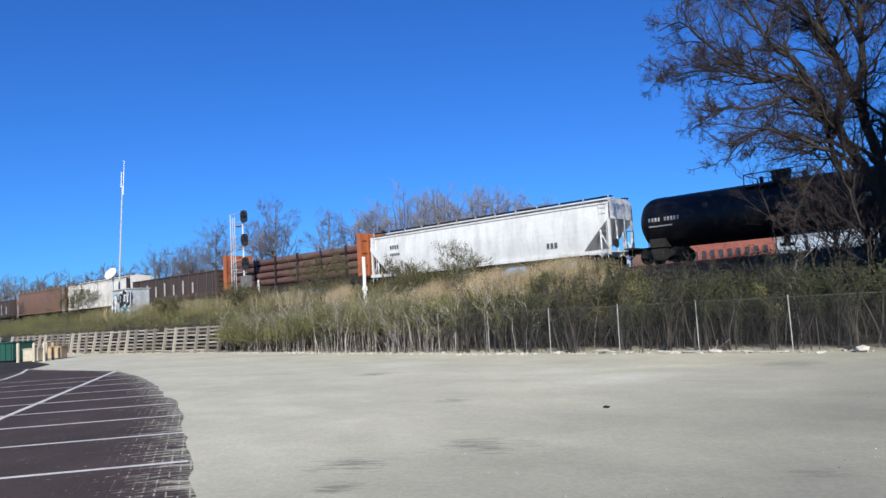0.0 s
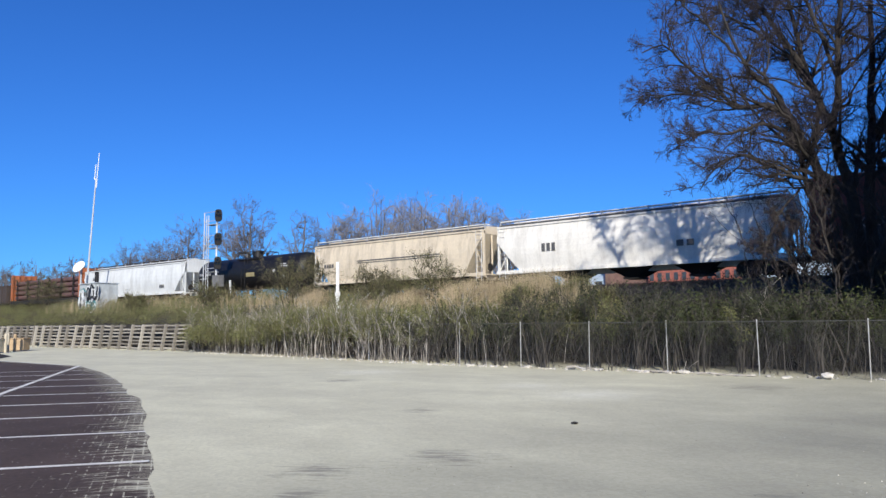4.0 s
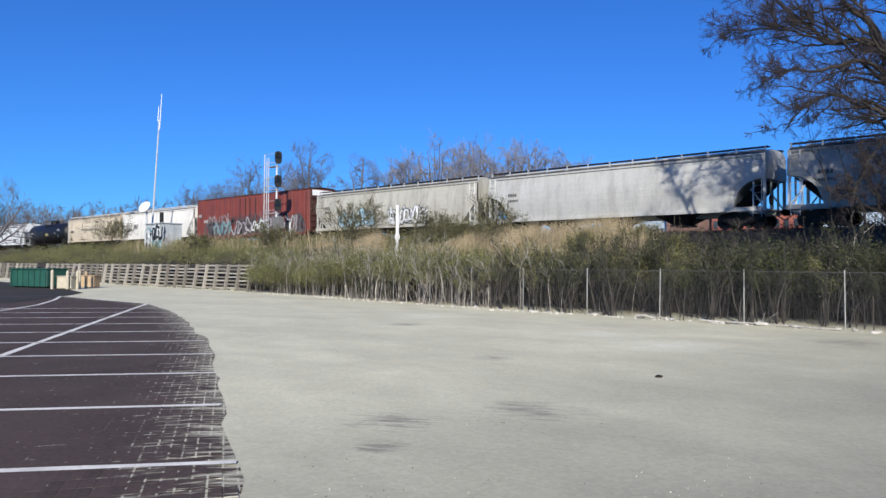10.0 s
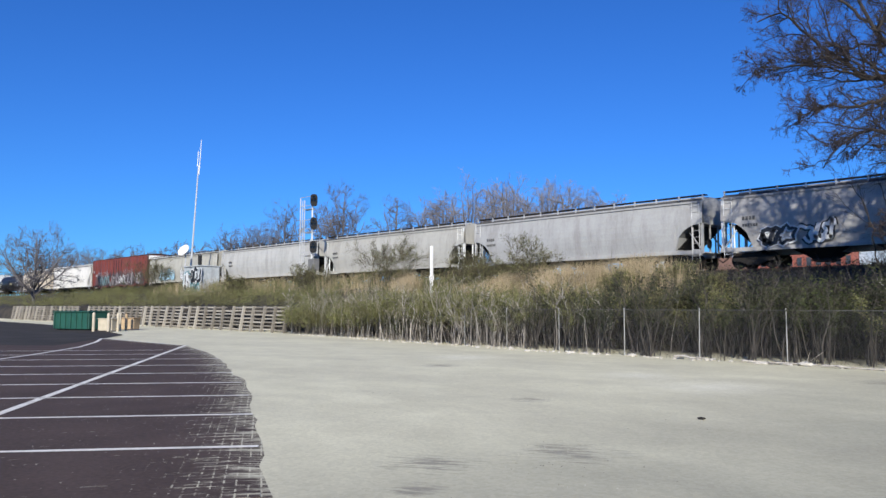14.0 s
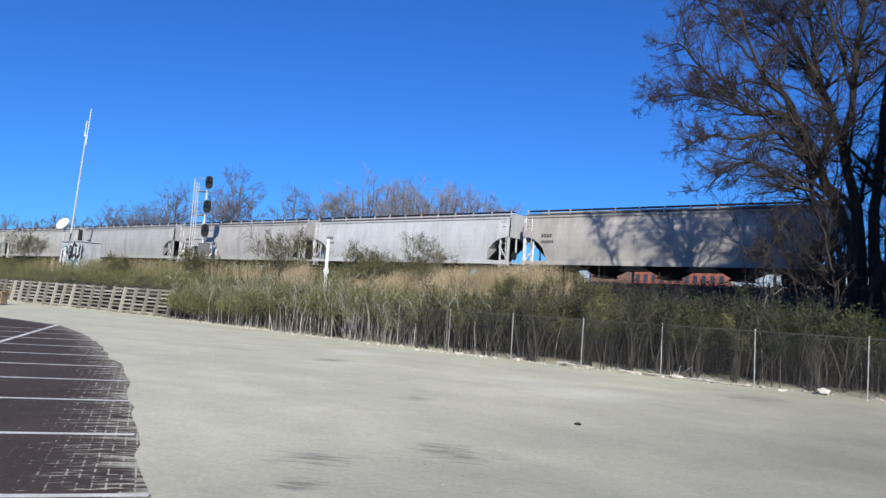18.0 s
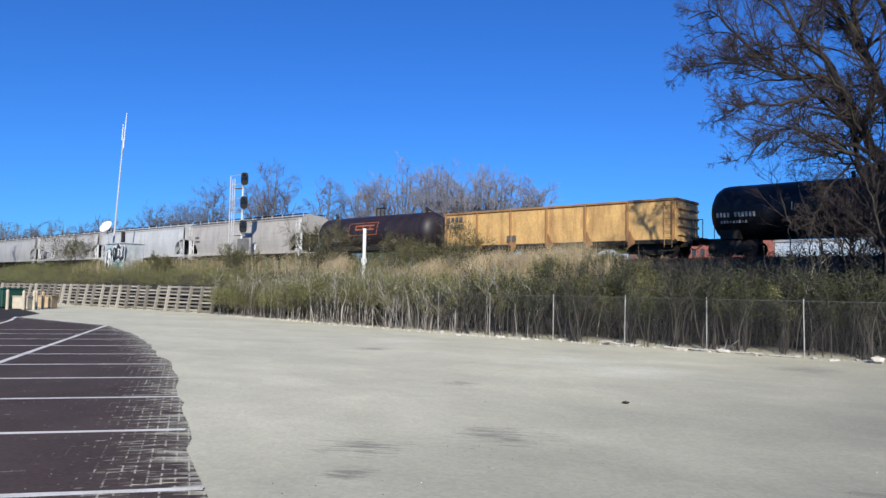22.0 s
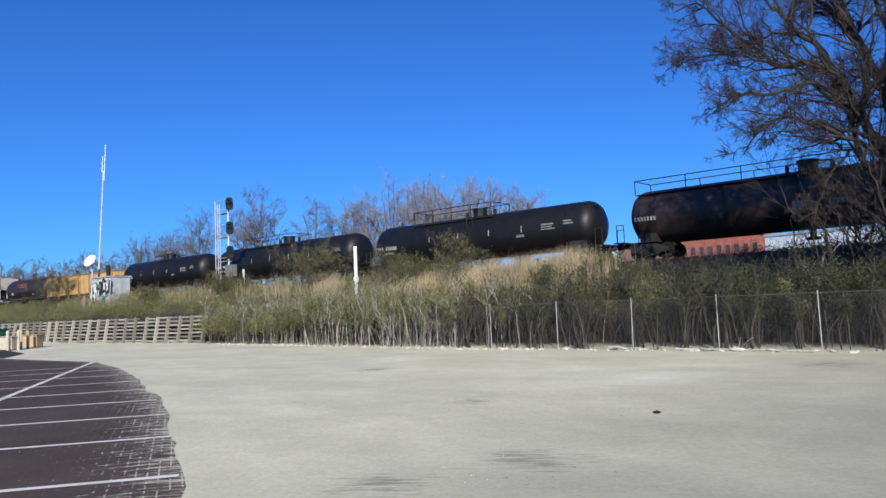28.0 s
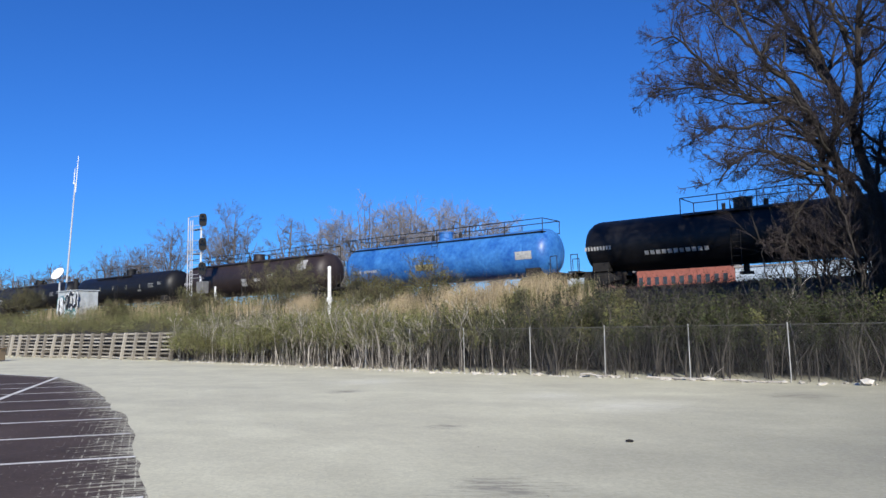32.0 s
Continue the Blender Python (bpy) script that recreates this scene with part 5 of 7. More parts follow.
def build_fence():
    fence = thing("chain_link_fence", pose(0, 0, 0), "galvanised chain-link fence with slim posts in front of brush", "fence")
    for i, (x, y) in enumerate(FENCE):
        bm = bmesh.new()
        lean = random.uniform(-0.03, 0.03)
        bar(bm, (x, y, -0.1), (x + lean, y, FENCE_H + 0.03), 0.016, 8)
        bmesh.ops.create_icosphere(bm, subdivisions=1, radius=0.024, matrix=Matrix.Translation((x + lean, y, FENCE_H + 0.04)))
        part("post", bm, M["post"], fence)
    for (ax, ay), (bx, by) in zip(FENCE, FENCE[1:]):
        if ax < 6:
            continue
        bm = bmesh.new()
        bar(bm, (ax, ay, FENCE_H), (bx, by, FENCE_H), 0.011, 6)
        part("top_rail", bm, M["wire"], fence)
        # woven wires: two families of slanting wires, clipped to the panel
        length, s, tri = math.hypot(bx - ax, by - ay), 0.075, []
        u = np.array([(bx - ax) / length, (by - ay) / length, 0])
        for fam in (1, -1):
            for k in range(int(-FENCE_H / s), int(length / s) + int(FENCE_H / s) + 1):
                a0 = k * s
                p0, p1 = (a0, 0.03), (a0 + fam * FENCE_H, FENCE_H)
                lo, hi = sorted((p0[0], p1[0]))
                if hi <= 0 or lo >= length:
                    continue
                f0, f1 = [(min(max(c, 0), length) - p0[0]) / (p1[0] - p0[0]) for c in (p0[0], p1[0])]
                q0 = np.array([ax, ay, 0]) + u * (p0[0] + f0 * (p1[0] - p0[0])) + np.array([0, 0, 0.03 + f0 * (FENCE_H - 0.03)])
                q1 = np.array([ax, ay, 0]) + u * (p0[0] + f1 * (p1[0] - p0[0])) + np.array([0, 0, 0.03 + f1 * (FENCE_H - 0.03)])
                if np.linalg.norm(q1 - q0) < 0.02:
                    continue
                w = np.array([-u[2] + 0, 0, 0]) + u * 0.0011 + np.array([0, 0, -0.0011 * fam])
                tri += [[q0 - w, q0 + w, q1 + w], [q0 - w, q1 + w, q1 - w]]
        net = part("wire_mesh", tri_mesh("wire_mesh", np.array(tri)), M["wire"], fence, "thin diagonal woven wire")
    return fence


build_fence()


# ---- crib wall of weathered timbers along the foot of the bank ----
def build_crib():
    wall = thing("crib_wall", pose(0, 0, 0), "weathered timber crib retaining wall of leaning posts and open rails", "retaining wall", kind="structure")
    H, bay, tilt = 1.66, 1.35, 9.0
    bm = bmesh.new()
    box(bm, -0.06, 0.06, -0.1, 0.1, 0, H, 0.015)
    pm = finish(bm, "crib_post")
    bm = bmesh.new()
    box(bm, 0, bay - 0.02, -0.06, 0.08, -0.05, 0.05, 0.012)
    rm = finish(bm, "crib_rail")
    for me in (pm, rm):
        me.materials.append(M["crib"])
    rng = random.Random(4)
    lean = math.tan(radians(tilt))
    for first, count, y in ((-11.0, 17, -16.5), (-33.0, 12, -15.9), (-50.2, 18, -16.2)):
        for i in range(count):
            x = first - i * bay
            part("post", pm, None, wall, m=pose(x, y, 0, -tilt + rng.uniform(-1.5, 1.5), rng.uniform(-2, 2), 0))
            if i == count - 1:
                continue
            for k in range(7):
                z = 0.14 + k * 0.235 + rng.uniform(-0.02, 0.02)
                if rng.random() < 0.03:
                    continue
                part("rail", rm, None, wall, m=pose(x - bay + 0.01 + 0.03 * z, y + 0.14 + lean * z, z, rng.uniform(-6, 6), rng.uniform(-1.2, 1.2), 0))
    return wall


build_crib()


# ---- signal, radio mast, equipment cabin, marker posts ----
def build_signal():
    x0, y0 = -26.55, -4.2
    zb = ground_z(x0, y0)
    sig = thing("railway_signal", pose(x0, y0, zb), "silver railway signal mast with three black light heads", "railway signal")
    top = 11.0 - zb + 0.55
    bm = bmesh.new()
    bar(bm, (0, 0, 0), (0, 0, top), 0.085, 10)
    part("mast", bm, M["alum"], sig)
    bm = bmesh.new()
    bar(bm, (0, 0, -0.2), (0, 0, 0.12), 0.24, 10)
    part("base", bm, M["alum"], sig)
    bm = bmesh.new()
    for s in (-1, 1):
        bar(bm, (-0.95 + 0.16 * s, -0.3, 0), (-0.95 + 0.16 * s, -0.3, top - 0.5), 0.04, 5)
    z = 0.3
    while z < top - 0.6:
        bar(bm, (-1.11, -0.3, z), (-0.79, -0.3, z), 0.02, 4)
        z += 0.3
    part("ladder", bm, M["galv"], sig)
    bm = bmesh.new()
    bar(bm, (-1.5, -0.3, 0), (-1.45, -0.3, top - 0.2), 0.045, 6)
    part("ladder_guard", bm, M["galv"], sig)
    for zc in (11.0, 8.93, 6.87, 5.3):
        z = zc - zb
        bm = bmesh.new()
        if zc > 5.5:
            for dz in (-0.45, 0.35):
                box(bm, -1.5, 0.1, -0.33, -0.27, z + dz - 0.02, z + dz + 0.02)
            box(bm, -1.1, 0.1, -0.35, 0.25, z - 0.78, z - 0.74)
            part("platform", bm, M["galv"], sig)
        else:
            box(bm, -0.15, 0.75, -0.3, 0.3, z - 0.5, z + 0.5, 0.03)
            part("relay_case", bm, M["relay"], sig, "grey relay case on the mast")
            continue
        # head: tall rounded backboard with three hooded lenses
        head_m = pose(0.36, -0.1, z, 0, 0, 52)
        bm = bmesh.new()
        ring = []
        for k in range(20):
            a = k * math.tau / 20
            c, q = math.cos(a), math.sin(a)
            ring.append((0.31 * math.copysign(abs(c) ** 0.6, c), 0.54 * math.copysign(abs(q) ** 0.6, q)))
        f = [bm.verts.new((p, -0.02, q)) for p, q in ring]
        b = [bm.verts.new((p, 0.1, q)) for p, q in ring]
        bm.faces.new(f)
        bm.faces.new(b[::-1])
        for k in range(20):
            bm.faces.new((f[k], b[k], b[(k + 1) % 20], f[(k + 1) % 20]))
        bmesh.ops.recalc_face_normals(bm, faces=bm.faces[:])
        head = part("signal_head", bm, M["black"], sig, "black oval signal backboard", m=head_m)
        bm = bmesh.new()
        box(bm, -0.2, 0.2, 0.1, 0.4, -0.42, 0.42, 0.04)
        part("lamp_housing", bm, M["black"], head)
        for lx, lz in ((0, 0.24), (-0.13, -0.05), (0.13, -0.05)):
            bm = bmesh.new()
            bar(bm, (lx, -0.06, lz), (lx, -0.02, lz), 0.1, 14)
            part("lens", bm, M["lens"], head)
            bm = bmesh.new()
            arc = [(lx + 0.115 * math.cos(a), lz + 0.115 * math.sin(a)) for a in np.linspace(-0.5, math.pi + 0.5, 12)]
            quad_strip(bm, [[(p, y, q) for p, q in arc] for y in (-0.02, -0.28)])
            part("hood", bm, M["black"], head)
    return sig


build_signal()


def build_radio_mast():
    x0, y0 = -49.0, -5.0
    zb = ground_z(x0, y0)
    mast = thing("radio_mast", pose(x0, y0, zb, 0, 6.3, 0), "tall slim silver radio mast with twin whip antennas", "antenna mast")
    h = 17.05 - zb
    bm = bmesh.new()
    bar(bm, (0, 0, 0), (0, 0, h * 0.5), 0.11, 8, 0.09)
    bar(bm, (0, 0, h * 0.5), (0, 0, h), 0.09, 8, 0.07)
    part("pole", bm, M["alum"], mast)
    for x, z0, z1 in ((0.22, h - 1.0, h + 2.7), (-0.3, h - 0.1, h + 1.5)):
        bm = bmesh.new()
        bar(bm, (x, 0, z0), (x, 0, z1), 0.05, 6, 0.035)
        bar(bm, (0, 0, h - 0.2), (x, 0, h - 0.1), 0.03, 5)
        part("whip_antenna", bm, M["white"], mast)
    return mast


build_radio_mast()


def build_dish():
    x0, y0 = -46.6, -6.6
    zb = ground_z(x0, y0)
    dish = thing("satellite_dish", pose(x0, y0, zb), "white satellite dish on a grey post", "satellite dish")
    bm = bmesh.new()
    bar(bm, (0, 0, 0), (0, 0, 7.2 - zb), 0.09, 8)
    part("post", bm, M["galv"], dish)
    bm = bmesh.new()
    rows = []
    for k in range(7):
        r = 0.68 * k / 6
        rows.append([(r * math.cos(a), -0.22 * (k / 6) ** 2, r * math.sin(a)) for a in np.linspace(0, math.tau, 20, endpoint=False)])
    quad_strip(bm, rows, closed=True)
    quad_strip(bm, [[(x * 1.0, y + 0.05, z * 1.0) for x, y, z in row] for row in rows], closed=True)
    bmesh.ops.recalc_face_normals(bm, faces=bm.faces[:])
    d = part("reflector", bm, M["white"], dish, m=pose(0, -0.1, 7.44 - zb, -32, 0, 20))
    bm = bmesh.new()
    bar(bm, (0, 0, -0.5), (0, -0.75, -0.1), 0.025, 5)
    bar(bm, (0, -0.8, -0.08), (0, -0.7, -0.02), 0.06, 8)
    part("feed_arm", bm, M["galv"], d)
    return dish


build_dish()


def build_cabin():
    x0, y0 = -43.2, -6.2
    zb = ground_z(x0, y0)
    cab = thing("equipment_cabin", pose(x0, y0, zb), "silver trackside equipment cabin with dark graffiti", "equipment cabin")
    bm = bmesh.new()
    box(bm, -2.2, 1.5, -1.0, 1.0, 0.1, 2.75, 0.02)
    part("body", bm, M["cabin"], cab)
    bm = bmesh.new()
    box(bm, -2.3, 1.6, -1.12, 1.12, 2.75, 2.85, 0.02)
    part("roof", bm, M["cabin"], cab)
    bm = bmesh.new()
    box(bm, -2.1, 1.4, -0.9, 0.9, -0.3, 0.1)
    part("plinth", bm, M["rock"], cab)
    for x in (-1.6, 0.7):
        bm = bmesh.new()
        box(bm, x - 0.45, x + 0.45, -1.04, -0.99, 0.2, 2.3, 0.01)
        door = part("door", bm, M["cabin"], cab)
        bm = bmesh.new()
        box(bm, x + 0.3, x + 0.36, -1.1, -1.04, 1.1, 1.35)
        part("handle", bm, M["steel_dark"], door)
    graffiti(cab, -1.05, [(-0.6, 1.2, 2.1, 1.2, M["gr_black"], M["gr_white"]), (-2.05, 0.5, 1.2, 1.6, M["gr_white"], M["gr_teal"]), (-0.4, 0.3, 1.9, 0.7, M["gr_teal"], M["gr_white"])], 13, 1.3, 0.26)
    bm = bmesh.new()
    bar(bm, (-1.9, 0.5, 2.8), (-1.9, 0.5, 4.1), 0.2, 10)
    part("vent_stack", bm, M["black"], cab)
    return cab


build_cabin()


def marker(x, y, z1, w, label, z0=None):
    zb = ground_z(x, y) if z0 is None else z0
    p = thing("marker_post", pose(x, y, zb), label, "marker post")
    bm = bmesh.new()
    box(bm, -w / 2, w / 2, -w / 2, w / 2, -0.2, z1 - zb, 0.02)
    part("post", bm, M["white"], p)
    bm = bmesh.new()
    box(bm, -w * 0.72, w * 0.72, -w * 0.72, w * 0.72, (z1 - zb) * 0.52, (z1 - zb) * 0.58, 0.01)
    part("collar", bm, M["white"], p)
    return p


marker(-2.55, -12.0, 5.12, 0.15, "square white painted marker post standing in the brush")
pm = thing("track_sign", pose(-24.4, -4.2, ground_z(-24.4, -4.2)), "small white sign plate on a thin post", "sign")
bm = bmesh.new()
bar(bm, (0, 0, -0.1), (0, 0, 2.0), 0.035, 6)
part("post", bm, M["galv"], pm)
bm = bmesh.new()
box(bm, -0.13, 0.13, -0.05, -0.03, 1.3, 2.15, 0.005)
part("plate", bm, M["white"], pm)


# ---- far buildings beyond the track ----
def build_building(x0, x1, y0, y1, z1, wall, name, label, windows, zb=3.2):
    b = thing(name, pose(0, 0, 0), label, "building")
    bm = bmesh.new()
    box(bm, x0, x1, y0, y1, zb - 0.5, z1)
    part("wall", bm, wall, b)
    bm = bmesh.new()
    box(bm, x0 - 0.2, x1 + 0.2, y0 - 0.2, y1 + 0.2, z1, z1 + 0.25)
    part("roof", bm, M["roofing"], b)
    n, w, h, z = windows
    for i in range(n):
        x = x0 + (i + 0.5) * (x1 - x0) / n
        bm = bmesh.new()
        box(bm, x - w / 2 - 0.1, x + w / 2 + 0.1, y0 - 0.1, y0 + 0.02, z - 0.12, z + h + 0.1)
        win = part("window", bm, wall, b)
        bm = bmesh.new()
        box(bm, x - w / 2, x + w / 2, y0 - 0.12, y0 - 0.09, z, z + h)
        part("pane", bm, M["glass"], win)
    return b


build_building(-20.4, -6.1, 70, 84, 9.95, M["brick"], "brick_building", "long red brick building with a row of dark windows", (11, 0.65, 1.2, 7.6))
build_building(-28.4, -20.5, 71, 84, 9.8, M["brown_brick"], "brick_building", "plain brown brick wing beside the red building", (0, 0.7, 1.1, 7.2))
build_building(-6.0, 22.0, 72, 86, 9.6, M["pale_metal"], "metal_clad_shed", "pale blue metal-clad shed beyond the track", (6, 1.2, 0.8, 7.0))
build_building(-37.2, -28.6, 72, 86, 10.1, M["pale_metal"], "metal_clad_shed", "low pale blue metal-clad shed beside a brick building", (3, 1.2, 0.8, 7.3))


# ---- plants ----
def tubes(paths, sides=4):
    """Skins tapered branches: paths are lists of (point, radius). Returns verts and quads as arrays."""
    groups = {}
    for path in paths:
        groups.setdefault(len(path), []).append(path)
    V, F, base = [], [], 0
    th = np.arange(sides) * math.tau / sides
    for k, some in sorted(groups.items()):
        P = np.array([[q for q, _ in path] for path in some], float)
        r = np.array([[w for _, w in path] for path in some], float)
        d = np.empty_like(P)
        d[:, 1:-1] = P[:, 2:] - P[:, :-2]
        d[:, 0], d[:, -1] = P[:, 1] - P[:, 0], P[:, -1] - P[:, -2]
        d /= np.linalg.norm(d, axis=2)[..., None] + 1e-9
        a = np.cross(d, (0.31, 0.87, 0.38))
        a /= np.linalg.norm(a, axis=2)[..., None] + 1e-9
        b = np.cross(d, a)
        ring = P[:, :, None, :] + r[:, :, None, None] * (np.cos(th)[:, None] * a[:, :, None, :] + np.sin(th)[:, None] * b[:, :, None, :])
        V.append(ring.reshape(-1, 3))
        i = base + (np.arange(len(some))[:, None, None] * k + np.arange(k - 1)[None, :, None]) * sides
        s0, s1 = np.arange(sides), (np.arange(sides) + 1) % sides
        F.append(np.stack([i + s0, i + s1, i + sides + s1, i + sides + s0], -1).reshape(-1, 4))
        base += len(some) * k * sides
    return np.concatenate(V), np.concatenate(F)


def grow(rng, base, way, length, radius, level, levels, out, spread=0.75, droop=0.0, kids=(4, 7), up=0.25, wig=0.18, start=0.25):
    n = max(3, int(length / 0.5)) if level < 2 else 3
    p, d = np.array(base, float), np.array(way, float) / np.linalg.norm(way)
    path = [(p.copy(), radius)]
    for i in range(n):
        d = d + rng.normal(0, wig, 3) * (0.6 if level == 0 else 1.0) + np.array([0, 0, up * 0.15 - droop * 0.2 * level])
        d /= np.linalg.norm(d)
        p = p + d * length / n
        path.append((p.copy(), radius * (1 - 0.82 * (i + 1) / n)))
    out[level].append(path)
    if level >= levels:
        return
    for k in range(rng.randint(kids[0], kids[1] + 1)):
        f = start + (1 - start) * rng.random_sample() if level else max(start, 0.3) + (1 - max(start, 0.3)) * rng.random_sample()
        i = min(n - 1, int(f * n))
        q = path[i][0] + (path[i + 1][0] - path[i][0]) * (f * n - i)
        axis = path[i + 1][0] - path[i][0]
        axis /= np.linalg.norm(axis) + 1e-9
        side = rng.normal(0, 1, 3)
        side -= axis * (side @ axis)
        side /= np.linalg.norm(side) + 1e-9
        w = axis * (1 - spread * 0.5) + side * spread * rng.uniform(0.7, 1.2) + np.array([0, 0, up])
        grow(rng, q, w, length * rng.uniform(0.42, 0.66) * (1.15 - 0.4 * f), max(0.006, path[i][1] * 0.62), level + 1, levels, out, spread, droop, kids, up, wig, 0.15)


def in_ellipsoid(rng, n, centre, radii, hollow=0.35):
    d = rng.normal(0, 1, (n, 3))
    d /= np.linalg.norm(d, axis=1)[:, None]
    return np.array(centre) + d * (hollow + (1 - hollow) * rng.random_sample((n, 1)) ** 0.6) * np.array(radii)


def resample(path, k):
    """A smooth line of k points through the given ones (Catmull-Rom)."""
    P = np.array(path, float)
    Q = np.concatenate([[2 * P[0] - P[1]], P, [2 * P[-1] - P[-2]]])
    g = np.linspace(0, len(P) - 1 - 1e-6, k)
    i = g.astype(int)
    t = (g - i)[:, None]
    a, b, c, d = Q[i], Q[i + 1], Q[i + 2], Q[i + 3]
    return 0.5 * (2 * b + (c - a) * t + (2 * a - 5 * b + 4 * c - d) * t * t + (3 * b - a - 3 * c + d) * t ** 3)


def sprout(rng, P, R, count, ratio, spread, up, k, tip, start=0.2, bend=0.3, most=9.0, girth=0.62):
    """Side shoots of all the branches P (n, m, 3) with radii R (n, m): count from each, ratio of its length, curving upwards."""
    n, m = P.shape[:2]
    own = np.repeat(np.arange(n), count)
    f = start + (1 - start) * rng.random_sample(n * count)
    g = f * (m - 1)
    i = np.minimum(g.astype(int), m - 2)
    w = (g - i)[:, None]
    base = P[own, i] * (1 - w) + P[own, i + 1] * w
    axis = P[own, i + 1] - P[own, i]
    axis /= np.linalg.norm(axis, axis=1)[:, None] + 1e-9
    r = (R[own, i] * (1 - w[:, 0]) + R[own, i + 1] * w[:, 0]) * girth
    side = rng.normal(0, 1, base.shape)
    side -= axis * (side * axis).sum(1)[:, None]
    side /= np.linalg.norm(side, axis=1)[:, None] + 1e-9
    a = (spread * rng.uniform(0.65, 1.3, len(f)))[:, None]
    d = axis * np.cos(a) + side * np.sin(a) + np.array([0, 0, up])
    d /= np.linalg.norm(d, axis=1)[:, None]
    whole = np.linalg.norm(np.diff(P, axis=1), axis=2).sum(1)[own]
    size = np.minimum(ratio * whole * (1.3 - 0.65 * f) * rng.uniform(0.5, 1.3, len(f)), most)[:, None, None]
    t = np.linspace(0, 1, k)[None, :, None]
    turn = (rng.normal(0, bend, d.shape) + np.array([0, 0, up * 0.6]))[:, None, :]
    Q = base[:, None, :] + size * (d[:, None, :] * t + turn * t * t * 0.6 + rng.normal(0, 0.025, (len(f), k, 3)) * (t > 0))
    t = t[:, :, 0]
    return Q, np.maximum(r[:, None] * (1 - t) + tip * t, tip)


def skin(groups, sides):
    """One mesh's verts and quads from groups of branches (P, R)."""
    V, F, base = [], [], 0
    for P, R in groups:
        v, q = tubes([[(p, r) for p, r in zip(a, b)] for a, b in zip(P, R)], sides)
        V.append(v)
        F.append(q + base)
        base += len(v)
    return np.concatenate(V), np.concatenate(F)


def bare_tree(name, base, label, rng, limbs, radii, tiers, bark, twig):
    """A leafless tree: limbs (lines of points from its base) with radii (foot, tip), then tiers of shoots; the last two tiers are the twigs."""
    k = 16
    P = np.stack([resample(q, k) for q in limbs])
    P[:, 1:] += rng.normal(0, 0.035, P[:, 1:].shape)
    f = np.linspace(0, 1, k)
    R = np.stack([a * (1 - f) ** 0.8 + b * (1 - (1 - f) ** 0.8) for a, b in radii])
    groups = [(P, R)]
    for tier in tiers:
        groups.append(sprout(rng, *groups[-1], *tier))
    t = thing(name, pose(*base), label, "tree")
    V, F = skin(groups[:-2], 6)
    part("trunk", soup("trunk", V, F), bark, t, smooth=True)
    V, F = skin(groups[-2:], 3)
    part("crown", soup("crown", V, F), twig, t)
    return t


def far_tree(x, y, top, w, seed, label, stems=6, z0=3.0, thick=1.0, twigs=(9, 6, 6), fork=0.12, bark="bark_far", twig="twig_far"):
    """An upright tree whose limbs part low down and fan out into a rounded crown."""
    rng = np.random.RandomState(seed)
    h, limbs, radii = top - z0, [], []
    for s in range(stems):
        a = s * 2.4 + rng.uniform(-0.3, 0.3)
        far = math.sqrt((s + 0.3) / stems)
        out = w * far * rng.uniform(0.9, 1.05)
        end = h * 0.84 * math.sqrt(1 - 0.62 * far * far) * rng.uniform(0.96, 1.02)
        cx, cy, low = math.cos(a), 0.8 * math.sin(a), h * fork * rng.uniform(0.8, 2.6)
        limbs.append([(0.1 * cx, 0.1 * cy, -0.3), (0.16 * cx, 0.16 * cy, low), (out * 0.45 * cx, out * 0.45 * cy, low + (end - low) * 0.4), (out * 0.8 * cx, out * 0.8 * cy, low + (end - low) * 0.75), (out * cx, out * cy, end)])
        radii.append((0.15 * thick * rng.uniform(0.6, 1.1), 0.022 * thick))
    n1, n2, n3 = twigs
    return bare_tree("bare_tree", (x, y, z0), label, rng, limbs, radii,
                     [(n1, 0.3, 1.0, 0.1, 5, 0.014 * thick, 0.25, 0.14, 1.5 + 0.12 * w), (n2, 0.5, 0.75, 0.12, 4, 0.010 * thick, 0.15, 0.14, 1.2 + 0.05 * w), (n3, 0.55, 0.65, 0.1, 3, 0.0085 * thick, 0.1, 0.15)], M[bark], M[twig])


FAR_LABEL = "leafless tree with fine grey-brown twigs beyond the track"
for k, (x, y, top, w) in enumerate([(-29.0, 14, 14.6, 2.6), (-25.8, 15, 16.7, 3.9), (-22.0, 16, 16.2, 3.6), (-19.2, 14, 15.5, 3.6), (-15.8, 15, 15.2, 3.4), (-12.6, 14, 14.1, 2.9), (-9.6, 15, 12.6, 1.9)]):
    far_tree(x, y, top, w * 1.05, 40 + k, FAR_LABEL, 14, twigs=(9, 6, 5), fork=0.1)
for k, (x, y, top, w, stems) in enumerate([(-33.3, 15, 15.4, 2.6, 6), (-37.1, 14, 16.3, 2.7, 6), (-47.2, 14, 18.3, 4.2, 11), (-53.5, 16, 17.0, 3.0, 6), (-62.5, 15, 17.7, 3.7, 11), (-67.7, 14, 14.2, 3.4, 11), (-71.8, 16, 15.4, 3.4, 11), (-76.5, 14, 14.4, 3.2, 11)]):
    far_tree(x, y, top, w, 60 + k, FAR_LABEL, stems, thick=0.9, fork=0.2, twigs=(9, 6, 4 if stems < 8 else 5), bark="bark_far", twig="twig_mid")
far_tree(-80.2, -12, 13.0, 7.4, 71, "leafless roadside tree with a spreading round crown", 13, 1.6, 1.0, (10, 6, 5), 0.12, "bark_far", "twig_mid")
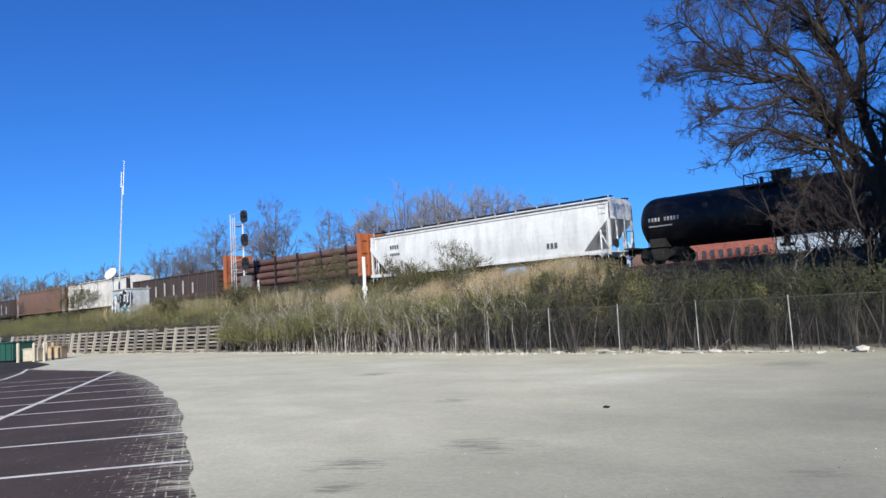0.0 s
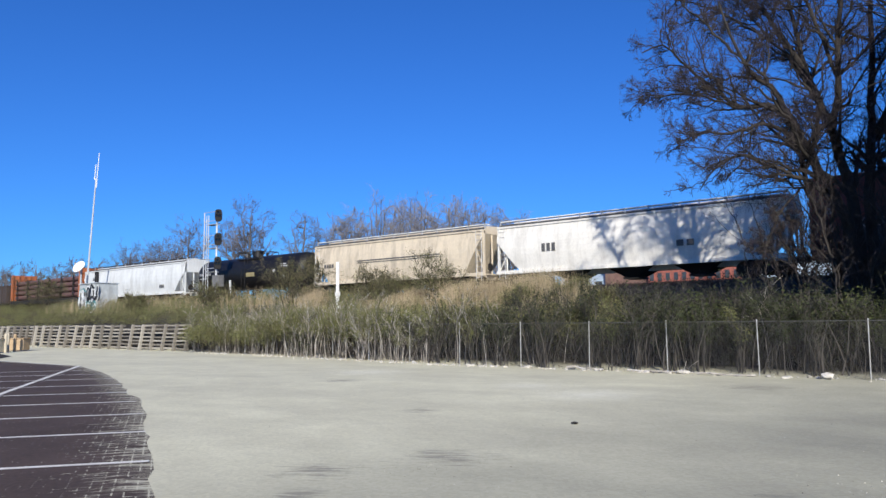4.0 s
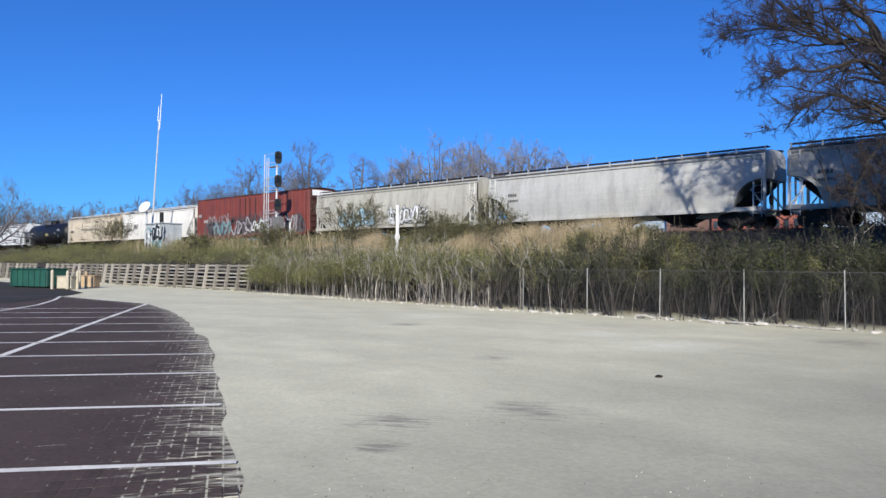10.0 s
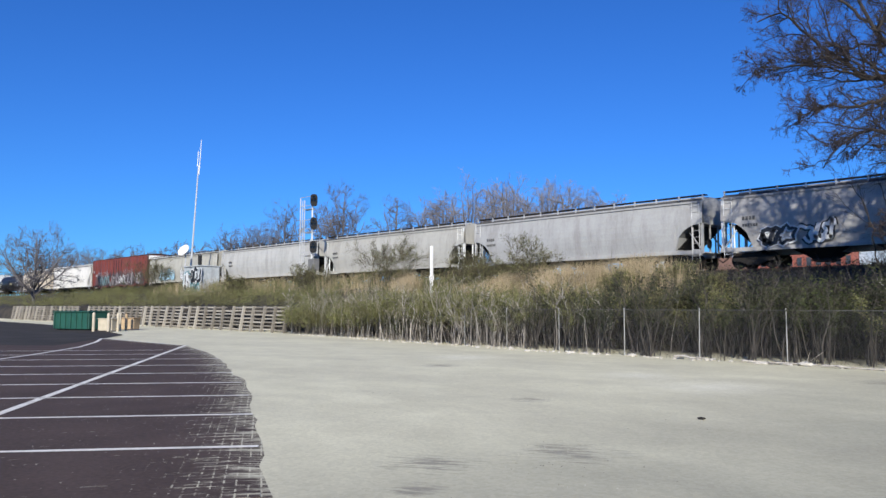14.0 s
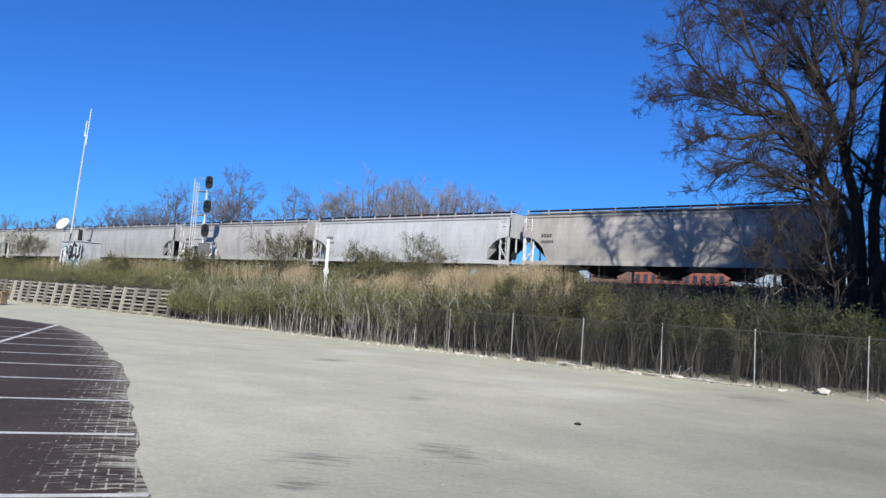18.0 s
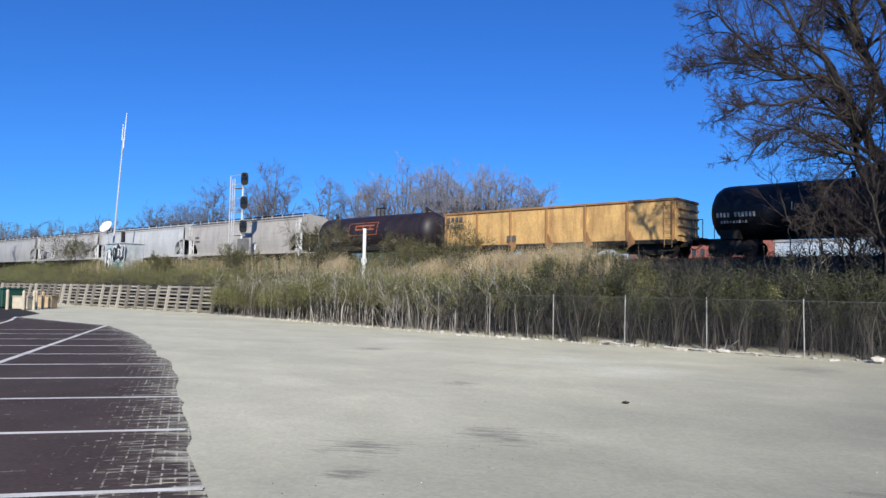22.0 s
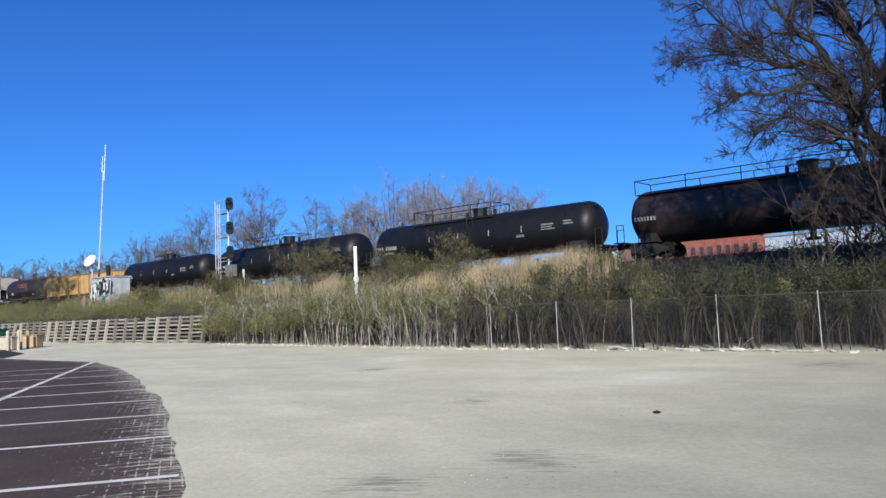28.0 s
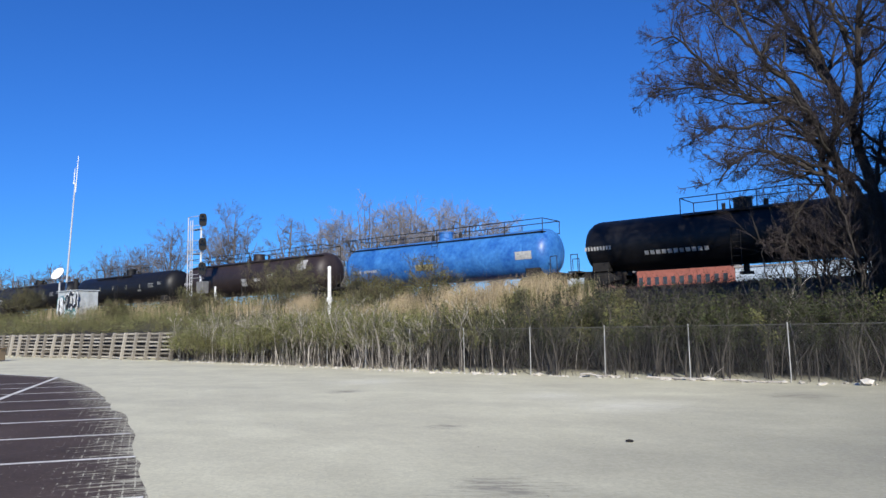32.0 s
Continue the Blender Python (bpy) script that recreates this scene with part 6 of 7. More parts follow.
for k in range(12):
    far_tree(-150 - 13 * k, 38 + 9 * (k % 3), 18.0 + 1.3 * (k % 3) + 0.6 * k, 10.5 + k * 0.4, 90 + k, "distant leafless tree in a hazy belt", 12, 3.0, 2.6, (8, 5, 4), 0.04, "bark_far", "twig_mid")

# the great tree beside the bank: many stems from one foot, long limbs over the fence side, a skirt of low twigs
GX, GY = 24.4, -12.4
GZ = ground_z(GX, GY)
BOUGHS, GIRTH = [], []


def limb(foot, tip, *pts):
    BOUGHS.append([(x - GX, y - GY, z - GZ) for x, y, z in pts])
    GIRTH.append((foot, tip))


limb(0.25, 0.045, (24.45, -12.4, 0.7), (24.34, -12.2, 4.4), (24.15, -12.0, 6.0), (23.8, -11.8, 7.7), (23.35, -11.6, 9.2), (22.67, -11.4, 11.2), (21.75, -11.2, 12.9), (21.2, -11.0, 14.2))
limb(0.21, 0.035, (24.3, -12.6, 0.7), (24.2, -12.7, 4.6), (23.44, -12.8, 6.5), (22.96, -12.9, 7.8), (22.46, -13.0, 9.0), (22.17, -13.1, 9.8), (21.47, -13.2, 10.5), (21.0, -13.3, 11.4), (20.3, -13.5, 13.6))
limb(0.11, 0.02, (22.46, -13.0, 9.0), (21.81, -13.2, 9.4), (21.05, -13.5, 9.35), (20.58, -13.7, 9.7), (19.77, -13.9, 10.6), (19.15, -14.1, 11.3), (18.5, -14.4, 12.1), (17.7, -14.6, 12.0))
limb(0.06, 0.015, (21.1, -13.6, 9.3), (20.28, -14.1, 9.7), (19.12, -14.5, 10.0), (17.8, -15.0, 10.1))
limb(0.10, 0.02, (24.16, -12.8, 4.9), (23.35, -13.2, 6.2), (22.68, -13.7, 6.6), (21.81, -14.2, 7.1), (21.33, -14.6, 7.35), (20.57, -15.0, 7.0), (20.1, -15.5, 6.2))
limb(0.23, 0.05, (24.95, -12.2, 0.7), (24.68, -11.8, 5.4), (24.78, -11.5, 7.1), (24.76, -11.1, 8.3), (24.86, -10.7, 10.5), (24.9, -10.4, 13.3), (25.1, -10.0, 16.5))
limb(0.13, 0.04, (23.87, -12.2, 7.6), (23.38, -11.8, 9.3), (22.75, -11.3, 11.2), (22.43, -10.9, 12.6), (22.0, -10.4, 14.6), (21.6, -10.0, 17.0))
limb(0.09, 0.02, (22.98, -13.0, 7.8), (21.91, -13.6, 8.6), (21.26, -14.1, 8.4), (20.3, -14.6, 8.3), (19.1, -15.2, 8.5))
limb(0.045, 0.016, (22.73, -13.0, 6.2), (22.14, -13.3, 5.4), (21.76, -13.7, 4.3), (21.3, -14.0, 3.9))
limb(0.14, 0.04, (23.73, -12.0, 8.4), (24.05, -12.4, 9.9), (24.26, -12.8, 11.6), (24.5, -13.1, 13.1), (24.7, -13.5, 15.5))
limb(0.19, 0.04, (25.2, -12.4, 0.7), (25.25, -12.0, 5.0), (25.62, -11.7, 7.0), (26.1, -11.4, 9.4), (26.6, -11.0, 12.6), (27.4, -10.6, 15.6))
limb(0.14, 0.03, (23.9, -12.4, 0.7), (23.55, -12.6, 4.4), (23.09, -12.9, 5.9), (22.82, -13.1, 7.4), (21.97, -13.4, 8.4), (20.7, -13.6, 10.3))
limb(0.18, 0.035, (26.3, -11.9, 0.7), (26.8, -11.9, 5.2), (27.9, -12.3, 8.6), (29.6, -12.8, 11.8), (31.0, -13.0, 14.0))
limb(0.12, 0.03, (26.0, -12.1, 4.6), (27.2, -13.2, 7.6), (28.2, -14.2, 10.4), (28.6, -14.8, 13.0))
limb(0.1, 0.03, (24.9, -11.0, 8.0), (26.0, -10.2, 11.0), (27.8, -9.4, 13.4))
limb(0.07, 0.02, (22.7, -11.4, 11.2), (21.2, -11.0, 12.8), (19.4, -10.7, 14.4), (17.6, -10.4, 15.6))
limb(0.06, 0.018, (21.0, -13.3, 11.4), (19.8, -13.1, 12.9), (18.6, -12.8, 14.4), (17.6, -12.4, 15.4))
limb(0.08, 0.02, (23.4, -11.6, 9.2), (22.0, -10.4, 11.8), (20.4, -9.6, 14.2), (19.4, -9.2, 16.0))
limb(0.08, 0.025, (24.1, -12.4, 9.9), (23.4, -12.8, 12.6), (22.8, -13.0, 15.0), (22.4, -13.0, 17.4))
bare_tree("great_bare_tree", (GX, GY, GZ), "large many-stemmed leafless tree on the bank, full of fine twigs", np.random.RandomState(7), BOUGHS, GIRTH,
          [(19, 0.27, 0.85, 0.1, 8, 0.012, 0.25, 0.3, 2.6, 0.55), (8, 0.4, 0.8, 0.08, 5, 0.006, 0.12, 0.3, 1.3, 0.5), (6, 0.5, 0.8, 0.05, 4, 0.0046, 0.1, 0.25), (4, 0.62, 0.85, 0.05, 3, 0.0037, 0.05, 0.25)], M["bark"], M["twig"])
# thin suckers round its foot
rng = np.random.RandomState(12)
SUCKERS = []
for k in range(26):
    x, y = rng.normal(-0.6, 1.3), rng.normal(-0.2, 0.7)
    SUCKERS.append([(x, y, -0.3), (x + rng.normal(0, 0.15), y, 1.6), (x + rng.normal(-0.2, 0.4), y + rng.normal(0, 0.2), 3.2), (x + rng.normal(-0.4, 0.8), y + rng.normal(0, 0.4), rng.uniform(4.0, 5.5))])
bare_tree("sucker_thicket", (GX, GY, ground_z(GX, GY)), "dark thicket of thin bare suckers round the tree foot", rng, SUCKERS, [(rng.uniform(0.025, 0.06), 0.01) for _ in SUCKERS],
          [(9, 0.3, 0.7, 0.15, 5, 0.006, 0.2), (6, 0.45, 0.7, 0.1, 4, 0.004, 0.1), (4, 0.5, 0.7, 0.1, 3, 0.0032)], M["bark"], M["twig"])


def leaves(rng, centres, n_each, spread, size, flat=0.6):
    c = np.repeat(centres, n_each, axis=0)
    p = c + rng.normal(0, 1, c.shape) * spread
    t = rng.normal(0, 1, (len(c), 3, 3)) * size
    t[:, :, 2] *= flat
    return p[:, None, :] + t


def evergreen(x, y, h, w, seed):
    """An unseen dense round-headed evergreen, added to cast shade: trunk, limbs and a crown of small leaf clumps."""
    r8 = np.random.RandomState(seed)
    t = thing("unseen_shade_tree", pose(x, y, ground_z(x, y)), "dense dark evergreen added out of view to shade the track", "tree")
    out = {k: [] for k in range(3)}
    for s in range(3):
        grow(r8, (r8.normal(0, 0.3), r8.normal(0, 0.3), -0.2), (r8.normal(0, 0.2), r8.normal(0, 0.2), 1), h * 0.8, 0.3, 0, 2, out, 0.7, 0, (8, 10), 0.2, 0.1, 0.2)
    V, F = tubes([q for k in out for q in out[k]], 5)
    part("trunk", soup("trunk", V, F), M["bark"], t, smooth=True)
    c = in_ellipsoid(r8, 900, (0, 0, h * 0.55), (w, w * 0.75, h * 0.47), 0.3)
    part("crown", tri_mesh("crown", leaves(r8, c, 90, (0.5, 0.5, 0.45), 0.13, 1.0)), M["leaf_dark"], t)


def blades(rng, base, h, w, lean):
    n = len(base)
    a = rng.uniform(0, math.tau, n)
    side = np.stack([np.cos(a), np.sin(a), np.zeros(n)], 1) * w
    tip = base + np.stack([rng.normal(0, lean, n), rng.normal(0, lean, n), np.ones(n)], 1) * h[:, None]
    return np.stack([base - side, base + side, tip], 1)


def on_bank(rng, n, x0, x1, y0, y1):
    x, y = rng.uniform(x0, x1, n), rng.uniform(y0, y1, n)
    return np.stack([x, y, np.array([ground_z(a, b) for a, b in zip(x, y)])], 1)


def scrub(rng, n, x0, x1, y0, y1, low, high, threshold=-0.35, seed=7.0):
    """Clump centres over the bank, lifted to low..high above the soil."""
    c = on_bank(rng, n, x0, x1, y0, y1)
    c = c[np.array([noise.noise((p[0] * 0.3, p[1] * 0.3, seed)) > threshold for p in c])]
    c[:, 2] += rng.uniform(low, high, len(c))
    return c


def mounds(rng, n, x0, x1, y0, y1, tall):
    """Clumps heaped into rounded mounds with gaps of bare soil between."""
    c = on_bank(rng, n, x0, x1, y0, y1)
    lump = np.array([noise.noise((p[0] * 0.28, p[1] * 0.4, 31.0)) + 0.45 * noise.noise((p[0] * 0.8, p[1] * 0.8, 5.0)) for p in c])
    keep = lump > -0.28
    c, lump = c[keep], lump[keep]
    c[:, 2] += 0.12 + rng.random_sample(len(c)) ** 0.7 * tall * np.clip(lump + 0.42, 0.05, 1.1)
    return c


def sticks(rng, centres, n_each, spread, length, w, up=0.8):
    c = np.repeat(centres, n_each, axis=0)
    p = c + rng.normal(0, 1, c.shape) * spread
    d = rng.normal(0, 0.6, c.shape)
    d[:, 2] = np.abs(d[:, 2]) + up
    d *= (length * rng.uniform(0.5, 1.4, len(c)) / np.linalg.norm(d, axis=1))[:, None]
    a = rng.uniform(0, math.tau, len(c))
    side = np.stack([np.cos(a), np.sin(a), np.zeros(len(c))], 1) * w
    return np.stack([p - side, p + side, p + d], 1)


# patches of tall dry grass: x, y, half widths, blades
GRASS = [(-10.2, -7.4, 1.0, 0.9, 1700), (-9.0, -8.3, 0.8, 0.8, 800), (-0.6, -11.2, 1.0, 0.9, 1900), (0.5, -10.4, 1.2, 0.9, 2000), (0.9, -9.2, 1.2, 0.8, 1500), (2.2, -8.2, 1.0, 0.8, 900),
         (4.6, -9.4, 1.3, 1.0, 2300), (6.3, -8.9, 1.3, 0.9, 2100), (7.9, -8.2, 1.3, 0.9, 1700), (9.4, -8.4, 1.1, 0.9, 700), (-5.4, -6.4, 1.4, 0.7, 500), (12.0, -10.5, 1.2, 0.8, 260)]


def canopy(rng, n, x0, x1, y0, y1, low, high, seed, gate=-0.2):
    """Clumps of a thicket that keeps bare stems below: between low and high over the lot, or just over the soil, in uneven heaps."""
    c = on_bank(rng, n, x0, x1, y0, y1)
    lump = np.array([0.5 + 1.0 * noise.noise((p[0] * 0.42, p[1] * 0.42, seed)) + 0.6 * noise.noise((p[0] * 1.2, p[1] * 1.2, seed + 3)) for p in c])
    keep = lump > 0.5 + gate
    c, lump = c[keep], lump[keep].clip(0.05, 1.5)
    foot = np.maximum(low + 0.2 * rng.random_sample(len(c)), c[:, 2] + 0.2)
    c[:, 2] = foot + rng.random_sample(len(c)) * (high - low) * lump
    return c


def build_brush():
    rng = np.random.RandomState(11)
    leafy = [canopy(rng, 900, -9.7, -1, -17.6, -11.5, 0.75, 1.9, 21.0, -0.5), canopy(rng, 900, -2, 11, -18.4, -13.6, 1.2, 2.2, 21.0, -0.45),
             canopy(rng, 520, -10, 10, -13.6, -7.5, 1.5, 2.5, 4.0, 0.0), canopy(rng, 420, 10, 17.5, -18.2, -12.5, 1.1, 2.0, 9.0, -0.15),
             scrub(rng, 420, -10, 9, -8.5, -4.6, 0.2, 1.1, 0.0),
             mounds(rng, 1500, -75, -11, -14.8, -5.0, 1.2), scrub(rng, 330, -75, -6, -6.2, -4.4, 0.2, 0.8, -0.4), scrub(rng, 300, -130, -75, -14.5, -5, 0.2, 0.9)]
    c = np.concatenate(leafy)
    ob = part("brush", tri_mesh("brush", leaves(rng, c, 125, (0.3, 0.3, 0.2), 0.031)), M["leaf"])
    tagged(ob, "low brush on the bank in first pale green leaf", "brush", kind="stuff")
    ob = part("brushwood", tri_mesh("brushwood", sticks(rng, c - np.array([0, 0, 0.25]), 9, (0.45, 0.45, 0.25), 0.6, 0.007)), M["brushwood"])
    tagged(ob, "bare brown twigs of the brush on the bank", "brushwood", kind="stuff")
    c = canopy(rng, 520, 17.5, 33, -18.2, -14.0, 1.1, 2.05, 15.0, -0.1)
    ob = part("weeds", tri_mesh("weeds", leaves(rng, c, 110, (0.3, 0.3, 0.2), 0.03)), M["leaf_mid"])
    tagged(ob, "deep green leafy weeds over the fence", "weeds", kind="stuff")
    # dark twigs between the stems and under the tree, none in front of the fence
    # the shade there is put into their near-black colour
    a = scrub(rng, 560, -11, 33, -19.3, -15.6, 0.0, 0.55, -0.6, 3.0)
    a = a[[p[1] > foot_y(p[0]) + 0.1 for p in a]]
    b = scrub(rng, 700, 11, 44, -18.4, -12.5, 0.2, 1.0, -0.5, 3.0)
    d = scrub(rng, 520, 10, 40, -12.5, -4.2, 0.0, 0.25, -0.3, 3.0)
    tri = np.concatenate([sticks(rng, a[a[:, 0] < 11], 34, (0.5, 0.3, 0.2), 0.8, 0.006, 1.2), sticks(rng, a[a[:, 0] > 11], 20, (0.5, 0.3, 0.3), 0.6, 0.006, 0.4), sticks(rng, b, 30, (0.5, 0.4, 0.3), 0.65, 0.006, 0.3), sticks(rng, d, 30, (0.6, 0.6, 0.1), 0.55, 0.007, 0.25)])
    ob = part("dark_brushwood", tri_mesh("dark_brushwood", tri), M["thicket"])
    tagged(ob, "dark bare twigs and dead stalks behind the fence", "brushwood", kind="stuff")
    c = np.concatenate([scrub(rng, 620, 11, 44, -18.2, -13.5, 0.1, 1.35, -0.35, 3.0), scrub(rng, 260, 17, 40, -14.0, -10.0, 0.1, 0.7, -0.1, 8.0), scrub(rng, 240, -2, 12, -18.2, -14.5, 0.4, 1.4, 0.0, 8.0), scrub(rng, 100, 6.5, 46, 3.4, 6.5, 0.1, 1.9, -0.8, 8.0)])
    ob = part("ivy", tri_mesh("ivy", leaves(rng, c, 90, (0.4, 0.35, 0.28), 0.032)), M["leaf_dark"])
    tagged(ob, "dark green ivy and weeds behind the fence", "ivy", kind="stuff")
    c = np.concatenate([scrub(rng, 260, -120, -70, 5.5, 9.0, 0.2, 2.4, -0.9, 8.0), scrub(rng, 760, -70, -12, 5.5, 8.0, 0.2, 2.2, -0.9, 8.0), scrub(rng, 320, 13, 46, 4.0, 6.5, 0.0, 0.7, -0.9, 8.0), scrub(rng, 420, 20.8, 46, 4.0, 6.5, 0.2, 2.6, -0.9, 8.0)])
    ob = part("hedge", tri_mesh("hedge", leaves(rng, c, 60, (0.6, 0.4, 0.35), 0.075)), M["leaf_dark"])
    tagged(ob, "dark low hedge growing beyond the track", "hedge", kind="stuff")
    tufts = []
    for x, y, rx, ry, n in GRASS:
        q = np.stack([rng.normal(x, rx * 0.5, n), rng.normal(y, ry * 0.5, n), np.zeros(n)], 1)
        q[:, 2] = [ground_z(a, d) for a, d in q[:, :2]]
        tufts.append(q)
    b = np.concatenate(tufts + [on_bank(rng, 2200, -50, -10, -9, -4.5), on_bank(rng, 900, -10, 12, -12, -5)])
    ob = part("dry_grass", tri_mesh("dry_grass", blades(rng, b, rng.uniform(0.8, 1.85, len(b)), 0.013, 0.13)), M["straw"])
    tagged(ob, "tall straw-coloured dry grass on the bank", "grass", kind="stuff")


build_brush()


def sapling_mesh(seed, h):
    """A clump of bare kinked stems that branch near the top."""
    rng = np.random.RandomState(seed)
    lines, radii = [], []
    for s in range(rng.randint(2, 5)):
        x, y, lean = rng.normal(0, 0.22), rng.normal(0, 0.12), rng.normal(0, 0.22)
        top = h * rng.uniform(0.6, 1.0)
        lines.append([(x, y, -0.1), (x + lean * 0.35 * top + rng.normal(0, 0.06), y, top * 0.35), (x + lean * 0.7 * top + rng.normal(0, 0.08), y + rng.normal(0, 0.1), top * 0.7), (x + lean * top, y + rng.normal(0, 0.2), top)])
        radii.append((rng.uniform(0.014, 0.034), 0.008))
    P = np.stack([resample(q, 8) for q in lines])
    f = np.linspace(0, 1, 8)
    R = np.stack([a * (1 - f) + b * f for a, b in radii])
    g1 = sprout(rng, P, R, 5, 0.34, 0.7, 0.2, 4, 0.005, 0.42)
    g2 = sprout(rng, *g1, 4, 0.5, 0.6, 0.2, 3, 0.004, 0.2)
    V, F = skin([(P, R), g1], 4)
    W, G = skin([g2], 3)
    return soup("stems", np.concatenate([V, W]), np.concatenate([F, G + len(V)]))


STEMS = [sapling_mesh(200 + k, 2.0 + 0.05 * k) for k in range(14)]
rng = random.Random(9)
BUDS = []
for i in range(14):
    r8 = np.random.RandomState(300 + i)
    co = np.array([v.co for v in STEMS[i].vertices])
    co = co[co[:, 2] > 0.95]
    BUDS.append(tri_mesh("buds", leaves(r8, co[r8.randint(0, len(co), 210)], 3, (0.07, 0.07, 0.07), 0.026)))
# darker copies for the tree side: duller growth with some shade in the colour
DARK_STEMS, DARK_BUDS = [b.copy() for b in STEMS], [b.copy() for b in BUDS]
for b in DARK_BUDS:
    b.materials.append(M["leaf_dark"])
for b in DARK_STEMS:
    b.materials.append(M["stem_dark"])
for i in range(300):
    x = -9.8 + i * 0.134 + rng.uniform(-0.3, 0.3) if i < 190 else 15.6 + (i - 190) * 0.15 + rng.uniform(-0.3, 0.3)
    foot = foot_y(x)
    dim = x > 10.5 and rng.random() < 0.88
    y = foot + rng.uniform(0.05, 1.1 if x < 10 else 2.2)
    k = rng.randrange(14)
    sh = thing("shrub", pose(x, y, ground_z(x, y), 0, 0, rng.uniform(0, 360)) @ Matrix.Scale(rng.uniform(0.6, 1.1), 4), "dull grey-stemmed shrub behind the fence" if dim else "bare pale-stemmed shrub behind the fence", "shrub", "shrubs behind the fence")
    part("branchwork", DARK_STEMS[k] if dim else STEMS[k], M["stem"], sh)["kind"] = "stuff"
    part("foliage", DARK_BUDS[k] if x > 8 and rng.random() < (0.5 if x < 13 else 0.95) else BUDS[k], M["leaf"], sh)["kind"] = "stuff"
# a few round bushes standing clear on the bank top
for x, y, h in ((-12.2, -7.6, 4.6), (-3.2, -8.2, 3.5), (-1.6, -8.8, 3.0), (1.5, -8.4, 3.8), (-55, -6.5, 4.8), (11.4, -9.4, 1.7), (13.6, -11.0, 1.5), (8.6, -9.6, 1.5), (-20.5, -8.0, 2.8), (-30.0, -9.5, 2.4)):
    sd = int(abs(x) * 7 + 400)
    r8 = np.random.RandomState(sd)
    out = {k: [] for k in range(4)}
    for s in range(12):
        grow(r8, (r8.normal(0, 0.25), r8.normal(0, 0.25), -0.1), (r8.normal(0, 0.55), r8.normal(0, 0.5), 1), h * r8.uniform(0.5, 0.75), 0.03, 0, 3, out, 0.7, 0, (4, 6), 0.2, 0.16, 0.2)
    V, F = tubes([[(p, max(r, 0.007)) for p, r in path] for k in out for path in out[k]], 3)
    sh = thing("bush", pose(x, y, ground_z(x, y)), "rounded twiggy bush with first green buds on the bank", "bush", "bushes on the bank")
    part("branchwork", soup("stems", V, F), M["brushwood"], sh)["kind"] = "stuff"
    co = np.array(V)
    part("foliage", tri_mesh("buds", leaves(r8, co[r8.randint(0, len(co), 2600)], 3, (0.1, 0.1, 0.1), 0.026)), M["leaf"], sh)["kind"] = "stuff"

# both stand out of view, added only to shade the track and bank
evergreen(35.5, -16.0, 22.0, 6.3, 5)
evergreen(32.4, -17.4, 15.0, 4.0, 8)

# ---- stones along the fence foot ----
def stone_mesh(seed):
    rng = np.random.RandomState(seed)
    bm = bmesh.new()
    bmesh.ops.create_icosphere(bm, subdivisions=1, radius=1.0)
    for v in bm.verts:
        v.co *= rng.uniform(0.75, 1.2)
        v.co.z *= 0.6
    me = finish(bm, "stone")
    me.materials.append(M["rock"])
    return me


STONES = [stone_mesh(k) for k in range(6)]
rng = random.Random(17)
for i in range(296):
    x = rng.uniform(-9, 30)
    foot = foot_y(x)
    y = foot - 0.35 + rng.gauss(0, 0.22)
    s = rng.uniform(0.02, 0.085)
    ob = part("stone", STONES[rng.randrange(6)], None, m=pose(x, y, max(0, ground_z(x, y)) + s * 0.25, 0, 0, rng.uniform(0, 360)) @ Matrix.Diagonal((s * rng.uniform(1, 1.8), s, s, 1)))
    tagged(ob, "pale limestone rubble at the fence foot", "stone", "stones along the fence")
ob = part("stone", STONES[0], None, m=pose(24.81, -19.85, 0.1) @ Matrix.Diagonal((0.17, 0.13, 0.15, 1)))
tagged(ob, "larger pale limestone block at the fence foot", "stone", "stones along the fence")


for x, y, w in ((20.9, -19.75, 0.16), (22.9, -19.8, 0.11), (23.3, -19.72, 0.09), (15.4, -19.6, 0.12), (18.2, -19.7, 0.1), (2.2, -17.6, 0.17), (3.0, -17.7, 0.12), (9.6, -19.0, 0.1), (-2.5, -17.0, 0.12)):
    ob = part("stone", STONES[rng.randrange(6)], None, m=pose(x, y, w * 0.35, 0, 0, rng.uniform(0, 360)) @ Matrix.Diagonal((w * 1.6, w, w * 0.8, 1)))
    tagged(ob, "broken pale concrete lump at the fence foot", "stone", "stones along the fence")
for x, y, length, turn in ((19.2, -19.85, 2.2, 4), (21.4, -19.9, 1.5, -6), (17.0, -19.8, 1.1, 10)):
    r8 = np.random.RandomState(int(x * 10))
    P = resample([(k * length / 4, r8.normal(0, 0.05), 0.03 + abs(r8.normal(0, 0.03))) for k in range(5)], 12)[None]
    g0 = (P, np.linspace(0.035, 0.014, 12)[None])
    V, F = skin([g0, sprout(r8, *g0, 5, 0.25, 0.7, 0.05, 4, 0.006)], 6)
    ob = part("fallen_branch", soup("fallen_branch", V, F), M["stem"], smooth=True, m=pose(x, y, 0.01, 0, 0, turn))
    tagged(ob, "bleached fallen branch lying along the fence foot", "branch", "fallen branches")


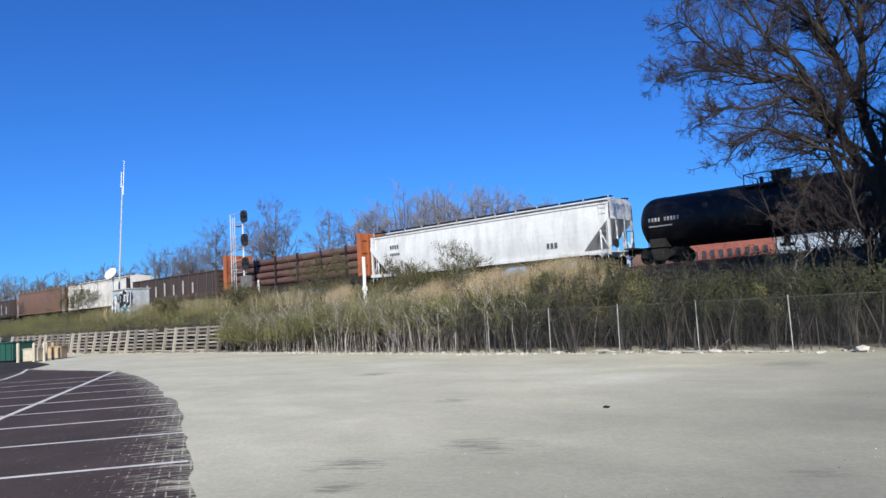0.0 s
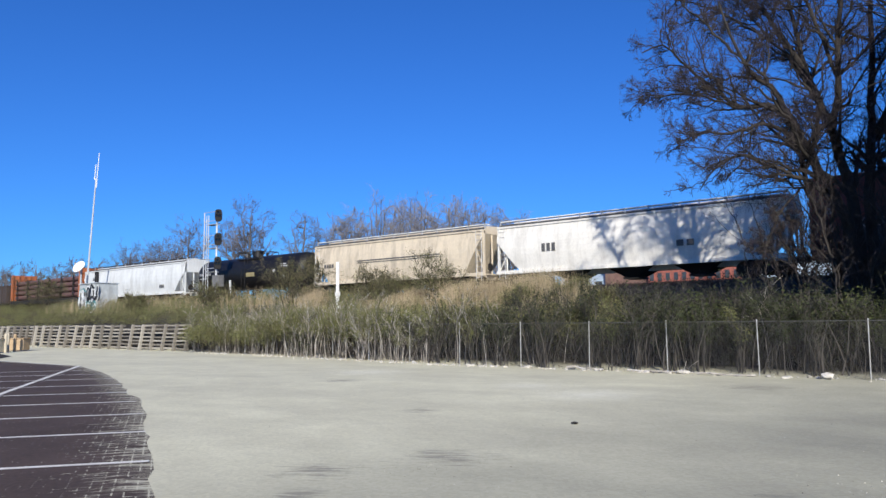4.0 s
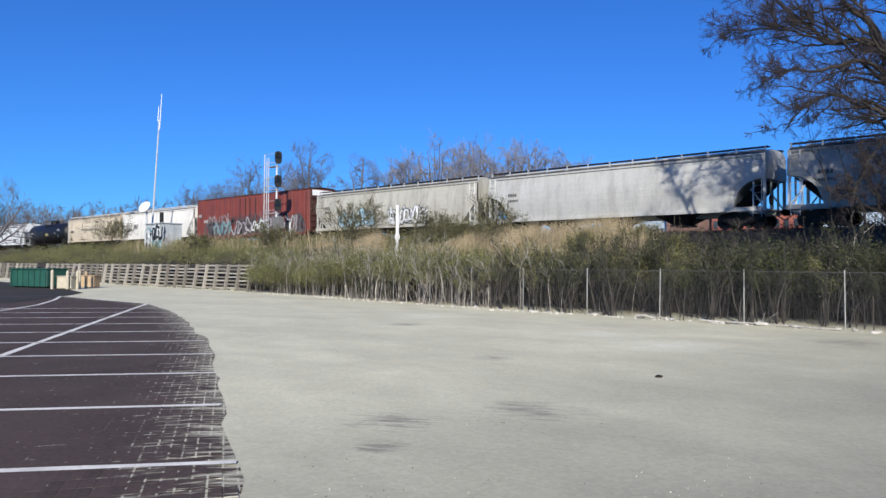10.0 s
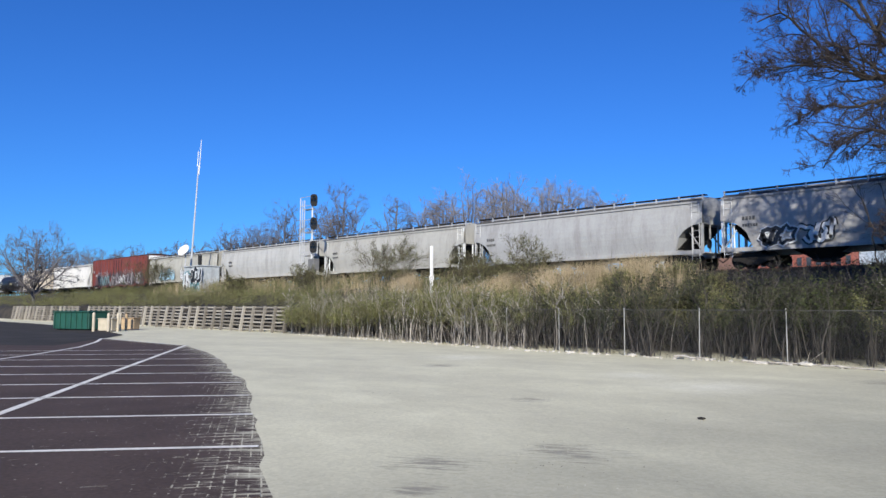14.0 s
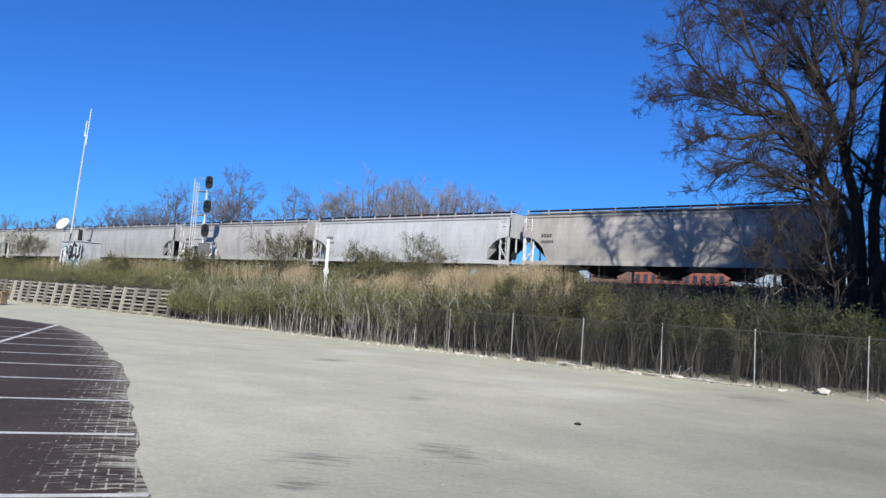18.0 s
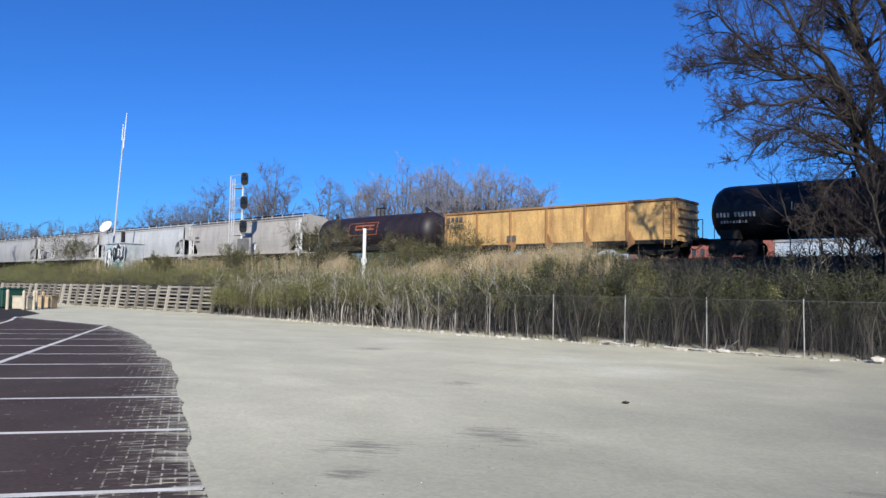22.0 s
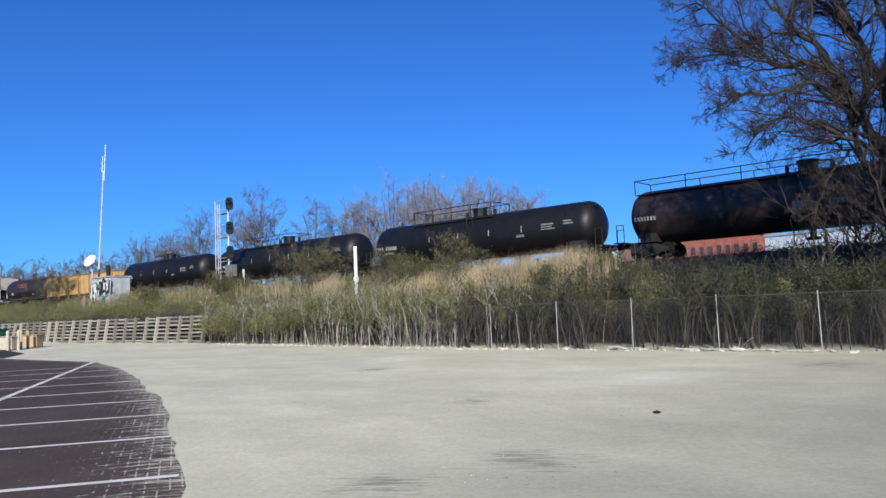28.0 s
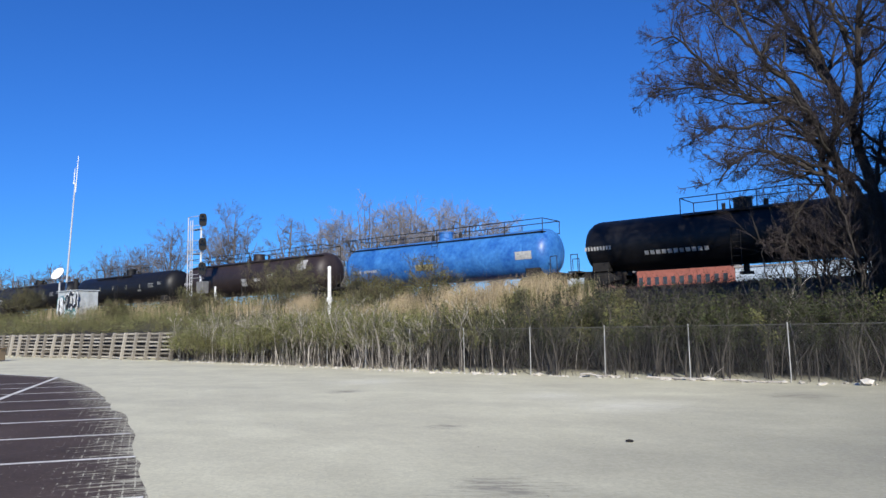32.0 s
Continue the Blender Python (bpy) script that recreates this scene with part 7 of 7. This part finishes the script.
# ---- bins and bollards by the drive ----
def build_bin():
    b = thing("dumpster", pose(-25.4, -23.6, 0, 0, 0, 21), "green steel dumpster enclosure with ribbed sides", "dumpster")
    bm = bmesh.new()
    box(bm, -1.7, 1.7, -0.8, 0.8, 0.08, 1.22, 0.03)
    part("body", bm, M["green_paint"], b)
    for i in range(7):
        bm = bmesh.new()
        x = -1.6 + i * 0.533
        box(bm, x - 0.05, x + 0.05, -0.88, -0.79, 0.1, 1.2, 0.01)
        part("rib", bm, M["green_paint"], b)
    bm = bmesh.new()
    box(bm, -1.75, 1.75, -0.9, 0.9, 1.22, 1.3, 0.02)
    part("lid", bm, M["green_paint"], b)
    for x in (-1.5, 1.5):
        bm = bmesh.new()
        box(bm, x - 0.1, x + 0.1, -0.6, 0.6, 0.0, 0.08)
        part("skid", bm, M["steel_dark"], b)


build_bin()
for x, y, h, m, word in ((-20.9, -24.3, 1.15, "cream", "cream"), (-20.3, -23.6, 1.1, "cream", "cream"), (-20.6, -22.9, 1.1, "cream", "cream"), (-22.1, -21.8, 1.05, "tan_paint", "tan"), (-21.6, -22.4, 1.1, "cream", "cream")):
    p = thing("bollard", pose(x, y, 0), f"{word} painted steel bollard beside the drive", "bollard", "bollards by the drive")
    bm = bmesh.new()
    bar(bm, (0, 0, -0.1), (0, 0, h), 0.09, 12)
    bmesh.ops.create_uvsphere(bm, u_segments=12, v_segments=6, radius=0.09, matrix=Matrix.Translation((0, 0, h)))
    part("post", bm, M[m], p)
for x, y, w, m, label in ((-20.9, -23.4, 1.0, "cream", "cream utility box between bollards"), (-23.2, -21.2, 1.2, "tan_paint", "tan utility box beside the crib wall")):
    p = thing("utility_box", pose(x, y, 0, 0, 0, 35), label, "utility box")
    bm = bmesh.new()
    box(bm, -w / 2, w / 2, -0.35, 0.35, 0.05, 0.8, 0.03)
    part("case", bm, M[m], p)
    bm = bmesh.new()
    box(bm, -w / 2 - 0.05, w / 2 + 0.05, -0.4, 0.4, 0.8, 0.85, 0.01)
    part("lid", bm, M[m], p)

# ---- loose stones on the lot ----
rng = random.Random(23)
ob = part("stone", STONES[2], M["bark"], m=pose(23.7, -31.02, 0.02) @ Matrix.Diagonal((0.07, 0.045, 0.04, 1)))
dark = STONES[2].copy()
dark.materials.clear()
dark.materials.append(M["steel_dark"])
ob.data = dark
tagged(ob, "small dark stone lying on the gravel", "stone")
peb = np.random.RandomState(31)
n = 500
c = np.stack([peb.uniform(8, 44, n), peb.uniform(-38, -21, n), np.full(n, 0.006)], 1)
for cx, cy, k in ((25.0, -37.5, 90), (26.9, -36.3, 110), (27.8, -35.9, 90), (24.4, -35.2, 40), (28.4, -33.2, 60), (33.5, -31, 50)):
    c = np.concatenate([c, np.stack([peb.normal(cx, 0.5, k), peb.normal(cy, 0.4, k), np.full(k, 0.006)], 1)])
size = peb.uniform(0.003, 0.008, len(c))[:, None, None]
tetra = np.array([[1, 0, 0], [-0.5, 0.87, 0], [-0.5, -0.87, 0], [0, 0, 1.1]])
faces = tetra[np.array([[0, 1, 3], [1, 2, 3], [2, 0, 3]])].reshape(9, 3)
tri = (c[:, None, :] + faces[None] * size * peb.uniform(0.6, 1.4, (len(c), 1, 3))).reshape(-1, 3, 3)
tagged(part("pebbles", tri_mesh("pebbles", tri), M["pebble"]), "pale pebbles scattered over the gravel lot", "gravel", kind="stuff")


# ---- single pavers of the lot beside the gravel ----
def build_pavers():
    bm = bmesh.new()
    box(bm, -BRICK_A / 2 + 0.0065, BRICK_A / 2 - 0.0065, -BRICK_B / 2 + 0.0065, BRICK_B / 2 - 0.0065, -0.02, 0.0014, 0.001)
    me = finish(bm, "paver")
    me.materials.append(paver_material("loose_dark_red_pavers", True))
    c, s = math.cos(PAVE_ANGLE), math.sin(PAVE_ANGLE)
    spots = []
    for i in range(-260, 0):
        for j in range(-190, -100):
            u, v = (i + 0.5) * BRICK_A, (j + 0.5) * BRICK_B
            x, y = u * c - v * s, u * s + v * c
            k = 0.59 * 0.462 + 0.807 * 0.887
            d = (-(x - 23.6) * 0.462 - (y + 37.85) * 0.887) / k
            if 0.12 < d < 1.5 and 23.0 < x < 25.6 and not any(abs((x - a) * 0.807 - (y - b) * 0.59) < 0.2 for a, b in STALLS):
                spots.append((abs(x - 24.2), x, y))
    r9 = random.Random(4)
    for _, x, y in sorted(spots)[:300]:
        part("paver", me, None, pavement, m=pose(x, y, 0.012 + r9.uniform(-0.0006, 0.0008), r9.uniform(-0.5, 0.5), r9.uniform(-0.5, 0.5), math.degrees(PAVE_ANGLE)))


build_pavers()


motions()
